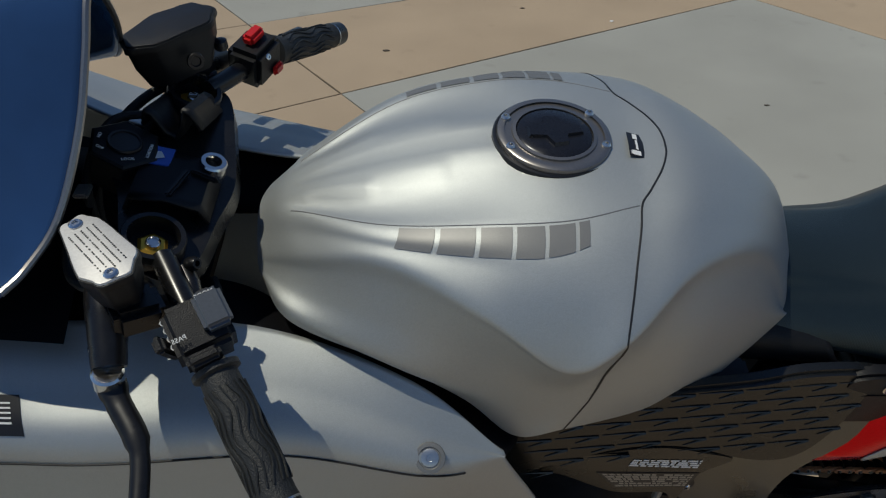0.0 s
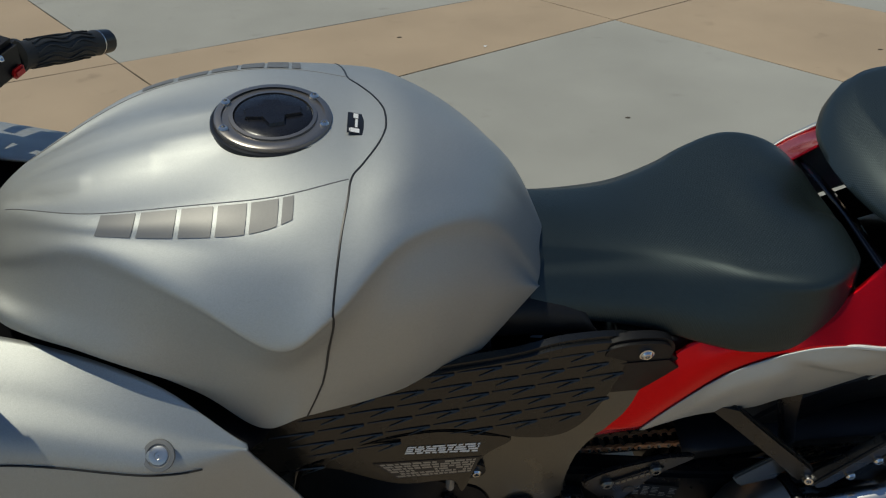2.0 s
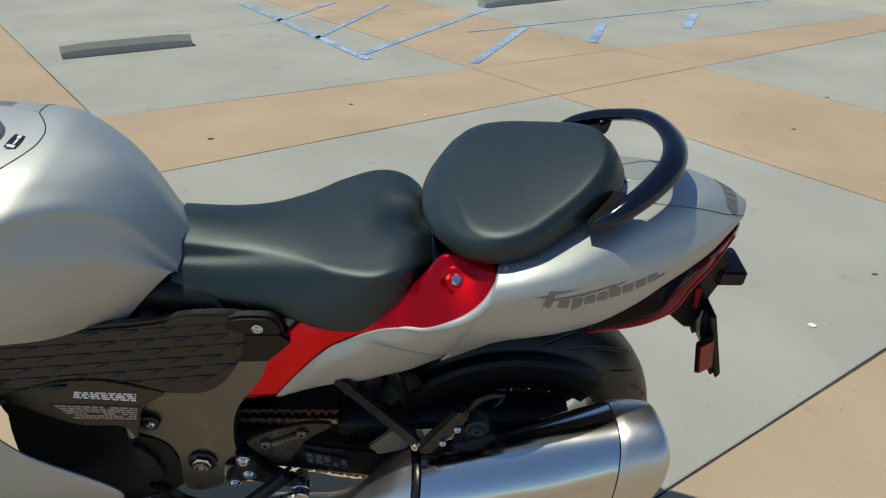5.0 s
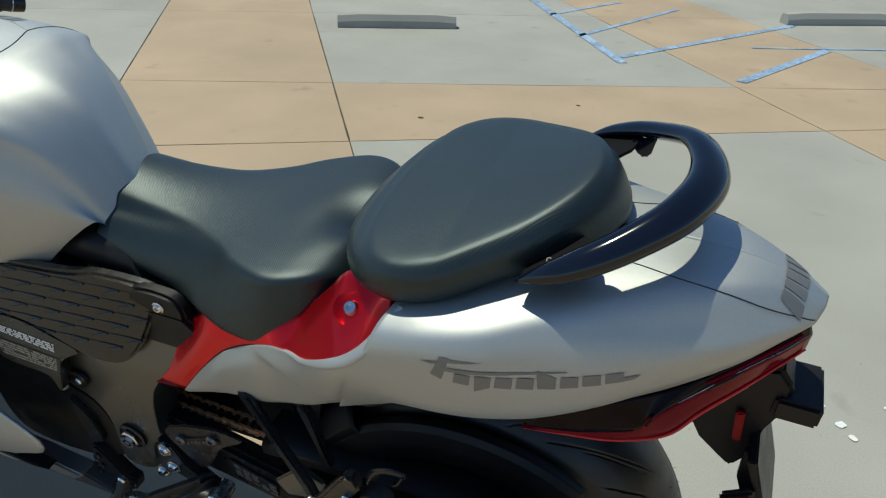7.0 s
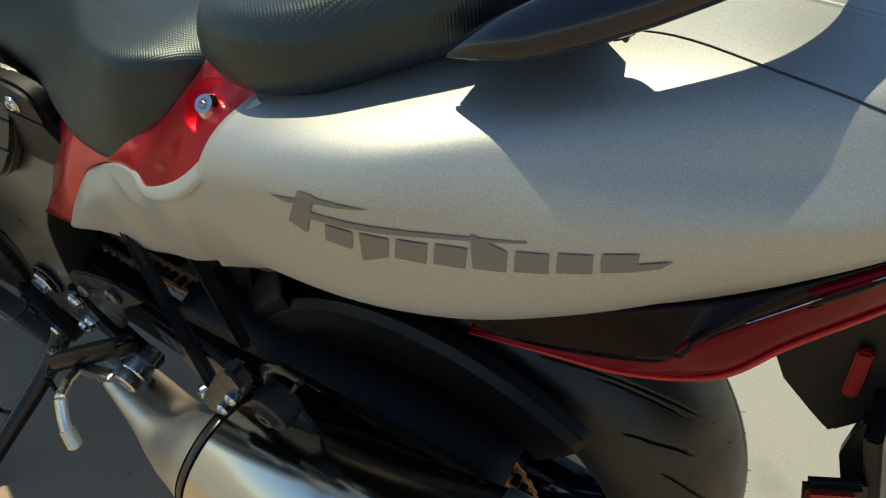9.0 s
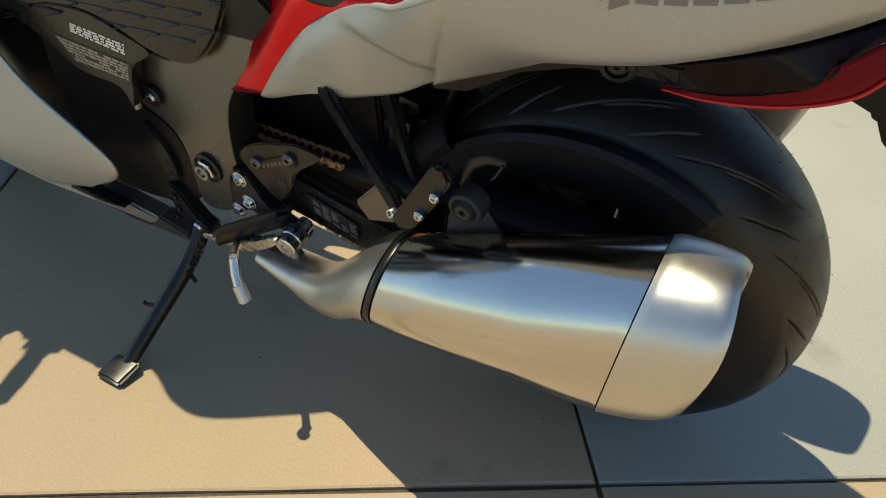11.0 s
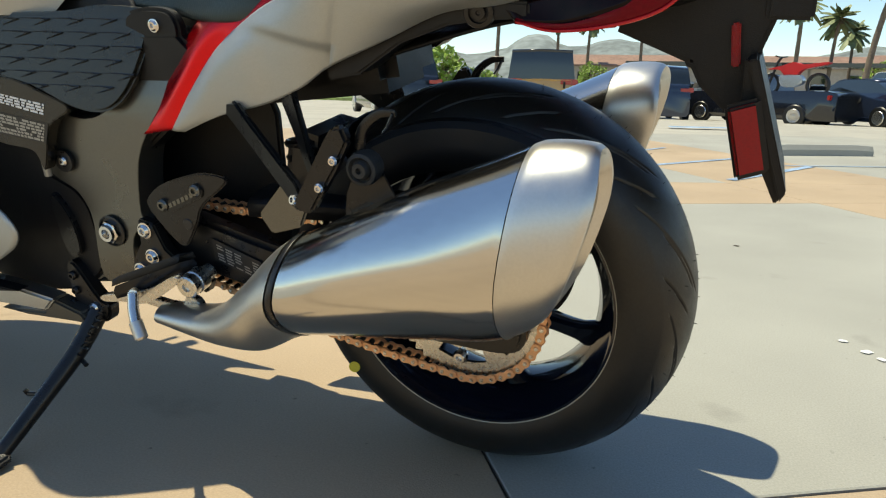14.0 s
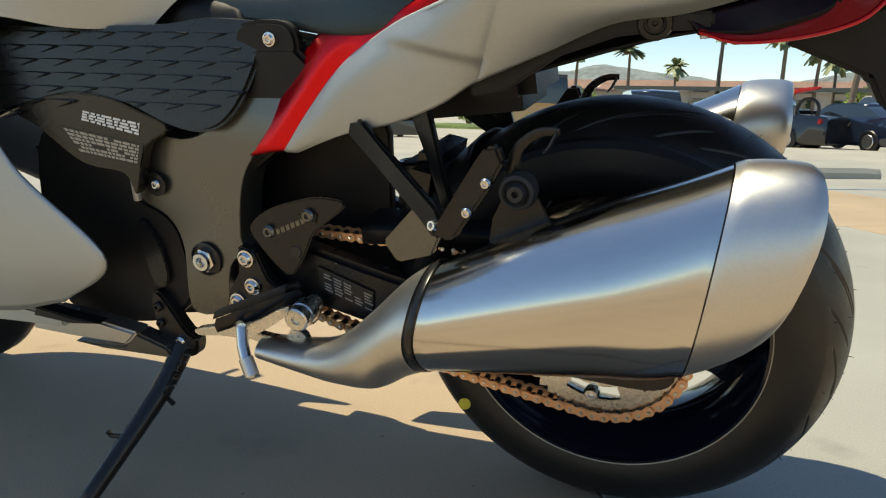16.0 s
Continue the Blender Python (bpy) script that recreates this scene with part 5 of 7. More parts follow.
# octane label behind the filler
bm = B()
lc = Vector((-0.822, -0.010, 0.9738))
rows = [[(lc.x + a * 0.0085 + b * 0.001, lc.y + b * 0.019, lc.z + 0.0022 - a * 0.0024 - 0.0012 * abs(b)) for b in np.linspace(-1, 1, 5)] for a in np.linspace(-1, 1, 4)]
sheet(bm, np.array(rows))
part("fuel_label", bm, LABEL_BLACK, tank, "small black fuel grade label")
bm = B()
for b0, b1, a0, a1 in ((-0.9, -0.55, -0.6, 0.5), (-0.45, 0.35, -0.05, 0.25), (0.42, 0.9, -0.3, 0.3), (-0.85, -0.62, -0.75, -0.62)):
    rows = [[(lc.x + a * 0.0085 + b * 0.001, lc.y + b * 0.019, lc.z + 0.0028 - a * 0.0024 - 0.0012 * abs(b)) for b in (b0, b1)] for a in (a0, a1)]
    sheet(bm, np.array(rows))
part("print", bm, WHITE_INK, tank)

# -- rider seat: centre line, shoulder, crease, flank and lower edge, tank to pillion pad --
def seat_line(stations):
    return [(x, -w, z) for x, w, z in stations]


def moved(g, dy):
    """The whole surface set over by dy: the machine stands a little askew."""
    g = g.copy()
    g[..., 1] += dy
    return g


ASKEW = 0.014
SEAT_X = (-.625, -.545, -.475, -.410, -.360, -.300, -.255, -.222, -.198)
TOP_Z = (.812, .800, .795, .797, .801, .808, .811, .804, .780)
CREASE = list(zip(SEAT_X, (.068, .071, .079, .102, .131, .152, .141, .114, .080), (.783, .781, .784, .790, .796, .802, .804, .797, .774)))
LOWER = list(zip(SEAT_X, (.110, .118, .130, .156, .172, .176, .160, .130, .092), (.728, .722, .714, .708, .706, .710, .724, .738, .748)))
SEAT = [
    seat_line([(x, 0, z - (.012 if k == 6 else .020 if k == 7 else 0)) for k, (x, z) in enumerate(zip(SEAT_X, TOP_Z))]),
    seat_line([(x, w * .42, z + (c - z) * .12) for (x, w, c), z in zip(CREASE, TOP_Z)]),
    seat_line([(x, w * .80, z + (c - z) * .45) for (x, w, c), z in zip(CREASE, TOP_Z)]),
    seat_line([(x, w, c - .001) for x, w, c in CREASE]),
    seat_line([(x, w + (v - w) * .40, c + (z - c) * .22) for (x, w, c), (x2, v, z) in zip(CREASE, LOWER)]),
    seat_line([(x, w + (v - w) * .85, c + (z - c) * .62) for (x, w, c), (x2, v, z) in zip(CREASE, LOWER)]),
    seat_line(LOWER),
    seat_line([(x, v - .020, z - .006) for x, v, z in LOWER]),
]
bm = B()
vs = sheet(bm, moved(mirrored(crown(SEAT, 80, 7)), ASKEW + .010))
cap(bm, vs[-1])
cap(bm, vs[0], True)
bmesh.ops.holes_fill(bm, edges=bm.edges[:], sides=0)
part("rider_seat", bm, VINYL, bike, "black woven vinyl rider seat", smooth=70)
# black base under the nose of the seat, against the tank
bm = B()
sheet(bm, moved(mirrored(rails([
    seat_line([(-.735, .050, .775), (-.655, .045, .772), (-.580, .045, .765)]),
    seat_line([(-.730, .095, .752), (-.655, .100, .750), (-.560, .098, .742)]),
    seat_line([(-.715, .108, .722), (-.640, .112, .716), (-.540, .116, .710)]),
    seat_line([(-.700, .100, .700), (-.630, .104, .698), (-.520, .110, .698)])], 20, 16)), ASKEW))
part("seat_base", bm, PLASTIC, bike, "black plastic base under the seat nose", thick=.003)

# -- pillion seat: a flat-topped pad with a rounded crease, its front face raked --
PAD_TOP = [(-.166, 0, .888), (-.165, .060, .887), (-.160, .105, .886), (-.148, .138, .887), (-.125, .161, .890), (-.095, .169, .895), (-.058, .161, .903),
           (-.022, .138, .915), (.012, .114, .927), (.042, .086, .940), (.064, .056, .949), (.075, .026, .953), (.078, 0, .954)]
PAD_LOW = [(-.222, 0, .842), (-.218, .050, .842), (-.205, .092, .842), (-.180, .132, .842), (-.150, .158, .842), (-.105, .172, .844), (-.055, .169, .855),
           (-.010, .144, .868), (.030, .118, .880), (.065, .093, .889), (.095, .060, .894), (.110, .027, .896), (.114, 0, .896)]


def round_loop(half, n):
    """A closed loop from one half's stations, front to rear and back along the other side."""
    full = [(x, -w, z) for x, w, z in half] + [(x, w, z) for x, w, z in half[-2:0:-1]]
    return loop_spline(full, n)


pad_top, pad_low = round_loop(PAD_TOP, 112), round_loop(PAD_LOW, 112)
heights = np.array(PAD_TOP)
rows = []
for f in (.02, .2, .4, .6, .75, .86, .93):
    ring = np.array([-.055, 0, 0]) * (1 - f) + pad_top * f
    ring[:, 2] = np.interp(ring[:, 0], heights[:, 0], heights[:, 2]) + .007 * (1 - f * f) + .0015
    rows.append(ring)
for f, out, drop in ((0, .000, .0002), (.10, .0040, .004), (.24, .0055, .0), (.50, .0050, .0), (.78, .0025, .0), (.95, -.0020, 0), (1.0, -.009, .003), (1.0, -.035, .004)):
    ring = pad_top + (pad_low - pad_top) * f
    away = ring - ring.mean(0)
    away[:, 2] = 0
    away /= np.linalg.norm(away, axis=1)[:, None]
    ring = ring + away * out
    ring[:, 2] -= drop
    rows.append(ring)
bm = B()
vs = sheet(bm, moved(np.array(rows), ASKEW), close=True)
cap(bm, vs[0])
cap(bm, vs[-1])
part("pillion_seat", bm, VINYL, bike, "black woven vinyl pillion seat", smooth=70)

# -- tail cowl: ridge, shoulder, widest line, lower side, lower edge --
TAIL = [
    [(-.105, -.150, .839), (-.060, -.130, .854), (.000, -.096, .866), (.060, -.044, .881), (.120, 0, .889), (.180, 0, .890), (.240, 0, .884), (.290, 0, .870), (.322, 0, .850)],
    [(-.112, -.174, .832), (-.060, -.173, .846), (.000, -.160, .856), (.060, -.128, .867), (.120, -.092, .879), (.180, -.070, .883), (.240, -.048, .878), (.288, -.026, .864), (.320, -.013, .846)],
    [(-.118, -.190, .819), (-.060, -.195, .830), (.000, -.186, .837), (.060, -.159, .845), (.120, -.132, .849), (.180, -.104, .850), (.240, -.074, .850), (.288, -.042, .847), (.317, -.020, .840)],
    [(-.128, -.198, .795), (-.060, -.202, .798), (.000, -.195, .799), (.060, -.175, .802), (.120, -.152, .811), (.180, -.122, .821), (.240, -.088, .831), (.286, -.052, .836), (.314, -.026, .834)],
    [(-.150, -.198, .750), (-.080, -.197, .737), (-.010, -.190, .735), (.060, -.175, .746), (.125, -.150, .765), (.180, -.121, .786), (.242, -.088, .812), (.288, -.052, .828), (.312, -.027, .830)],
    [(-.190, -.168, .652), (-.110, -.161, .684), (-.040, -.157, .712), (.030, -.152, .720), (.105, -.134, .738), (.175, -.111, .763), (.243, -.084, .800), (.289, -.049, .822), (.310, -.026, .826)],
]
tl = rails(TAIL, 70, 101)
# front blade of the cowl under the seat
BLADE = [
    [(-.128, -.198, .795), (-.174, -.201, .766), (-.215, -.190, .745), (-.249, -.174, .735), (-.300, -.160, .715), (-.370, -.152, .672), (-.425, -.153, .615), (-.470, -.155, .558)],
    [(-.135, -.199, .773), (-.174, -.201, .743), (-.215, -.191, .718), (-.249, -.181, .705), (-.300, -.171, .685), (-.370, -.162, .645), (-.420, -.157, .595), (-.466, -.155, .556)],
    [(-.150, -.198, .742), (-.178, -.191, .708), (-.215, -.183, .682), (-.249, -.177, .670), (-.300, -.169, .650), (-.370, -.160, .617), (-.416, -.155, .580), (-.460, -.153, .555)],
    [(-.190, -.168, .654), (-.205, -.168, .645), (-.228, -.166, .630), (-.250, -.165, .619), (-.300, -.160, .600), (-.370, -.153, .584), (-.412, -.150, .570), (-.452, -.149, .554)],
]
bl = rails(BLADE, 60, 41)
ease = np.clip(1 - np.arange(60) / 14, 0, 1) ** 2
bl = bl + (tl[0, 60:] - bl[0])[None] * ease[:, None, None]
# the blade tucks in behind the lower edge of the cowl along a slanting step
for p in bl.reshape(-1, 3):
    under = np.clip((.705 - .214 * (p[0] + .290) - p[2]) / .014, 0, 1) * np.clip((-.150 - p[0]) / .03, 0, 1) * np.clip((p[0] + .330) / .05, 0, 1)
    p[1] += .007 * under * under * (3 - 2 * under)
bm = B()
sheet(bm, tl)
sheet(bm, bl)
bmesh.ops.remove_doubles(bm, verts=bm.verts, dist=1e-5)
tail = part("tail_cowl", bm, SILVER, bike, "matte silver tail cowl", smooth=70, thick=0.003)
mirror(tail)
# broad rounded lip of the cowl round the red pocket
bm = B()
tube(bm, spline([(-.094, -.156, .842), (-.106, -.174, .826), (-.124, -.192, .802), (-.148, -.199, .781), (-.178, -.1985, .764), (-.215, -.188, .744), (-.247, -.173, .733), (-.285, -.160, .716)], 44), [.0035 + .0045 * math.sin(math.pi * min(k / 30, 1)) for k in range(44)], 12, flat=.5)
mirror(part("cowl_lip", bm, SILVER, tail, smooth=70))
# red inner trim
REDS = [
    [(-.110, -.125, .838), (-.140, -.112, .834), (-.186, -.105, .826), (-.215, -.112, .795), (-.249, -.122, .765), (-.300, -.128, .748), (-.400, -.125, .715), (-.450, -.125, .670), (-.530, -.150, .547)],
    [(-.111, -.140, .835), (-.140, -.140, .815), (-.178, -.146, .796), (-.215, -.152, .769), (-.249, -.151, .746), (-.300, -.145, .732), (-.385, -.145, .695), (-.440, -.148, .635), (-.502, -.152, .552)],
    [(-.108, -.156, .832), (-.131, -.192, .795), (-.174, -.199, .765), (-.215, -.188, .744), (-.249, -.172, .734), (-.300, -.158, .714), (-.370, -.150, .671), (-.425, -.151, .614), (-.471, -.153, .557)],
]
bm = B()
sheet(bm, rails(REDS, 60, 16))
red = part("red_trim", bm, RED, bike, "glossy candy red trim between seat and tail", smooth=60, thick=0.003)
mirror(red)
bm = B()
lathe(bm, [(-0.004, 0.024), (0.0015, 0.021), (0.001, 0.019), (-0.003, 0.014), (-0.004, 0.002)], (-.167, -.141, .803), (0.1, -0.6, 0.8), 28)
part("seat_lock_recess", bm, RED, red)
bolt(red, Vector((-.167, -.141, .803)), (0.1, -0.6, 0.8), r=0.0095, h=0.008, mat=CHROME, name="seat_bolt")
bm = B()
rows = [[(-0.20 + 0.03 * a, y, 0.80 - 0.02 * a - 0.06 * abs(y)) for y in np.linspace(-0.12, 0.12, 12)] for a in np.linspace(0, 1, 4)]
sheet(bm, np.array(rows))
part("seat_gap_panel", bm, GLOSS_BLACK, bike, "glossy black panel between the seats", thick=0.004)
# smoky shape on the tail top and the badge
bm = B()
sheet(bm, np.array([[(-0.11 + 0.25 * u, (1 - 2 * v) * (0.14 - 0.06 * u), 0.818 + 0.025 * u) for v in np.linspace(0, 1, 10)] for u in np.linspace(0, 1, 10)]))
part("tail_deck", bm, PLASTIC, bike)


def on_tail(u, v, lift=0.0008):
    i, j = min(u * 69, 68.999), min(v * 100, 99.999)
    a, b = int(i), int(j)
    fu, fv = i - a, j - b
    p = tl[a, b] * (1 - fu) * (1 - fv) + tl[a + 1, b] * fu * (1 - fv) + tl[a, b + 1] * (1 - fu) * fv + tl[a + 1, b + 1] * fu * fv
    n = np.cross(tl[a + 1, b] - tl[a, b], tl[a, b + 1] - tl[a, b])
    n = n / np.linalg.norm(n)
    if n[1] > 0:
        n = -n
    return Vector(p + n * lift)


# script badge on the tail as plain strokes
def stroke(a, b, c, d, n=8):
    bm = B()
    g = []
    for s in np.linspace(0, 1, n):
        p, q = np.array(a) + (np.array(b) - a) * s, np.array(d) + (np.array(c) - d) * s
        g.append([on_tail(*(p + (q - p) * w)) for w in (0, 0.5, 1)])
    sheet(bm, np.array(g))
    part("badge_stroke", bm, SILVER_DARK, tail, "dark grey stroke of the script badge", smooth=0)


def script(a, h):
    """A place on the badge: a along it, h from its top edge down."""
    return SU[0] + (SU[1] - SU[0]) * a + 0.02 * h, SV[0] + (SV[1] - SV[0]) * a + SH * h


SU, SV, SH = (0.128, 0.555), (0.475, 0.575), 0.125
# a tall blade, a long streak and eight slanted blocks
for q in (((.00, .15), (.10, .02), (.16, .02), (.06, .22)), ((.03, .80), (.13, -.30), (.18, -.28), (.085, .95)), ((.14, -.22), (.34, -.20), (.24, -.08), (.15, -.02))):
    stroke(*(script(*p) for p in q))
stroke(*(script(*p) for p in ((.10, .28), (.72, .12), (.72, .16), (.11, .48))), 16)
for k in range(8):
    a = .15 + k * .103
    drop = .22 if k == 1 else 0.0
    rise = -.30 if k == 4 else 0.0
    stroke(*(script(*p) for p in ((a + .020, .50 - .03 * k + rise), (a + .102, .50 - .03 * k), (a + .078, .95 - .03 * k), (a - .005, .95 - .03 * k + drop))))
stroke(*(script(*p) for p in ((.94, .55), (1.04, .52), (1.0, .70), (.93, .74))), 6)
# maker's badge on the tail tip
for k in range(6):
    bm = B()
    rows = []
    for a in np.linspace(0, 1, 4):
        row = []
        for b in np.linspace(0, 1, 4):
            yy, uu = -0.040 + k * 0.0135 + 0.0108 * b, 0.835 + 0.075 * a
            line = np.array([on_tail(uu, v, 0.0010) for v in np.linspace(0, 0.5, 24)])
            p = [np.interp(abs(yy), -line[:, 1], line[:, c]) for c in range(3)]
            row.append((p[0], yy, p[2]))
        rows.append(row)
    sheet(bm, np.array(rows))
    part("badge_block", bm, SILVER_DARK, tail, "dark grey block of the maker's badge")

# panel seam along the tail
bm = B()
tube(bm, [on_tail(u, v, 0.0) for u, v in spline([(0.46, 0.09), (0.6, 0.17), (0.75, 0.27), (0.9, 0.41), (0.985, 0.52)], 30)], 0.0008, 6)
mirror(part("seam", bm, LABEL_BLACK, tail))

# -- grab rail: a broad flattened loop that narrows to a point on each side --
RAIL_Y = .022
RAIL = [(.024, -.152, .890), (.064, -.137, .910), (.112, -.110, .931), (.156, -.066, .950), (.174, 0, .953)]
path = spline(RAIL + [(x, -y, z) for x, y, z in RAIL[-2::-1]], 90)
bm = B()
rows = []
for i, p in enumerate(path):
    u = min(i, 89 - i) / 44.5
    d = Vector(path[min(i + 1, 89)] - path[max(i - 1, 0)]).normalized()
    out = d.cross(Vector((0, 0, 1))).normalized()
    grow = math.sin(min(u / .38, 1.0) * math.pi / 2) ** .8
    wide, tall = .0015 + (.0125 + .0090 * u) * grow, .0012 + (.0100 + .001 * u) * grow
    tip = radians(27) * min(1, u / .25)
    up = Vector((0, 0, math.cos(tip))) + out * math.sin(tip)
    out = out * math.cos(tip) - Vector((0, 0, math.sin(tip)))
    c = Vector(p) + out * (.008 * grow) + up * (.002 * grow)
    rows.append([c + out * wide * math.copysign(abs(math.cos(a)) ** .8, math.cos(a)) + up * (tall * math.sin(a) * (1.35 if math.sin(a) > 0 else .55)) for a in np.linspace(0, 2 * math.pi, 22, endpoint=False)])
vs = sheet(bm, moved(np.array(rows), RAIL_Y), close=True)
cap(bm, vs[0])
cap(bm, vs[-1], True)
grab = part("grab_rail", bm, GLOSS_BLACK, bike, "gloss blue-black pillion grab rail", smooth=80)
for sy in (-1, 1):
    bm = B()
    plate(bm, [(.084, .916), (.116, .928), (.110, .901), (.104, .897), (.097, .899)], RAIL_Y + sy * .114 - .005, RAIL_Y + sy * .114 + .005, .003)
    part("strap_lug", bm, GLOSS_BLACK, grab)
    bm = B()
    tmp = bmesh.new()
    web = [(.026, .150), (.036, .150), (.066, .143), (.098, .126), (.090, .096), (.072, .080), (.040, .060), (.030, .060), (.030, .110)]
    a = [tmp.verts.new((x, RAIL_Y + sy * y, .889 + .40 * (x - .02))) for x, y in web]
    b = [tmp.verts.new((x, RAIL_Y + sy * y, .884 + .40 * (x - .02))) for x, y in web]
    tmp.faces.new(a)
    tmp.faces.new(b[::-1])
    for i in range(len(web)):
        tmp.faces.new((a[i], b[i], b[(i + 1) % len(web)], a[(i + 1) % len(web)]))
    join(bm, tmp)
    part("rail_web", bm, MATT_BLACK, grab, smooth=0)
    bm = B()
    block(bm, (.052, RAIL_Y + sy * .116, .892), (.034, .022, .012), (0, -14, sy * 18), .004)
    part("rail_mount", bm, MATT_BLACK, grab)
    bolt(grab, (.050, RAIL_Y + sy * .120, .897), (0, sy * 0.3, 0.95), r=0.005, h=0.004, mat=BLACK_METAL)

# -- tail lamp and undertail --
LAMP = [
    [(.030, -.149, .717), (.105, -.131, .735), (.175, -.109, .760), (.243, -.081, .796), (.289, -.047, .818), (.312, -.02, .824)],
    [(.046, -.155, .7035), (.100, -.140, .698), (.152, -.132, .7115), (.168, -.129, .721), (.177, -.127, .7385), (.208, -.104, .757), (.254, -.082, .795), (.290, -.050, .806), (.316, -.02, .812)],
    [(.046, -.155, .702), (.085, -.139, .690), (.145, -.130, .694), (.196, -.115, .708), (.226, -.094, .734), (.262, -.072, .765), (.314, -.02, .790)],
]
bm = B()
sheet(bm, rails(LAMP[:2], 60, 8))
mirror(part("lamp_lens", bm, LIGHT_CLEAR, bike, "smoked clear tail lamp lens", thick=0.004))
bm = B()
sheet(bm, rails([LAMP[1], LAMP[2], [(.045, -.100, .690), (.10, -.095, .695), (.16, -.09, .703), (.21, -.082, .715), (.265, -.055, .755), (.312, -.015, .790)]], 60, 12))
mirror(part("tail_lamp", bm, LIGHT_RED, bike, "dark red tail lamp", thick=0.004))
bm = B()
plate(bm, [(.040, .701), (.080, .684), (.146, .689), (.189, .716), (.109, .727)], -.108, -.082, .004)
mirror(part("lamp_fin", bm, LENS_RED, bike, "bright red lower tail lamp lens"))
under = [
    [(-.30, -.07, .640), (-.20, -.10, .640), (-.10, -.115, .665), (.00, -.110, .690), (.10, -.100, .705), (.20, -.075, .725), (.30, -.03, .79)],
    [(-.30, -.03, .645), (-.20, -.05, .655), (-.10, -.06, .690), (.00, -.06, .705), (.10, -.055, .705), (.20, -.045, .705), (.30, -.02, .745)],
    [(-.30, 0, .650), (-.20, 0, .660), (-.10, 0, .695), (.00, 0, .710), (.10, 0, .708), (.20, 0, .705), (.30, 0, .742)],
]
bm = B()
sheet(bm, rails(under, 40, 12))
mirror(part("undertail", bm, PLASTIC, bike, "black plastic undertail", thick=0.004))
bm = B()
arch = [(-.205, .632), (-.160, .640), (-.099, .678), (-.037, .698), (.011, .703), (.060, .704), (.060, .722), (.000, .724), (-.060, .712), (-.110, .690), (-.165, .665), (-.205, .655)]
plate(bm, arch, -.150, -.095, .003)
arch_ob = part("undertail_edge", bm, PLASTIC, bike)
mirror(arch_ob)
bm = B()
lathe(bm, [(0, .019), (.004, .017), (.005, .012), (-.004, .011)], (.002, -.150, .712), (0.1, -1, -.1), 24)
part("lock_bezel", bm, BLACK_METAL, bike, "black seat lock bezel")
bm = B()
lathe(bm, [(0, .0085), (.003, .0078), (.003, .003), (.001, .002), (.001, .0)], (.002, -.152, .712), (0.1, -1, -.1), 20)
part("lock_barrel", bm, BLACK_METAL, bike, "dark plated lock barrel")
lens = rails(LAMP[:2], 60, 8)
for v, first, last, mat, r in ((0.30, 34, 56, LIGHT_RED, .0030), (0.84, 34, 56, ALU, .0006)):
    bm = B()
    tube(bm, [lens[i, 0] * (1 - v) + lens[i, 7] * v + np.array((0, -0.0008, 0)) for i in range(first, last)], r, 6, flat=.5)
    mirror(part("lamp_strip", bm, mat, bike, "thin bright strip inside the tail lamp" if mat is ALU else "dark red strip inside the tail lamp"))
bm = B()
tube(bm, spline([(x, y - .002, z) for x, y, z in LAMP[2]], 50), [.0012 + .0008 * math.sin(math.pi * k / 49) for k in range(50)], 8)
mirror(part("lamp_rim", bm, RED_PLASTIC, bike, "bright red lower rim of the tail lamp"))
# plate bracket, reflector and number plate carrier
bm = B()
plate(bm, [(.150, .722), (.300, .760), (.318, .735), (.318, .700), (.302, .655), (.294, .600), (.278, .572), (.262, .586), (.235, .612), (.222, .638), (.130, .678)], -.030, .030, .006)
bracket = part("plate_bracket", bm, PLASTIC, bike, "black plastic number plate bracket")
bm = B()
block(bm, (.326, 0, .704), (.050, .075, .032), (0, 2, 0), .004)
part("plate_lamp", bm, PLASTIC, bracket)
bm = B()
plate(bm, [(.288, .650), (.299, .652), (.344, .500), (.337, .487)], -.075, .075, .002)
part("plate_carrier", bm, PLASTIC, bracket, "black number plate carrier")
bm = B()
for y in (-.055, .055):
    plate(bm, [(.285, .650), (.300, .645), (.318, .570), (.340, .490), (.333, .480), (.305, .540), (.285, .600)], y - .006, y + .006, .002)
part("plate_stay", bm, PLASTIC, bracket)
bm = B()
block(bm, (.296, -.082, .563), (.040, .010, .090), (0, -13, 20), .004)
refl_base = part("reflector_base", bm, PLASTIC, bracket)
bm = B()
block(bm, (.2955, -.087, .563), (.033, .006, .082), (0, -13, 20), .003)
part("reflector", bm, LENS_RED, bracket, "red side reflector")
for sy in (-1, 1):
    bm = B()
    plate(bm, [(.266, .685), (.276, .687), (.280, .638), (.270, .636)], sy * .035 - .004, sy * .035 + .004, .002)
    part("rear_reflector_edge", bm, LENS_RED, bracket)

# -- mufflers --
def ring_section(c, up, out, h, w, n=40, power=2.2):
    """A rounded slab-sided section: tall, flattened on the outer face."""
    pts = []
    for t in np.linspace(0, 2 * math.pi, n, endpoint=False):
        ct, st = math.cos(t), math.sin(t)
        e = 2 / power
        low = max(0.0, .08 - st)
        pts.append(c + out * (w / 2) * (math.copysign(abs(ct) ** e, ct) - .82 * low * low) + up * (h / 2) * (math.copysign(abs(st) ** e, st) - .11 * low * low))
    return pts


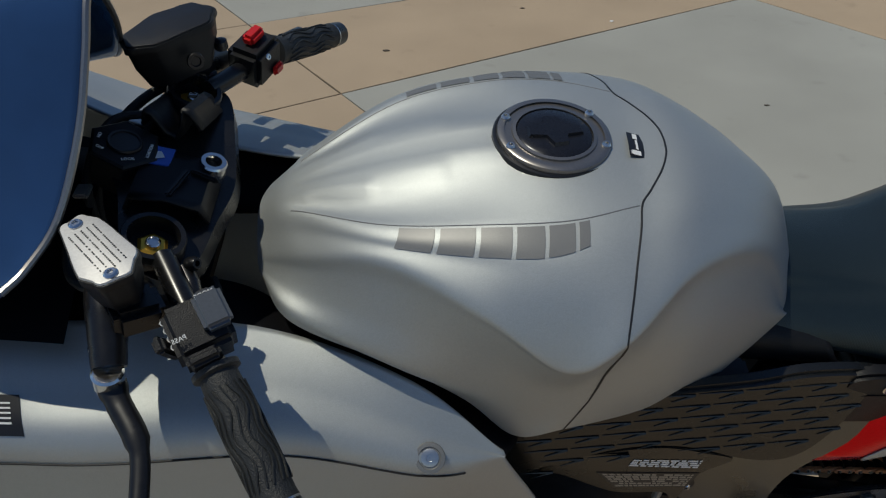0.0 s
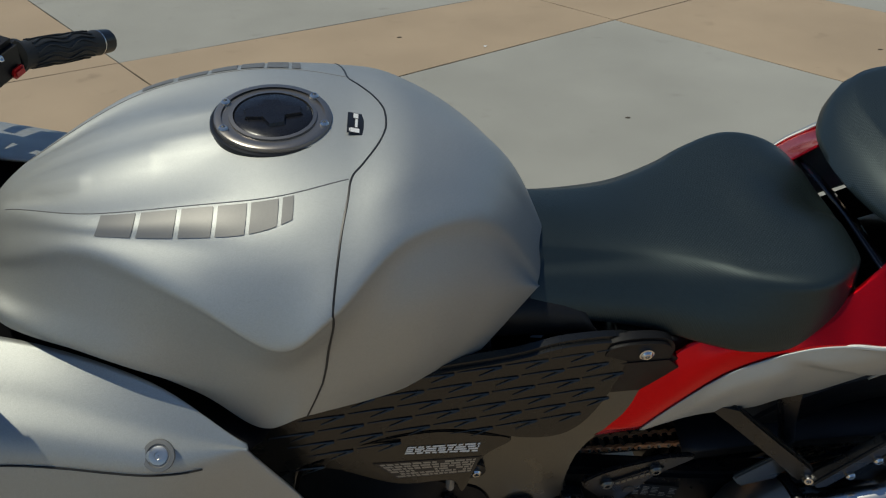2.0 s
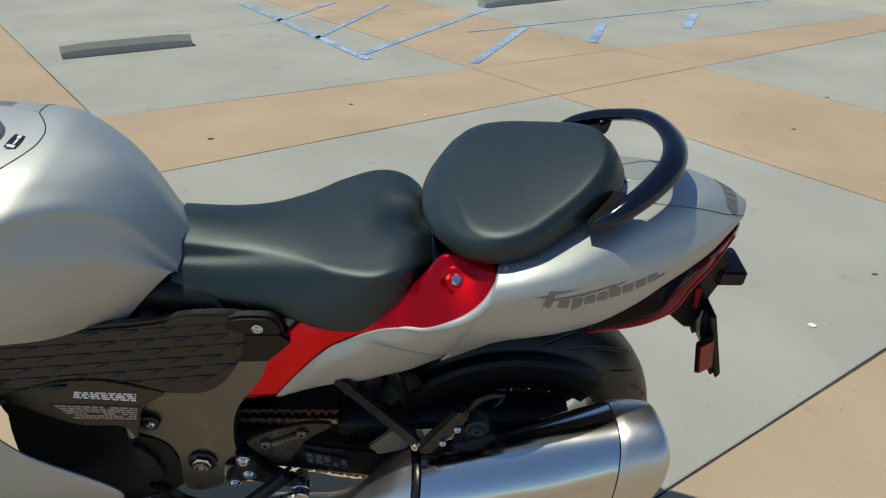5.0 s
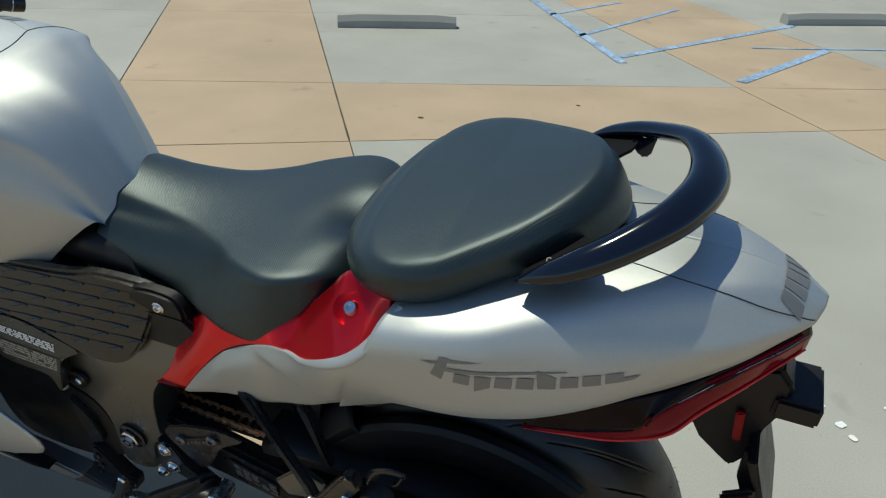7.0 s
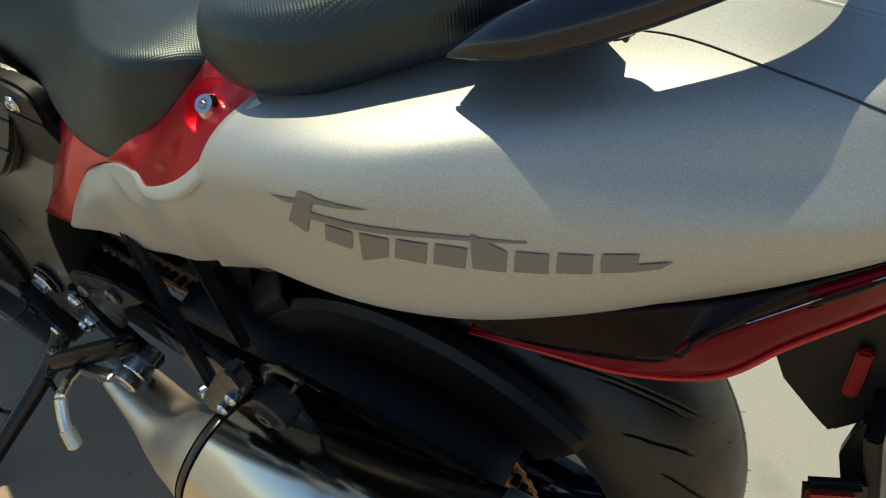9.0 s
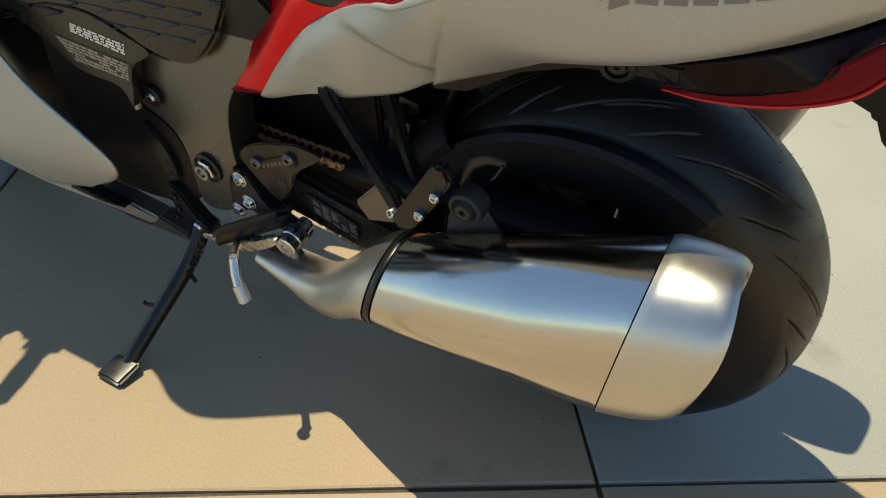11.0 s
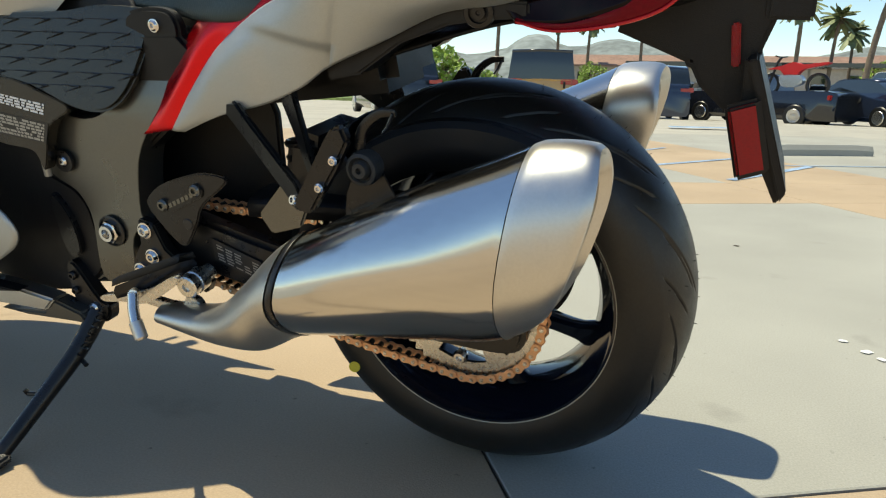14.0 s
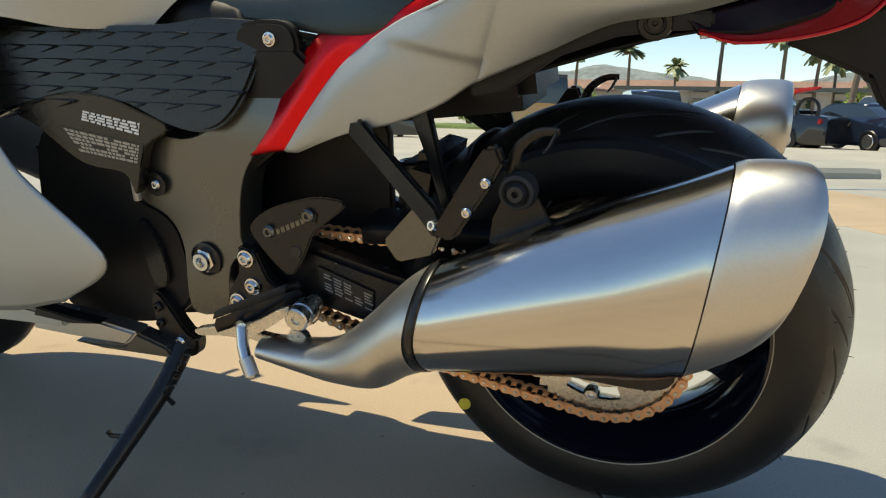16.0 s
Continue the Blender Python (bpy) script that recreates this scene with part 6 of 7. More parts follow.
def muffler():
    """Silencer can on a slanting axis with a tapered end cap, collar and link pipe."""
    ax = [(-0.235, -0.2044, 0.362, 0.155, 0.1512, 0.08), (-0.15, -0.2154, 0.392, 0.178, 0.1613, 0.06), (-0.05, -0.2258, 0.425, 0.205, 0.1663, 0.05), (0.03, -0.2328, 0.45, 0.222, 0.1663, 0.06), (0.075, -0.2371, 0.468, 0.228, 0.1638, 0.075)]
    def sec(x, y, z, h, w, sl):
        up = Vector((sl * 1.9, 0.20, 1)).normalized()
        out = Vector((0.04, -1, 0.20)).normalized()
        return ring_section(Vector((x, y - 0.016, z + 0.007)), up, out, h, w, power=2.0 + 0.7 * min(max((x + 0.02) / 0.14, 0), 1))
    p = spline(ax, 24)
    bm = B()
    vs = sheet(bm, np.array([sec(*q) for q in p]), close=True)
    cap(bm, vs[0])
    can = part("muffler", bm, STEEL, bike, "large brushed steel muffler", smooth=50)
    bm = B()
    end = spline([(.0765, -.2372, .4685, .2300, .1660, .075), (.085, -.2378, .473, .2310, .1660, .095), (.106, -.2385, .479, .2240, .1580, .125), (.123, -.239, .484, .2120, .1480, .150), (.131, -.239, .486, .1990, .1370, .160)], 22)
    def broken(q):
        """The upper half of the cap stands nearly upright, its lower half is cut back."""
        ring = sec(*q)
        grow = min(max((q[0] - .080) / .05, 0), 1)
        return [p + Vector((.020 * grow * (1 - math.sin(a) ** 2) + .004 * grow, 0, 0)) for p, a in zip(ring, np.linspace(0, 2 * math.pi, 40, endpoint=False))]
    vs = sheet(bm, np.array([broken(q) for q in end]), close=True)
    inner = np.array([broken(q) for q in ((.1315, -.239, .486, .1880, .1280, .160), (.123, -.239, .484, .1740, .1160, .150))])
    vi = sheet(bm, inner, close=True)
    cap(bm, vi[-1])
    for j in range(40):
        bm.faces.new((vs[-1][j], vs[-1][(j + 1) % 40], vi[0][(j + 1) % 40], vi[0][j]))
    part("end_cap", bm, STEEL_SATIN, can, "satin steel muffler end cap", smooth=50)
    bm = B()
    vs = sheet(bm, np.array([sec(*q) for q in ((-0.249, -0.202, 0.358, 0.156, 0.152, 0.08), (-0.247, -0.2015, 0.3585, 0.159, 0.156, 0.08), (-0.240, -0.2025, 0.361, 0.159, 0.156, 0.08), (-0.238, -0.2038, 0.362, 0.156, 0.1525, 0.08))]), close=True)
    part("collar", bm, BLACK_METAL, can, "dark band clamp")
    bm = B()
    col = spline([(-0.252, -0.2019, 0.357, 0.155, 0.1512, 0.08), (-0.285, -0.1984, 0.337, 0.146, 0.1411, 0.08), (-0.33, -0.206, 0.302, 0.112, 0.104, 0.03), (-0.38, -0.197, 0.276, 0.076, 0.092, 0), (-0.44, -0.182, 0.264, 0.058, 0.080, 0), (-0.525, -0.165, 0.258, 0.042, 0.066, 0)], 30)
    vs = sheet(bm, np.array([sec(*q) for q in col]), close=True)
    cap(bm, vs[-1])
    part("link_pipe", bm, STEEL_SATIN, can, "satin steel link pipe", smooth=60)
    bm = B()
    plate(bm, [(-.165, .500), (-.150, .530), (-.112, .532), (-.095, .500), (-.080, .482), (-.17, .468)], -.200, -.196, .001)
    part("hanger_tab", bm, BLACK_METAL, can)
    return can


can = muffler()
for o in (can, *can.children):
    c = mirror(o)
    if o is can:
        other = c
    else:
        c.parent = other

# muffler hanger, mount and hook
bm = B()
plate(bm, [(-.178, .572), (-.165, .590), (-.150, .592), (-.143, .573), (-.165, .535), (-.205, .478), (-.222, .476), (-.232, .488)], -.224, -.206, .004)
hanger = part("muffler_hanger", bm, BLACK_METAL, bike, "black alloy muffler hanger")
bolt(hanger, (-.163, -.226, .550), r=.0065, h=.005)
bolt(hanger, (-.187, -.226, .514), r=.0065, h=.005)
bm = B()
lathe(bm, [(0, .020), (.014, .022), (.024, .020), (.026, .016), (.022, .013), (.026, .011), (.030, .009), (.030, .004), (.024, .003), (.024, .0)], (-.130, -.196, .539), (0, -1, 0), 28)
part("rubber_mount", bm, GRIP, hanger, "rubber bush on the hanger")
bm = B()
tube(bm, spline([(-.140, -.200, .555), (-.132, -.202, .585), (-.108, -.204, .604), (-.085, -.205, .606)], 14), np.linspace(.008, .0045, 14), 10, flat=.5)
tube(bm, [(-.088, -.205, .606), (-.096, -.206, .590), (-.103, -.206, .582)], [.0045, .005, .003], 10, flat=.5)
part("strap_hook", bm, BLACK_METAL, hanger)
bm = B()
plate(bm, [(-.402, .598), (-.345, .604), (-.320, .582), (-.232, .512), (-.215, .478), (-.240, .470), (-.262, .492), (-.330, .548), (-.372, .580)], (-.2885, -.46, -.06), (-.2745, -.46, -.06), .004)
strut = part("hanger_strut", bm, BLACK_METAL, hanger, "black flat strut of the hanger")
bm = B()
plate(bm, [(-.300, .640), (-.262, .640), (-.238, .530), (-.226, .492), (-.246, .490), (-.268, .560)], (-.226, -.32, -.02), (-.212, -.32, -.02), .004)
part("hanger_strut", bm, BLACK_METAL, hanger)
bm = B()
plate(bm, [(-.318, .452), (-.262, .512), (-.228, .486), (-.250, .440), (-.300, .425)], -.185, -.178, .003)
part("hanger_foot", bm, FRAME_GREY, hanger, "dark grey foot of the hanger")
bolt(hanger, (-.232, -.212, .490), (-.4, -1, .3), r=.008, h=.009)
for o in [hanger]:
    c = mirror(o)
    for ch in o.children:
        m = mirror(ch)
        m.parent = c

# ---- front fairing ----
FAIR = [
    [(-.958, -.233, .731), (-1.060, -.186, .802), (-1.227, -.143, .840), (-1.43, -.165, .880), (-1.60, -.190, .940), (-1.82, -.060, .925)],
    [(-.956, -.235, .727), (-1.050, -.225, .772), (-1.210, -.200, .822), (-1.42, -.225, .860), (-1.60, -.240, .920), (-1.84, -.080, .890)],
    [(-.955, -.238, .722), (-1.040, -.262, .742), (-1.190, -.258, .785), (-1.40, -.285, .820), (-1.62, -.280, .870), (-1.85, -.095, .845)],
    [(-.920, -.242, .645), (-1.040, -.272, .650), (-1.190, -.285, .645), (-1.40, -.300, .665), (-1.62, -.280, .710), (-1.85, -.095, .760)],
    [(-.870, -.244, .535), (-1.020, -.276, .520), (-1.200, -.290, .520), (-1.40, -.300, .550), (-1.60, -.260, .600), (-1.82, -.085, .660)],
    [(-.740, -.240, .405), (-.980, -.262, .395), (-1.200, -.275, .405), (-1.40, -.275, .450), (-1.58, -.225, .510), (-1.78, -.070, .580)],
    [(-.850, -.232, .322), (-1.000, -.235, .290), (-1.200, -.225, .300), (-1.38, -.200, .370), (-1.55, -.160, .450), (-1.74, -.055, .530)],
]
bm = B()
sheet(bm, rails(FAIR, 80, 50))
fair = part("side_fairing", bm, SILVER, bike, "matte silver side fairing", smooth=60, thick=0.004)
mirror(fair).data.transform(Matrix.Translation((0, -.030, .020)))
bm = B()
lathe(bm, [(-.001, .0165), (.001, .016), (.0015, .012), (.000, .011)], (-1.038, -.2528, .7570), (-.05, -.62, .78), 28)
part("bolt_ring", bm, SILVER_DARK, fair)
bolt(fair, (-1.038, -.2528, .7572), (-.05, -.62, .78), r=.0095, h=.0016, mat=STEEL_SATIN, name="fairing_bolt")
# inner dark panel between tank and fairing
bm = B()
INNER = [
    [(-.93, -.14, .690), (-1.00, -.13, .715), (-1.08, -.12, .755), (-1.19, -.09, .795), (-1.26, -.06, .810), (-1.36, -.05, .825)],
    [(-.94, -.205, .705), (-1.01, -.190, .745), (-1.075, -.168, .785), (-1.20, -.128, .820), (-1.29, -.11, .830), (-1.40, -.12, .840)],
    [(-.955, -.231, .720), (-1.01, -.211, .764), (-1.06, -.188, .796), (-1.227, -.146, .834), (-1.32, -.150, .850), (-1.43, -.168, .870)],
    [(-.955, -.236, .705), (-1.01, -.222, .745), (-1.06, -.205, .775), (-1.227, -.165, .815), (-1.32, -.170, .830), (-1.43, -.188, .845)],
]
sheet(bm, rails(INNER, 40, 8))
mirror(part("inner_fairing", bm, MATT_BLACK, bike, "black inner fairing panel", thick=0.004))
bm = B()
block(bm, (-1.42, 0, .80), (.22, .26, .16), (0, 20, 0), .03)
part("cockpit_tub", bm, MATT_BLACK, bike)
SCREEN_RAILS = [
    [(-1.335, 0, 1.150), (-1.45, 0, 1.130), (-1.60, 0, 1.075), (-1.73, 0, 1.000), (-1.84, 0, .925)],
    [(-1.337, -.050, 1.110), (-1.45, -.055, 1.095), (-1.60, -.055, 1.050), (-1.73, -.050, .985), (-1.84, -.030, .915)],
    [(-1.345, -.095, 1.062), (-1.455, -.105, 1.050), (-1.59, -.100, 1.010), (-1.72, -.085, .960), (-1.83, -.045, .908)],
    [(-1.365, -.150, 1.007), (-1.46, -.155, .990), (-1.58, -.145, .965), (-1.70, -.120, .930), (-1.82, -.052, .902)],
    [(-1.388, -.190, .984), (-1.47, -.195, .960), (-1.575, -.185, .940), (-1.69, -.150, .915), (-1.81, -.056, .897)],
    [(-1.402, -.215, .980), (-1.475, -.222, .945), (-1.57, -.205, .925), (-1.69, -.160, .905), (-1.81, -.058, .892)],
]
bm = B()
screen_grid = mirrored(crown(SCREEN_RAILS, 40, 5))
for p in screen_grid.reshape(-1, 3):
    if p[1] > 0:
        p[:] = (p[0] - .18 * p[1], p[1] * .80, p[2])
sheet(bm, screen_grid)
screen = part("windscreen", bm, SCREEN, bike, "smoked windscreen with the reflected sky's blue in its base colour", smooth=60, thick=0.003)
bm = B()
tube(bm, screen_grid[0], 0.0036, 8)
part("screen_edge", bm, BRONZE_GREY, screen, "dull grey polished screen edge")
bm = B()
dash = mirrored(rails([
    [(-1.40, 0, .93), (-1.55, 0, .95), (-1.70, 0, .93)],
    [(-1.39, -.10, .92), (-1.54, -.10, .93), (-1.69, -.08, .92)],
    [(-1.38, -.21, .90), (-1.53, -.20, .91), (-1.68, -.14, .90)]], 14, 12))
for p in dash.reshape(-1, 3):
    if p[1] > 0:
        p[1] *= .35
sheet(bm, dash)
part("dash_panel", bm, MATT_BLACK, bike, "black cockpit panel")

# ---- handlebars and cockpit ----
FL, FR = Vector((-1.302, -.126, .955)), Vector((-1.311, .096, .966))
UPF = Vector((.36, 0, .93)).normalized()


def fork_top(c, name):
    bm = B()
    lathe(bm, [(-.10, .027), (-.03, .027), (-.028, .0305), (.004, .0305), (.006, .0295), (.006, .0245), (-.016, .0235), (-.018, .0)], c, UPF, 36)
    f = part(name, bm, BLACK_METAL, bike, "black fork top with an open adjuster well")
    bm = B()
    lathe(bm, [(-.017, .0165), (-.010, .0160), (-.008, .0125), (-.008, .0075)], c, UPF, 6, ends=False)
    part("adjuster", bm, material("gold_anodised", (.75, .42, .06), .3, .9, grain=.05, grain_size=300), f, "gold anodised fork adjuster", smooth=0)
    bm = B()
    lathe(bm, [(-.010, .0078), (-.004, .0072), (-.003, .0060), (-.005, .0052), (-.005, .0)], c, UPF, 20)
    part("adjuster_screw", bm, CHROME, f)
    return f


fork_top(FL, "fork_top")
fork_top(FR, "fork_top")
# top yoke
bm = B()
tmp = bmesh.new()
out = loop_spline([(-1.335, -.125), (-1.30, -.162), (-1.268, -.135), (-1.258, -.075), (-1.250, -.02), (-1.262, .05), (-1.28, .118), (-1.318, .130), (-1.345, .10), (-1.355, .04), (-1.372, -.02), (-1.352, -.07)], 72)
zt = lambda x, y: .945 + (.05 * (y + .015)) - .35 * (x + 1.30)  # noqa: E731
a = [tmp.verts.new((x, y, zt(x, y))) for x, y in out]
b = [tmp.verts.new((x, y, zt(x, y) - .022)) for x, y in out]
tmp.faces.new(a)
tmp.faces.new(b[::-1])
for i in range(72):
    j = (i + 1) % 72
    tmp.faces.new((a[i], b[i], b[j], a[j]))
bmesh.ops.bevel(tmp, geom=[e for e in tmp.edges if abs(e.verts[0].co.z - e.verts[1].co.z) < .012 and e.calc_face_angle(0) > .8], offset=.003, segments=2, affect="EDGES")
join(bm, tmp)
yoke = part("top_yoke", bm, BLACK_METAL, bike, "black cast top yoke")
bm = B()
rows = []
for u in np.linspace(0, 1, 8):
    y = -.085 + .075 * u
    rows.append([(-1.345 + .02 * u, y, .955), (-1.335, y, .972), (-1.30, y, .968 - .004 * u), (-1.268, y, .953), (-1.262, y, .935)])
sheet(bm, np.array(rows))
part("yoke_cover", bm, PLASTIC, yoke, thick=.004)
bm = B()
block(bm, (-1.292, -.060, .967), (.006, .040, .008), (0, 18, -18), .002)
block(bm, (-1.272, -.038, .957), (.030, .005, .008), (0, 18, -12), .002)
part("yoke_rib", bm, BLACK_METAL, yoke)
bm = B()
rows = [[(-1.345 + .02 * v, .015 + .075 * u, .985 - .03 * u + .02 * math.sin(v * 3.1)) for v in np.linspace(0, 3.2, 9)] for u in np.linspace(0, 1, 6)]
sheet(bm, np.array(rows))
part("yoke_cover", bm, PLASTIC, yoke, thick=.004)
bm = B()
lathe(bm, [(-.02, .0145), (.016, .0145), (.018, .0130), (.018, .0085), (.006, .0080), (.006, 0)], (-1.272, -.018, .944), UPF, 24)
part("steering_nut", bm, CHROME, yoke, "plated steering stem nut")
# ignition switch
IG = Vector((-1.352, -.018, .985))
bm = B()
lathe(bm, [(-.045, .034), (-.008, .034), (-.002, .037), (.000, .034)], IG, UPF, 6, ends=False)
lathe(bm, [(.000, .034), (.001, .019), (-.006, .017), (-.007, 0)], IG, UPF, 6, ends=False)
ign = part("ignition_switch", bm, PLASTIC, bike, "black ignition switch housing with white print", smooth=20)
bm = B()
lathe(bm, [(.002, .0175), (.004, .0165), (.0035, .0145), (-.004, .013), (-.005, .0)], IG, UPF, 28)
part("key_barrel", bm, LABEL_BLACK, ign)
IGM = Matrix.Translation(IG) @ UPF.to_track_quat("Z", "Y").to_matrix().to_4x4()


def lettering(text, size, at, turn, mat, parent, depth=.0003):
    """Raised print set in the built-in font."""
    cu = bpy.data.curves.new("lettering", "FONT")
    cu.body, cu.size, cu.align_x, cu.align_y, cu.extrude = text, size, "CENTER", "CENTER", depth
    tmp_ob = new("lettering", cu)
    me = bpy.data.meshes.new_from_object(tmp_ob.evaluated_get(bpy.context.evaluated_depsgraph_get()))
    bpy.data.objects.remove(tmp_ob)
    me.transform(at @ Matrix.Rotation(radians(turn), 4, "Z"))
    me.materials.clear()
    me.materials.append(mat)
    ob = new("lettering", me)
    ob.parent = parent
    return ob


# the switch is read from the saddle: its "up" runs to the front
FACE = Matrix.Translation(IG + UPF * .0012) @ Matrix(((0, -UPF.z, UPF.x, 0), (1, 0, 0, 0), (0, UPF.x, UPF.z, 0), (0, 0, 0, 1)))
for text, x, y, turn in (("IGNITION", -.003, -.0255, 0), ("LOCK", -.0225, -.009, -65), ("OFF", -.016, .020, -110), ("ON", .001, .0255, -180)):
    lettering(text, .0048, FACE @ Matrix.Translation((x, y, 0)), turn, WHITE_INK, ign)
# blue badge plate
bm = B()
block(bm, (-1.318, -.020, .969), (.022, .028, .002), (0, 16, 0), .0006)
bd = part("badge_plate", bm, BLUE_FILM, bike, "small blue badge plate")
bm = B()
block(bm, (-1.321, -.020, .9715), (.010, .012, .0006), (0, 16, 30), 0)
part("badge_mark", bm, WHITE_INK, bd)

# left reservoir
LID_GREY = material("bead_blasted_lid", (.56, .55, .53), .48, .35, grain=.06, grain_size=500, rough_var=.05, stain_size=30)
RES = [(-1.360, -.165), (-1.350, -.146), (-1.331, -.148), (-1.284, -.186), (-1.279, -.214), (-1.296, -.229), (-1.320, -.226)]
rz = lambda x, y: 1.010 + .10 * (y + .19) * .4  # noqa: E731


def reservoir(outline, z, deep, lid_mat, flip=1, label=""):
    bm = B()
    pts = loop_spline(outline, 48)
    pts = 0.55 * pts + 0.45 * np.array([np.array(outline)[int(i * len(outline) / 48)] for i in range(48)])
    m = pts.mean(0)
    tmp = bmesh.new()
    rows = [[(*(m + (p - m) * s), z + dz) for p in pts] for dz, s in ((-deep, .72), (-deep * .5, .90), (-.006, .95), (-.006, 1.0), (.0, 1.0), (.001, .985))]
    vs = sheet(tmp, np.array(rows), close=True)
    tmp.faces.new(vs[-1])
    tmp.faces.new(vs[0][::-1])
    join(bm, tmp)
    box = part("reservoir", bm, PLASTIC, bike, label, smooth=40)
    bm = B()
    tmp = bmesh.new()
    rows = [[(*(m + (p - m) * s), z + dz) for p in pts] for dz, s in ((.0012, .95), (.0030, .93), (.0032, .91))]
    vs = sheet(tmp, np.array(rows), close=True)
    tmp.faces.new(vs[-1])
    join(bm, tmp)
    part("reservoir_lid", bm, lid_mat, box, "brushed metal lid with engraved lines" if lid_mat is LID_GREY else "")
    return box


res = reservoir(RES, 1.006, .045, LID_GREY, label="clutch fluid reservoir with a bright metal lid")
for x, y in ((-1.3455, -.160), (-1.297, -.217)):
    bolt(res, (x, y, 1.0088), (0, 0, 1), r=.0062, h=.003, mat=CHROME, name="lid_screw")
rnd = random.Random(3)
bm = B()
for k in range(5):
    u = 0.0
    while u < .058:
        w = rnd.uniform(.0014, .0024)
        px, py = -1.318 + .70 * .0056 * (k - 2) + .72 * (u - .029), -.1885 + .72 * .0056 * (k - 2) - .70 * (u - .029)
        dx, dy = w * .72, -w * .70
        nx, ny = .0014 * .70, .0014 * .72
        bm.faces.new([bm.verts.new((a, b, 1.0094)) for a, b in ((px, py), (px + dx, py + dy), (px + dx + nx, py + dy + ny), (px + nx, py + ny))])
        u += w + (.0007 if rnd.random() < .8 else .0025)
part("engraving", bm, LABEL_BLACK, res, "engraved lines of fine print", smooth=0)
# clutch master cylinder and lever
bm = B()
tube(bm, spline([(-1.335, -.175, .955), (-1.325, -.215, .938), (-1.318, -.250, .920)], 10), [.017, .017, .018, .018, .018, .017, .017, .016, .016, .015], 16)
block(bm, (-1.300, -.205, .945), (.045, .040, .030), (0, 15, 35), .006)
mc = part("clutch_cylinder", bm, BLACK_METAL, bike, "black clutch master cylinder")
bm = B()
lathe(bm, [(-.012, .014), (.004, .014), (.006, .012), (.006, .004), (.004, 0)], (-1.318, -.256, .918), (.2, 0, 1), 24)
part("lever_pivot", bm, CHROME, mc)
bolt(mc, (-1.328, -.236, .930), (0, 0, 1), r=.009, h=.006, mat=CHROME)
bm = B()
tube(bm, spline([(-1.322, -.250, .912), (-1.308, -.275, .903), (-1.285, -.308, .892), (-1.277, -.345, .880), (-1.272, -.40, .866), (-1.268, -.43, .860)], 24), [.013] * 4 + [.011] * 6 + [.0085] * 13 + [.010], 14, flat=.55)
part("clutch_lever", bm, BLACK_METAL, bike, "black clutch lever")
# left clip-on, switch box, grip
bm = B()
tube(bm, [(-1.290, -.145, .950), (-1.222, -.255, .928), (-1.150, -.372, .876)], .0115, 18)
bar = part("left_handlebar", bm, BLACK_METAL, bike, "black clip-on handlebar")
bm = B()
lathe(bm, [(-.022, .036), (-.020, .0385), (-.002, .0385), (0, .036)], FL - UPF * .022, UPF, 32)
tube(bm, [(-1.272, -.150, .938), (-1.262, -.165, .934), (-1.255, -.185, .930)], .009, 12)
part("clip_clamp", bm, BLACK_METAL, bar)
bolt(bar, (-1.262, -.150, .946), (.8, -.3, .4), r=.007, h=.008, mat=BLACK_METAL)
BD = Vector((.068, -.107, -.052)).normalized()
GN = BD.cross(Vector((0, 0, 1))).normalized()
GU = GN.cross(BD)


def bar_box(parent, name, c, along, across, up, mat, label="", edge=.005, tilt=0):
    bm = B()
    tmp = bmesh.new()
    bmesh.ops.create_cube(tmp, size=1)
    bmesh.ops.scale(tmp, vec=(along, across, up), verts=tmp.verts)
    bmesh.ops.bevel(tmp, geom=tmp.edges[:], offset=edge, segments=3, affect="EDGES", clamp_overlap=True)
    m = Matrix(((BD.x, GN.x, GU.x, c[0]), (BD.y, GN.y, GU.y, c[1]), (BD.z, GN.z, GU.z, c[2]), (0, 0, 0, 1)))
    bmesh.ops.transform(tmp, matrix=m @ Matrix.Rotation(radians(tilt), 4, "X"), verts=tmp.verts)
    join(bm, tmp)
    return part(name, bm, mat, parent, label)


sw = bar_box(bike, "switch_box", (-1.238, -.226, .942), .050, .052, .046, PLASTIC, "black left handlebar switch box", .006)
bar_box(sw, "mode_switch", (-1.222, -.222, .968), .036, .026, .016, material("grey_switch_pad", (.08, .09, .105), .28, .2, grain=.08, grain_size=400), "grey mode rocker switch", .004)
bar_box(sw, "mode_button", (-1.230, -.212, .973), .012, .016, .012, LABEL_BLACK, "", .003)
bar_box(sw, "dip_switch", (-1.262, -.246, .944), .016, .010, .040, PLASTIC, "", .003, -15)
bar_box(sw, "horn_button", (-1.226, -.258, .944), .012, .030, .03, PLASTIC, "", .004)
bm = B()
for k in range(4):
    c = Vector((-1.263, -.232, .962)) + BD * (.008 * k) - GN * .001
    tube(bm, [c + GN * (.004 * math.cos(t)) + BD * (.003 * math.sin(t)) for t in np.linspace(0, 6.28, 14)], .0006, 4)
    tube(bm, [c - GN * .006, c - GN * .010], .0006, 4)
part("switch_marks", bm, WHITE_INK, sw)
SWM = Matrix(((BD.x, GN.x, GU.x, 0), (BD.y, GN.y, GU.y, 0), (BD.z, GN.z, GU.z, 0), (0, 0, 0, 1)))
lettering("MODE", .006, Matrix.Translation(Vector((-1.230, -.212, .973)) + GU * .0064) @ SWM, 90, WHITE_INK, sw)
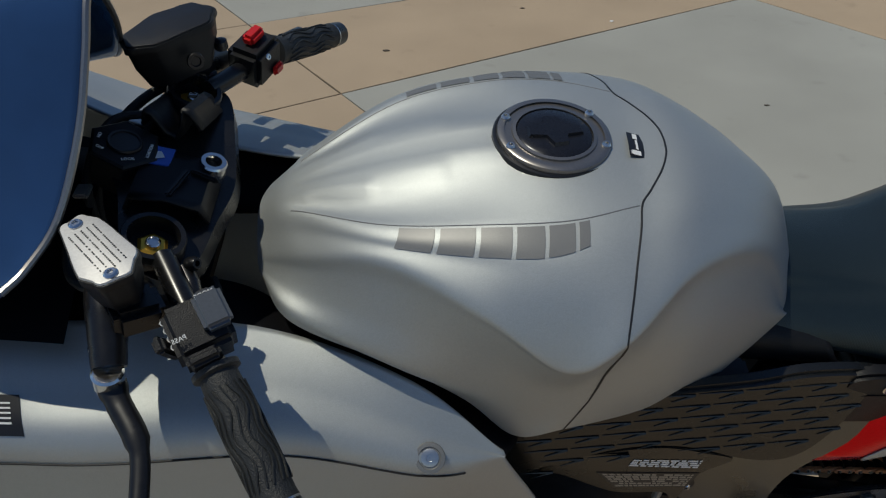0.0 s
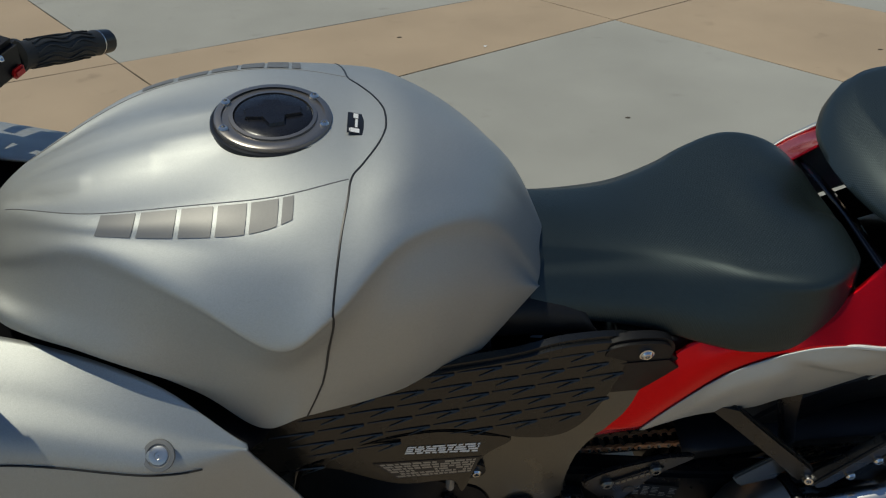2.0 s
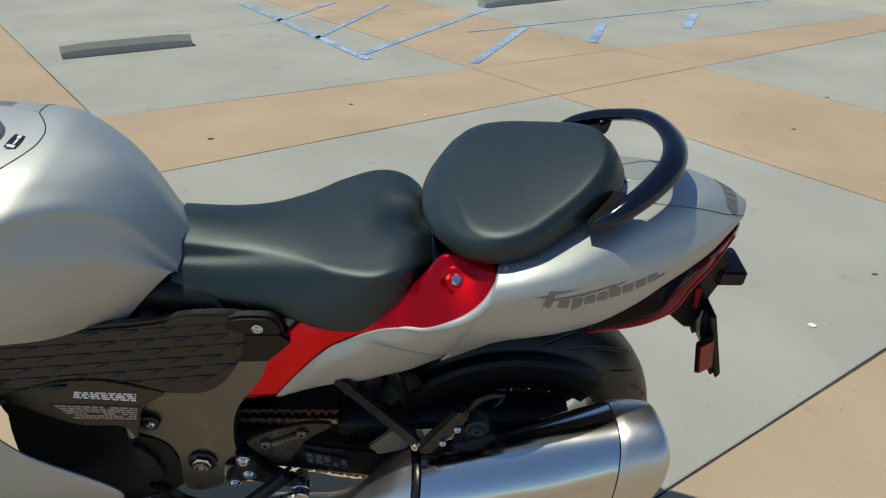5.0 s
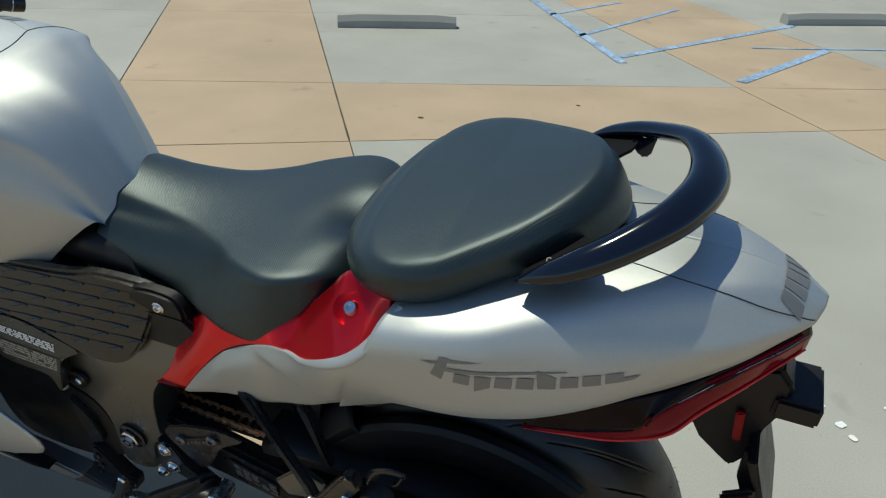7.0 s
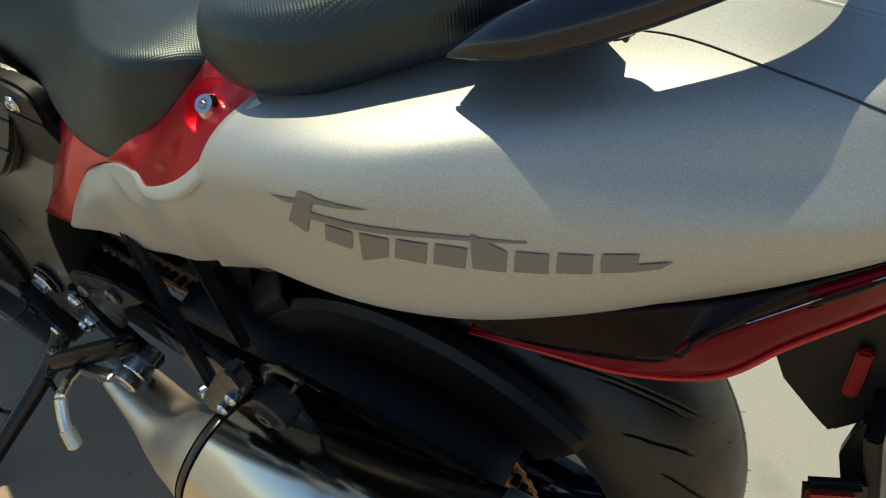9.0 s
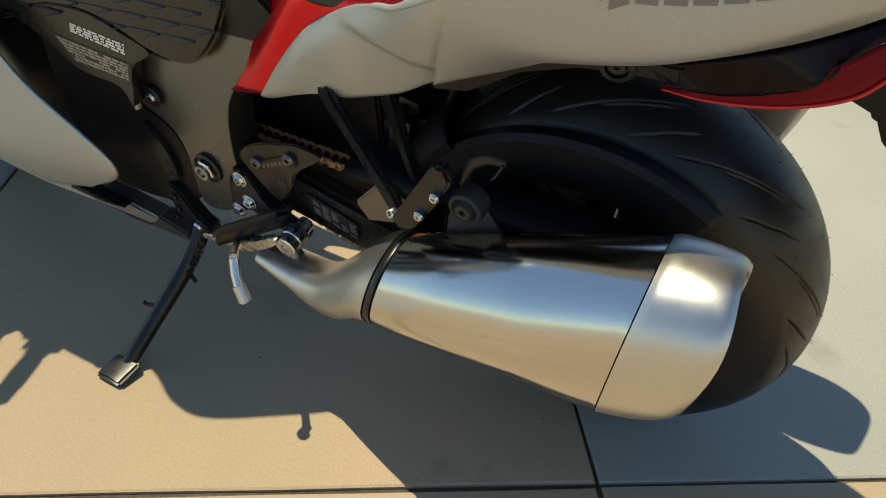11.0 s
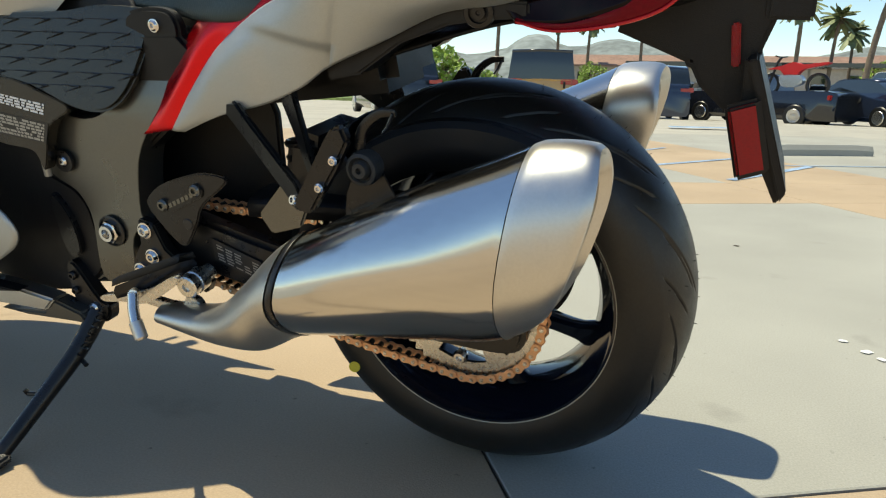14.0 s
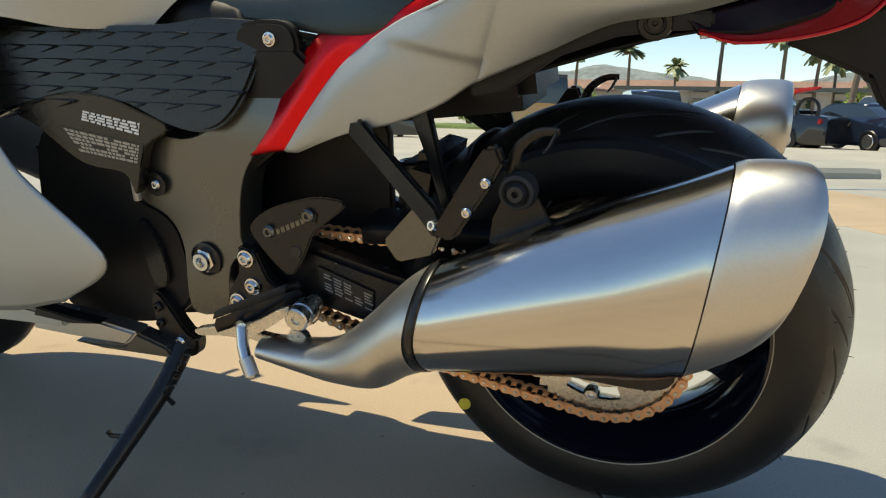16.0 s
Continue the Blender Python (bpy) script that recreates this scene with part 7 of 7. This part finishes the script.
lettering("PASS", .006, Matrix.Translation(Vector((-1.244, -.252, .9635)) + GU * .003) @ SWM, 90, WHITE_INK, sw)


def grip(start, end, parent_label, name):
    a, b = Vector(start), Vector(end)
    d = (b - a).normalized()
    ln = (b - a).length
    bm = B()
    prof = [(-.006, .0125), (-.005, .0215), (0, .0215), (.002, .0170)]
    prof += [(ln * u, .0172 + .0010 * math.sin(u * math.pi)) for u in np.linspace(.06, .95, 10)]
    prof += [(ln, .0180), (ln + .002, .012)]
    lathe(bm, prof, a, d, 28)
    gr = part(name, bm, GRIP, bike, parent_label)
    side = d.orthogonal().normalized()
    up = d.cross(side)
    for k in range(16):
        bm = B()
        t = k * 2 * math.pi / 16
        pts = []
        for u in np.linspace(.12, .88, 14):
            tt = t + .22 * math.sin(u * 5 * math.pi) * (1 if k % 2 else .6)
            r = .0180 + .0010 * math.sin(u * math.pi)
            pts.append(a + d * ln * u + r * (math.cos(tt) * side + math.sin(tt) * up))
        tube(bm, pts, .0010, 5)
        part("grip_rib", bm, GRIP, gr)
    bm = B()
    lathe(bm, [(.001, .0165), (.003, .0178), (.024, .0165), (.026, .012), (.026, 0)], b, d, 28)
    part("bar_end", bm, BLACK_METAL, gr, "black bar end weight")
    bm = B()
    lathe(bm, [(.0, .0176), (.0022, .0178)], b, d, 28, ends=False)
    part("bar_end_ring", bm, ALU, gr)
    return gr


grip((-1.219, -.260, .926), (-1.158, -.356, .880), "black ribbed left rubber grip", "left_grip")
grip((-1.246, .232, .936), (-1.190, .350, .888), "black ribbed right rubber grip", "right_grip")
# right side controls
bm = B()
tube(bm, [(-1.300, .110, .960), (-1.246, .232, .936)], .0115, 16)
part("right_handlebar", bm, BLACK_METAL, bike, "black clip-on handlebar")
bm = B()
lathe(bm, [(-.022, .036), (-.020, .0385), (-.002, .0385), (0, .036)], FR - UPF * .022, UPF, 32)
part("right_clip_clamp", bm, BLACK_METAL, bike)
rres = reservoir([(-1.375, .100), (-1.365, .075), (-1.335, .078), (-1.285, .125), (-1.283, .160), (-1.310, .175), (-1.350, .150)], 1.036, .055, PLASTIC, label="black brake fluid reservoir")
bm = B()
lathe(bm, [(0, .010), (.003, .009), (.003, .006), (.001, .005)], (-1.300, .098, 1.008), (.5, -.8, .2), 20)
part("sight_glass", bm, LABEL_BLACK, rres)
bm = B()
tube(bm, [(-1.33, .115, .985), (-1.32, .15, .965), (-1.31, .20, .945)], .018, 14)
part("brake_cylinder", bm, BLACK_METAL, bike)
bm = B()
tube(bm, spline([(-1.31, .21, .94), (-1.29, .26, .92), (-1.26, .32, .90), (-1.24, .38, .88)], 14), .008, 10, flat=.6)
part("brake_lever", bm, BLACK_METAL, bike, "black front brake lever")
bm = B()
block(bm, (-1.262, .195, .950), (.046, .060, .050), (0, 10, -20), .007)
rsw = part("right_switch_box", bm, PLASTIC, bike, "black right handlebar switch box")
bm = B()
block(bm, (-1.258, .196, .981), (.016, .032, .014), (0, 10, -20), .004)
part("kill_switch", bm, RED_PLASTIC, rsw, "red engine stop switch")
bm = B()
block(bm, (-1.236, .198, .933), (.008, .020, .014), (0, 10, -20), .003)
part("starter_edge", bm, RED_PLASTIC, rsw)
bolt(rsw, (-1.240, .178, .962), (.8, -.4, .4), r=.004, h=.002, mat=CHROME)
bm = B()
lathe(bm, [(0, .008), (.010, .008), (.012, .004)], (-1.285, .150, .992), (0, 0, 1), 14)
part("bleed_cap", bm, BLACK_METAL, rsw)
# cables
for pts, r in (([(-1.30, .15, .955), (-1.36, .10, .965), (-1.40, .03, .945), (-1.405, -.03, .90), (-1.39, -.05, .84)], .006),
               ([(-1.345, .06, .965), (-1.385, .03, .975), (-1.40, -.03, .95), (-1.395, -.06, .90)], .005),
               ([(-1.34, -.185, .945), (-1.375, -.16, .94), (-1.40, -.10, .93), (-1.40, -.05, .90)], .0055),
               ([(-1.30, -.20, .93), (-1.27, -.18, .90), (-1.26, -.13, .87), (-1.28, -.08, .84)], .005)):
    bm = B()
    tube(bm, spline(pts, 24), r, 10)
    part("cable", bm, GRIP, bike, "black control cable")
bm = B()
block(bm, (-1.395, -.055, .952), (.016, .020, .006), (0, 0, 0), .002)
part("cable_tie", bm, LABEL_GREY, bike)
# caution label on the fairing
fr = rails(FAIR, 80, 50)


def on_fair(u, v, lift=.0045):
    i, j = u * 79, v * 49
    a, b = int(min(i, 78)), int(min(j, 48))
    p = fr[a, b] + (fr[a + 1, b] - fr[a, b]) * (i - a) + (fr[a, b + 1] - fr[a, b]) * (j - b)
    n = np.cross(fr[a + 1, b] - fr[a, b], fr[a, b + 1] - fr[a, b])
    n = n / np.linalg.norm(n)
    if n[1] > 0:
        n = -n
    return Vector(p + n * lift * .3)


def fair_patch(u0, u1, v0, v1, mat, name, lift, label=""):
    bm = B()
    sheet(bm, np.array([[on_fair(u, v, lift) for v in np.linspace(v0, v1, 6)] for u in np.linspace(u0, u1, 6)]))
    return part(name, bm, mat, fair, label)


fair_patch(.612, .70, .20, .29, LABEL_BLACK, "caution_label", .003, "black and orange caution label")
fair_patch(.660, .695, .205, .285, ORANGE, "label_band", .005)
for k in range(5):
    fair_patch(.620, .640 - .004 * (k % 3), .262 - .011 * k, .266 - .011 * k, WHITE_INK, "print", .005)
bm = B()
tube(bm, [on_fair(u, .345, .002) for u in np.linspace(.12, .75, 40)], .0012, 6)
mirror(part("fairing_seam", bm, LABEL_BLACK, fair))
# dark opening of the fairing beside the fork
bm = B()
plate(bm, [(-1.50, .80), (-1.42, .86), (-1.33, .86), (-1.28, .82), (-1.33, .76), (-1.45, .76)], -.16, -.10, .01, 40)
part("duct", bm, MATT_BLACK, bike)
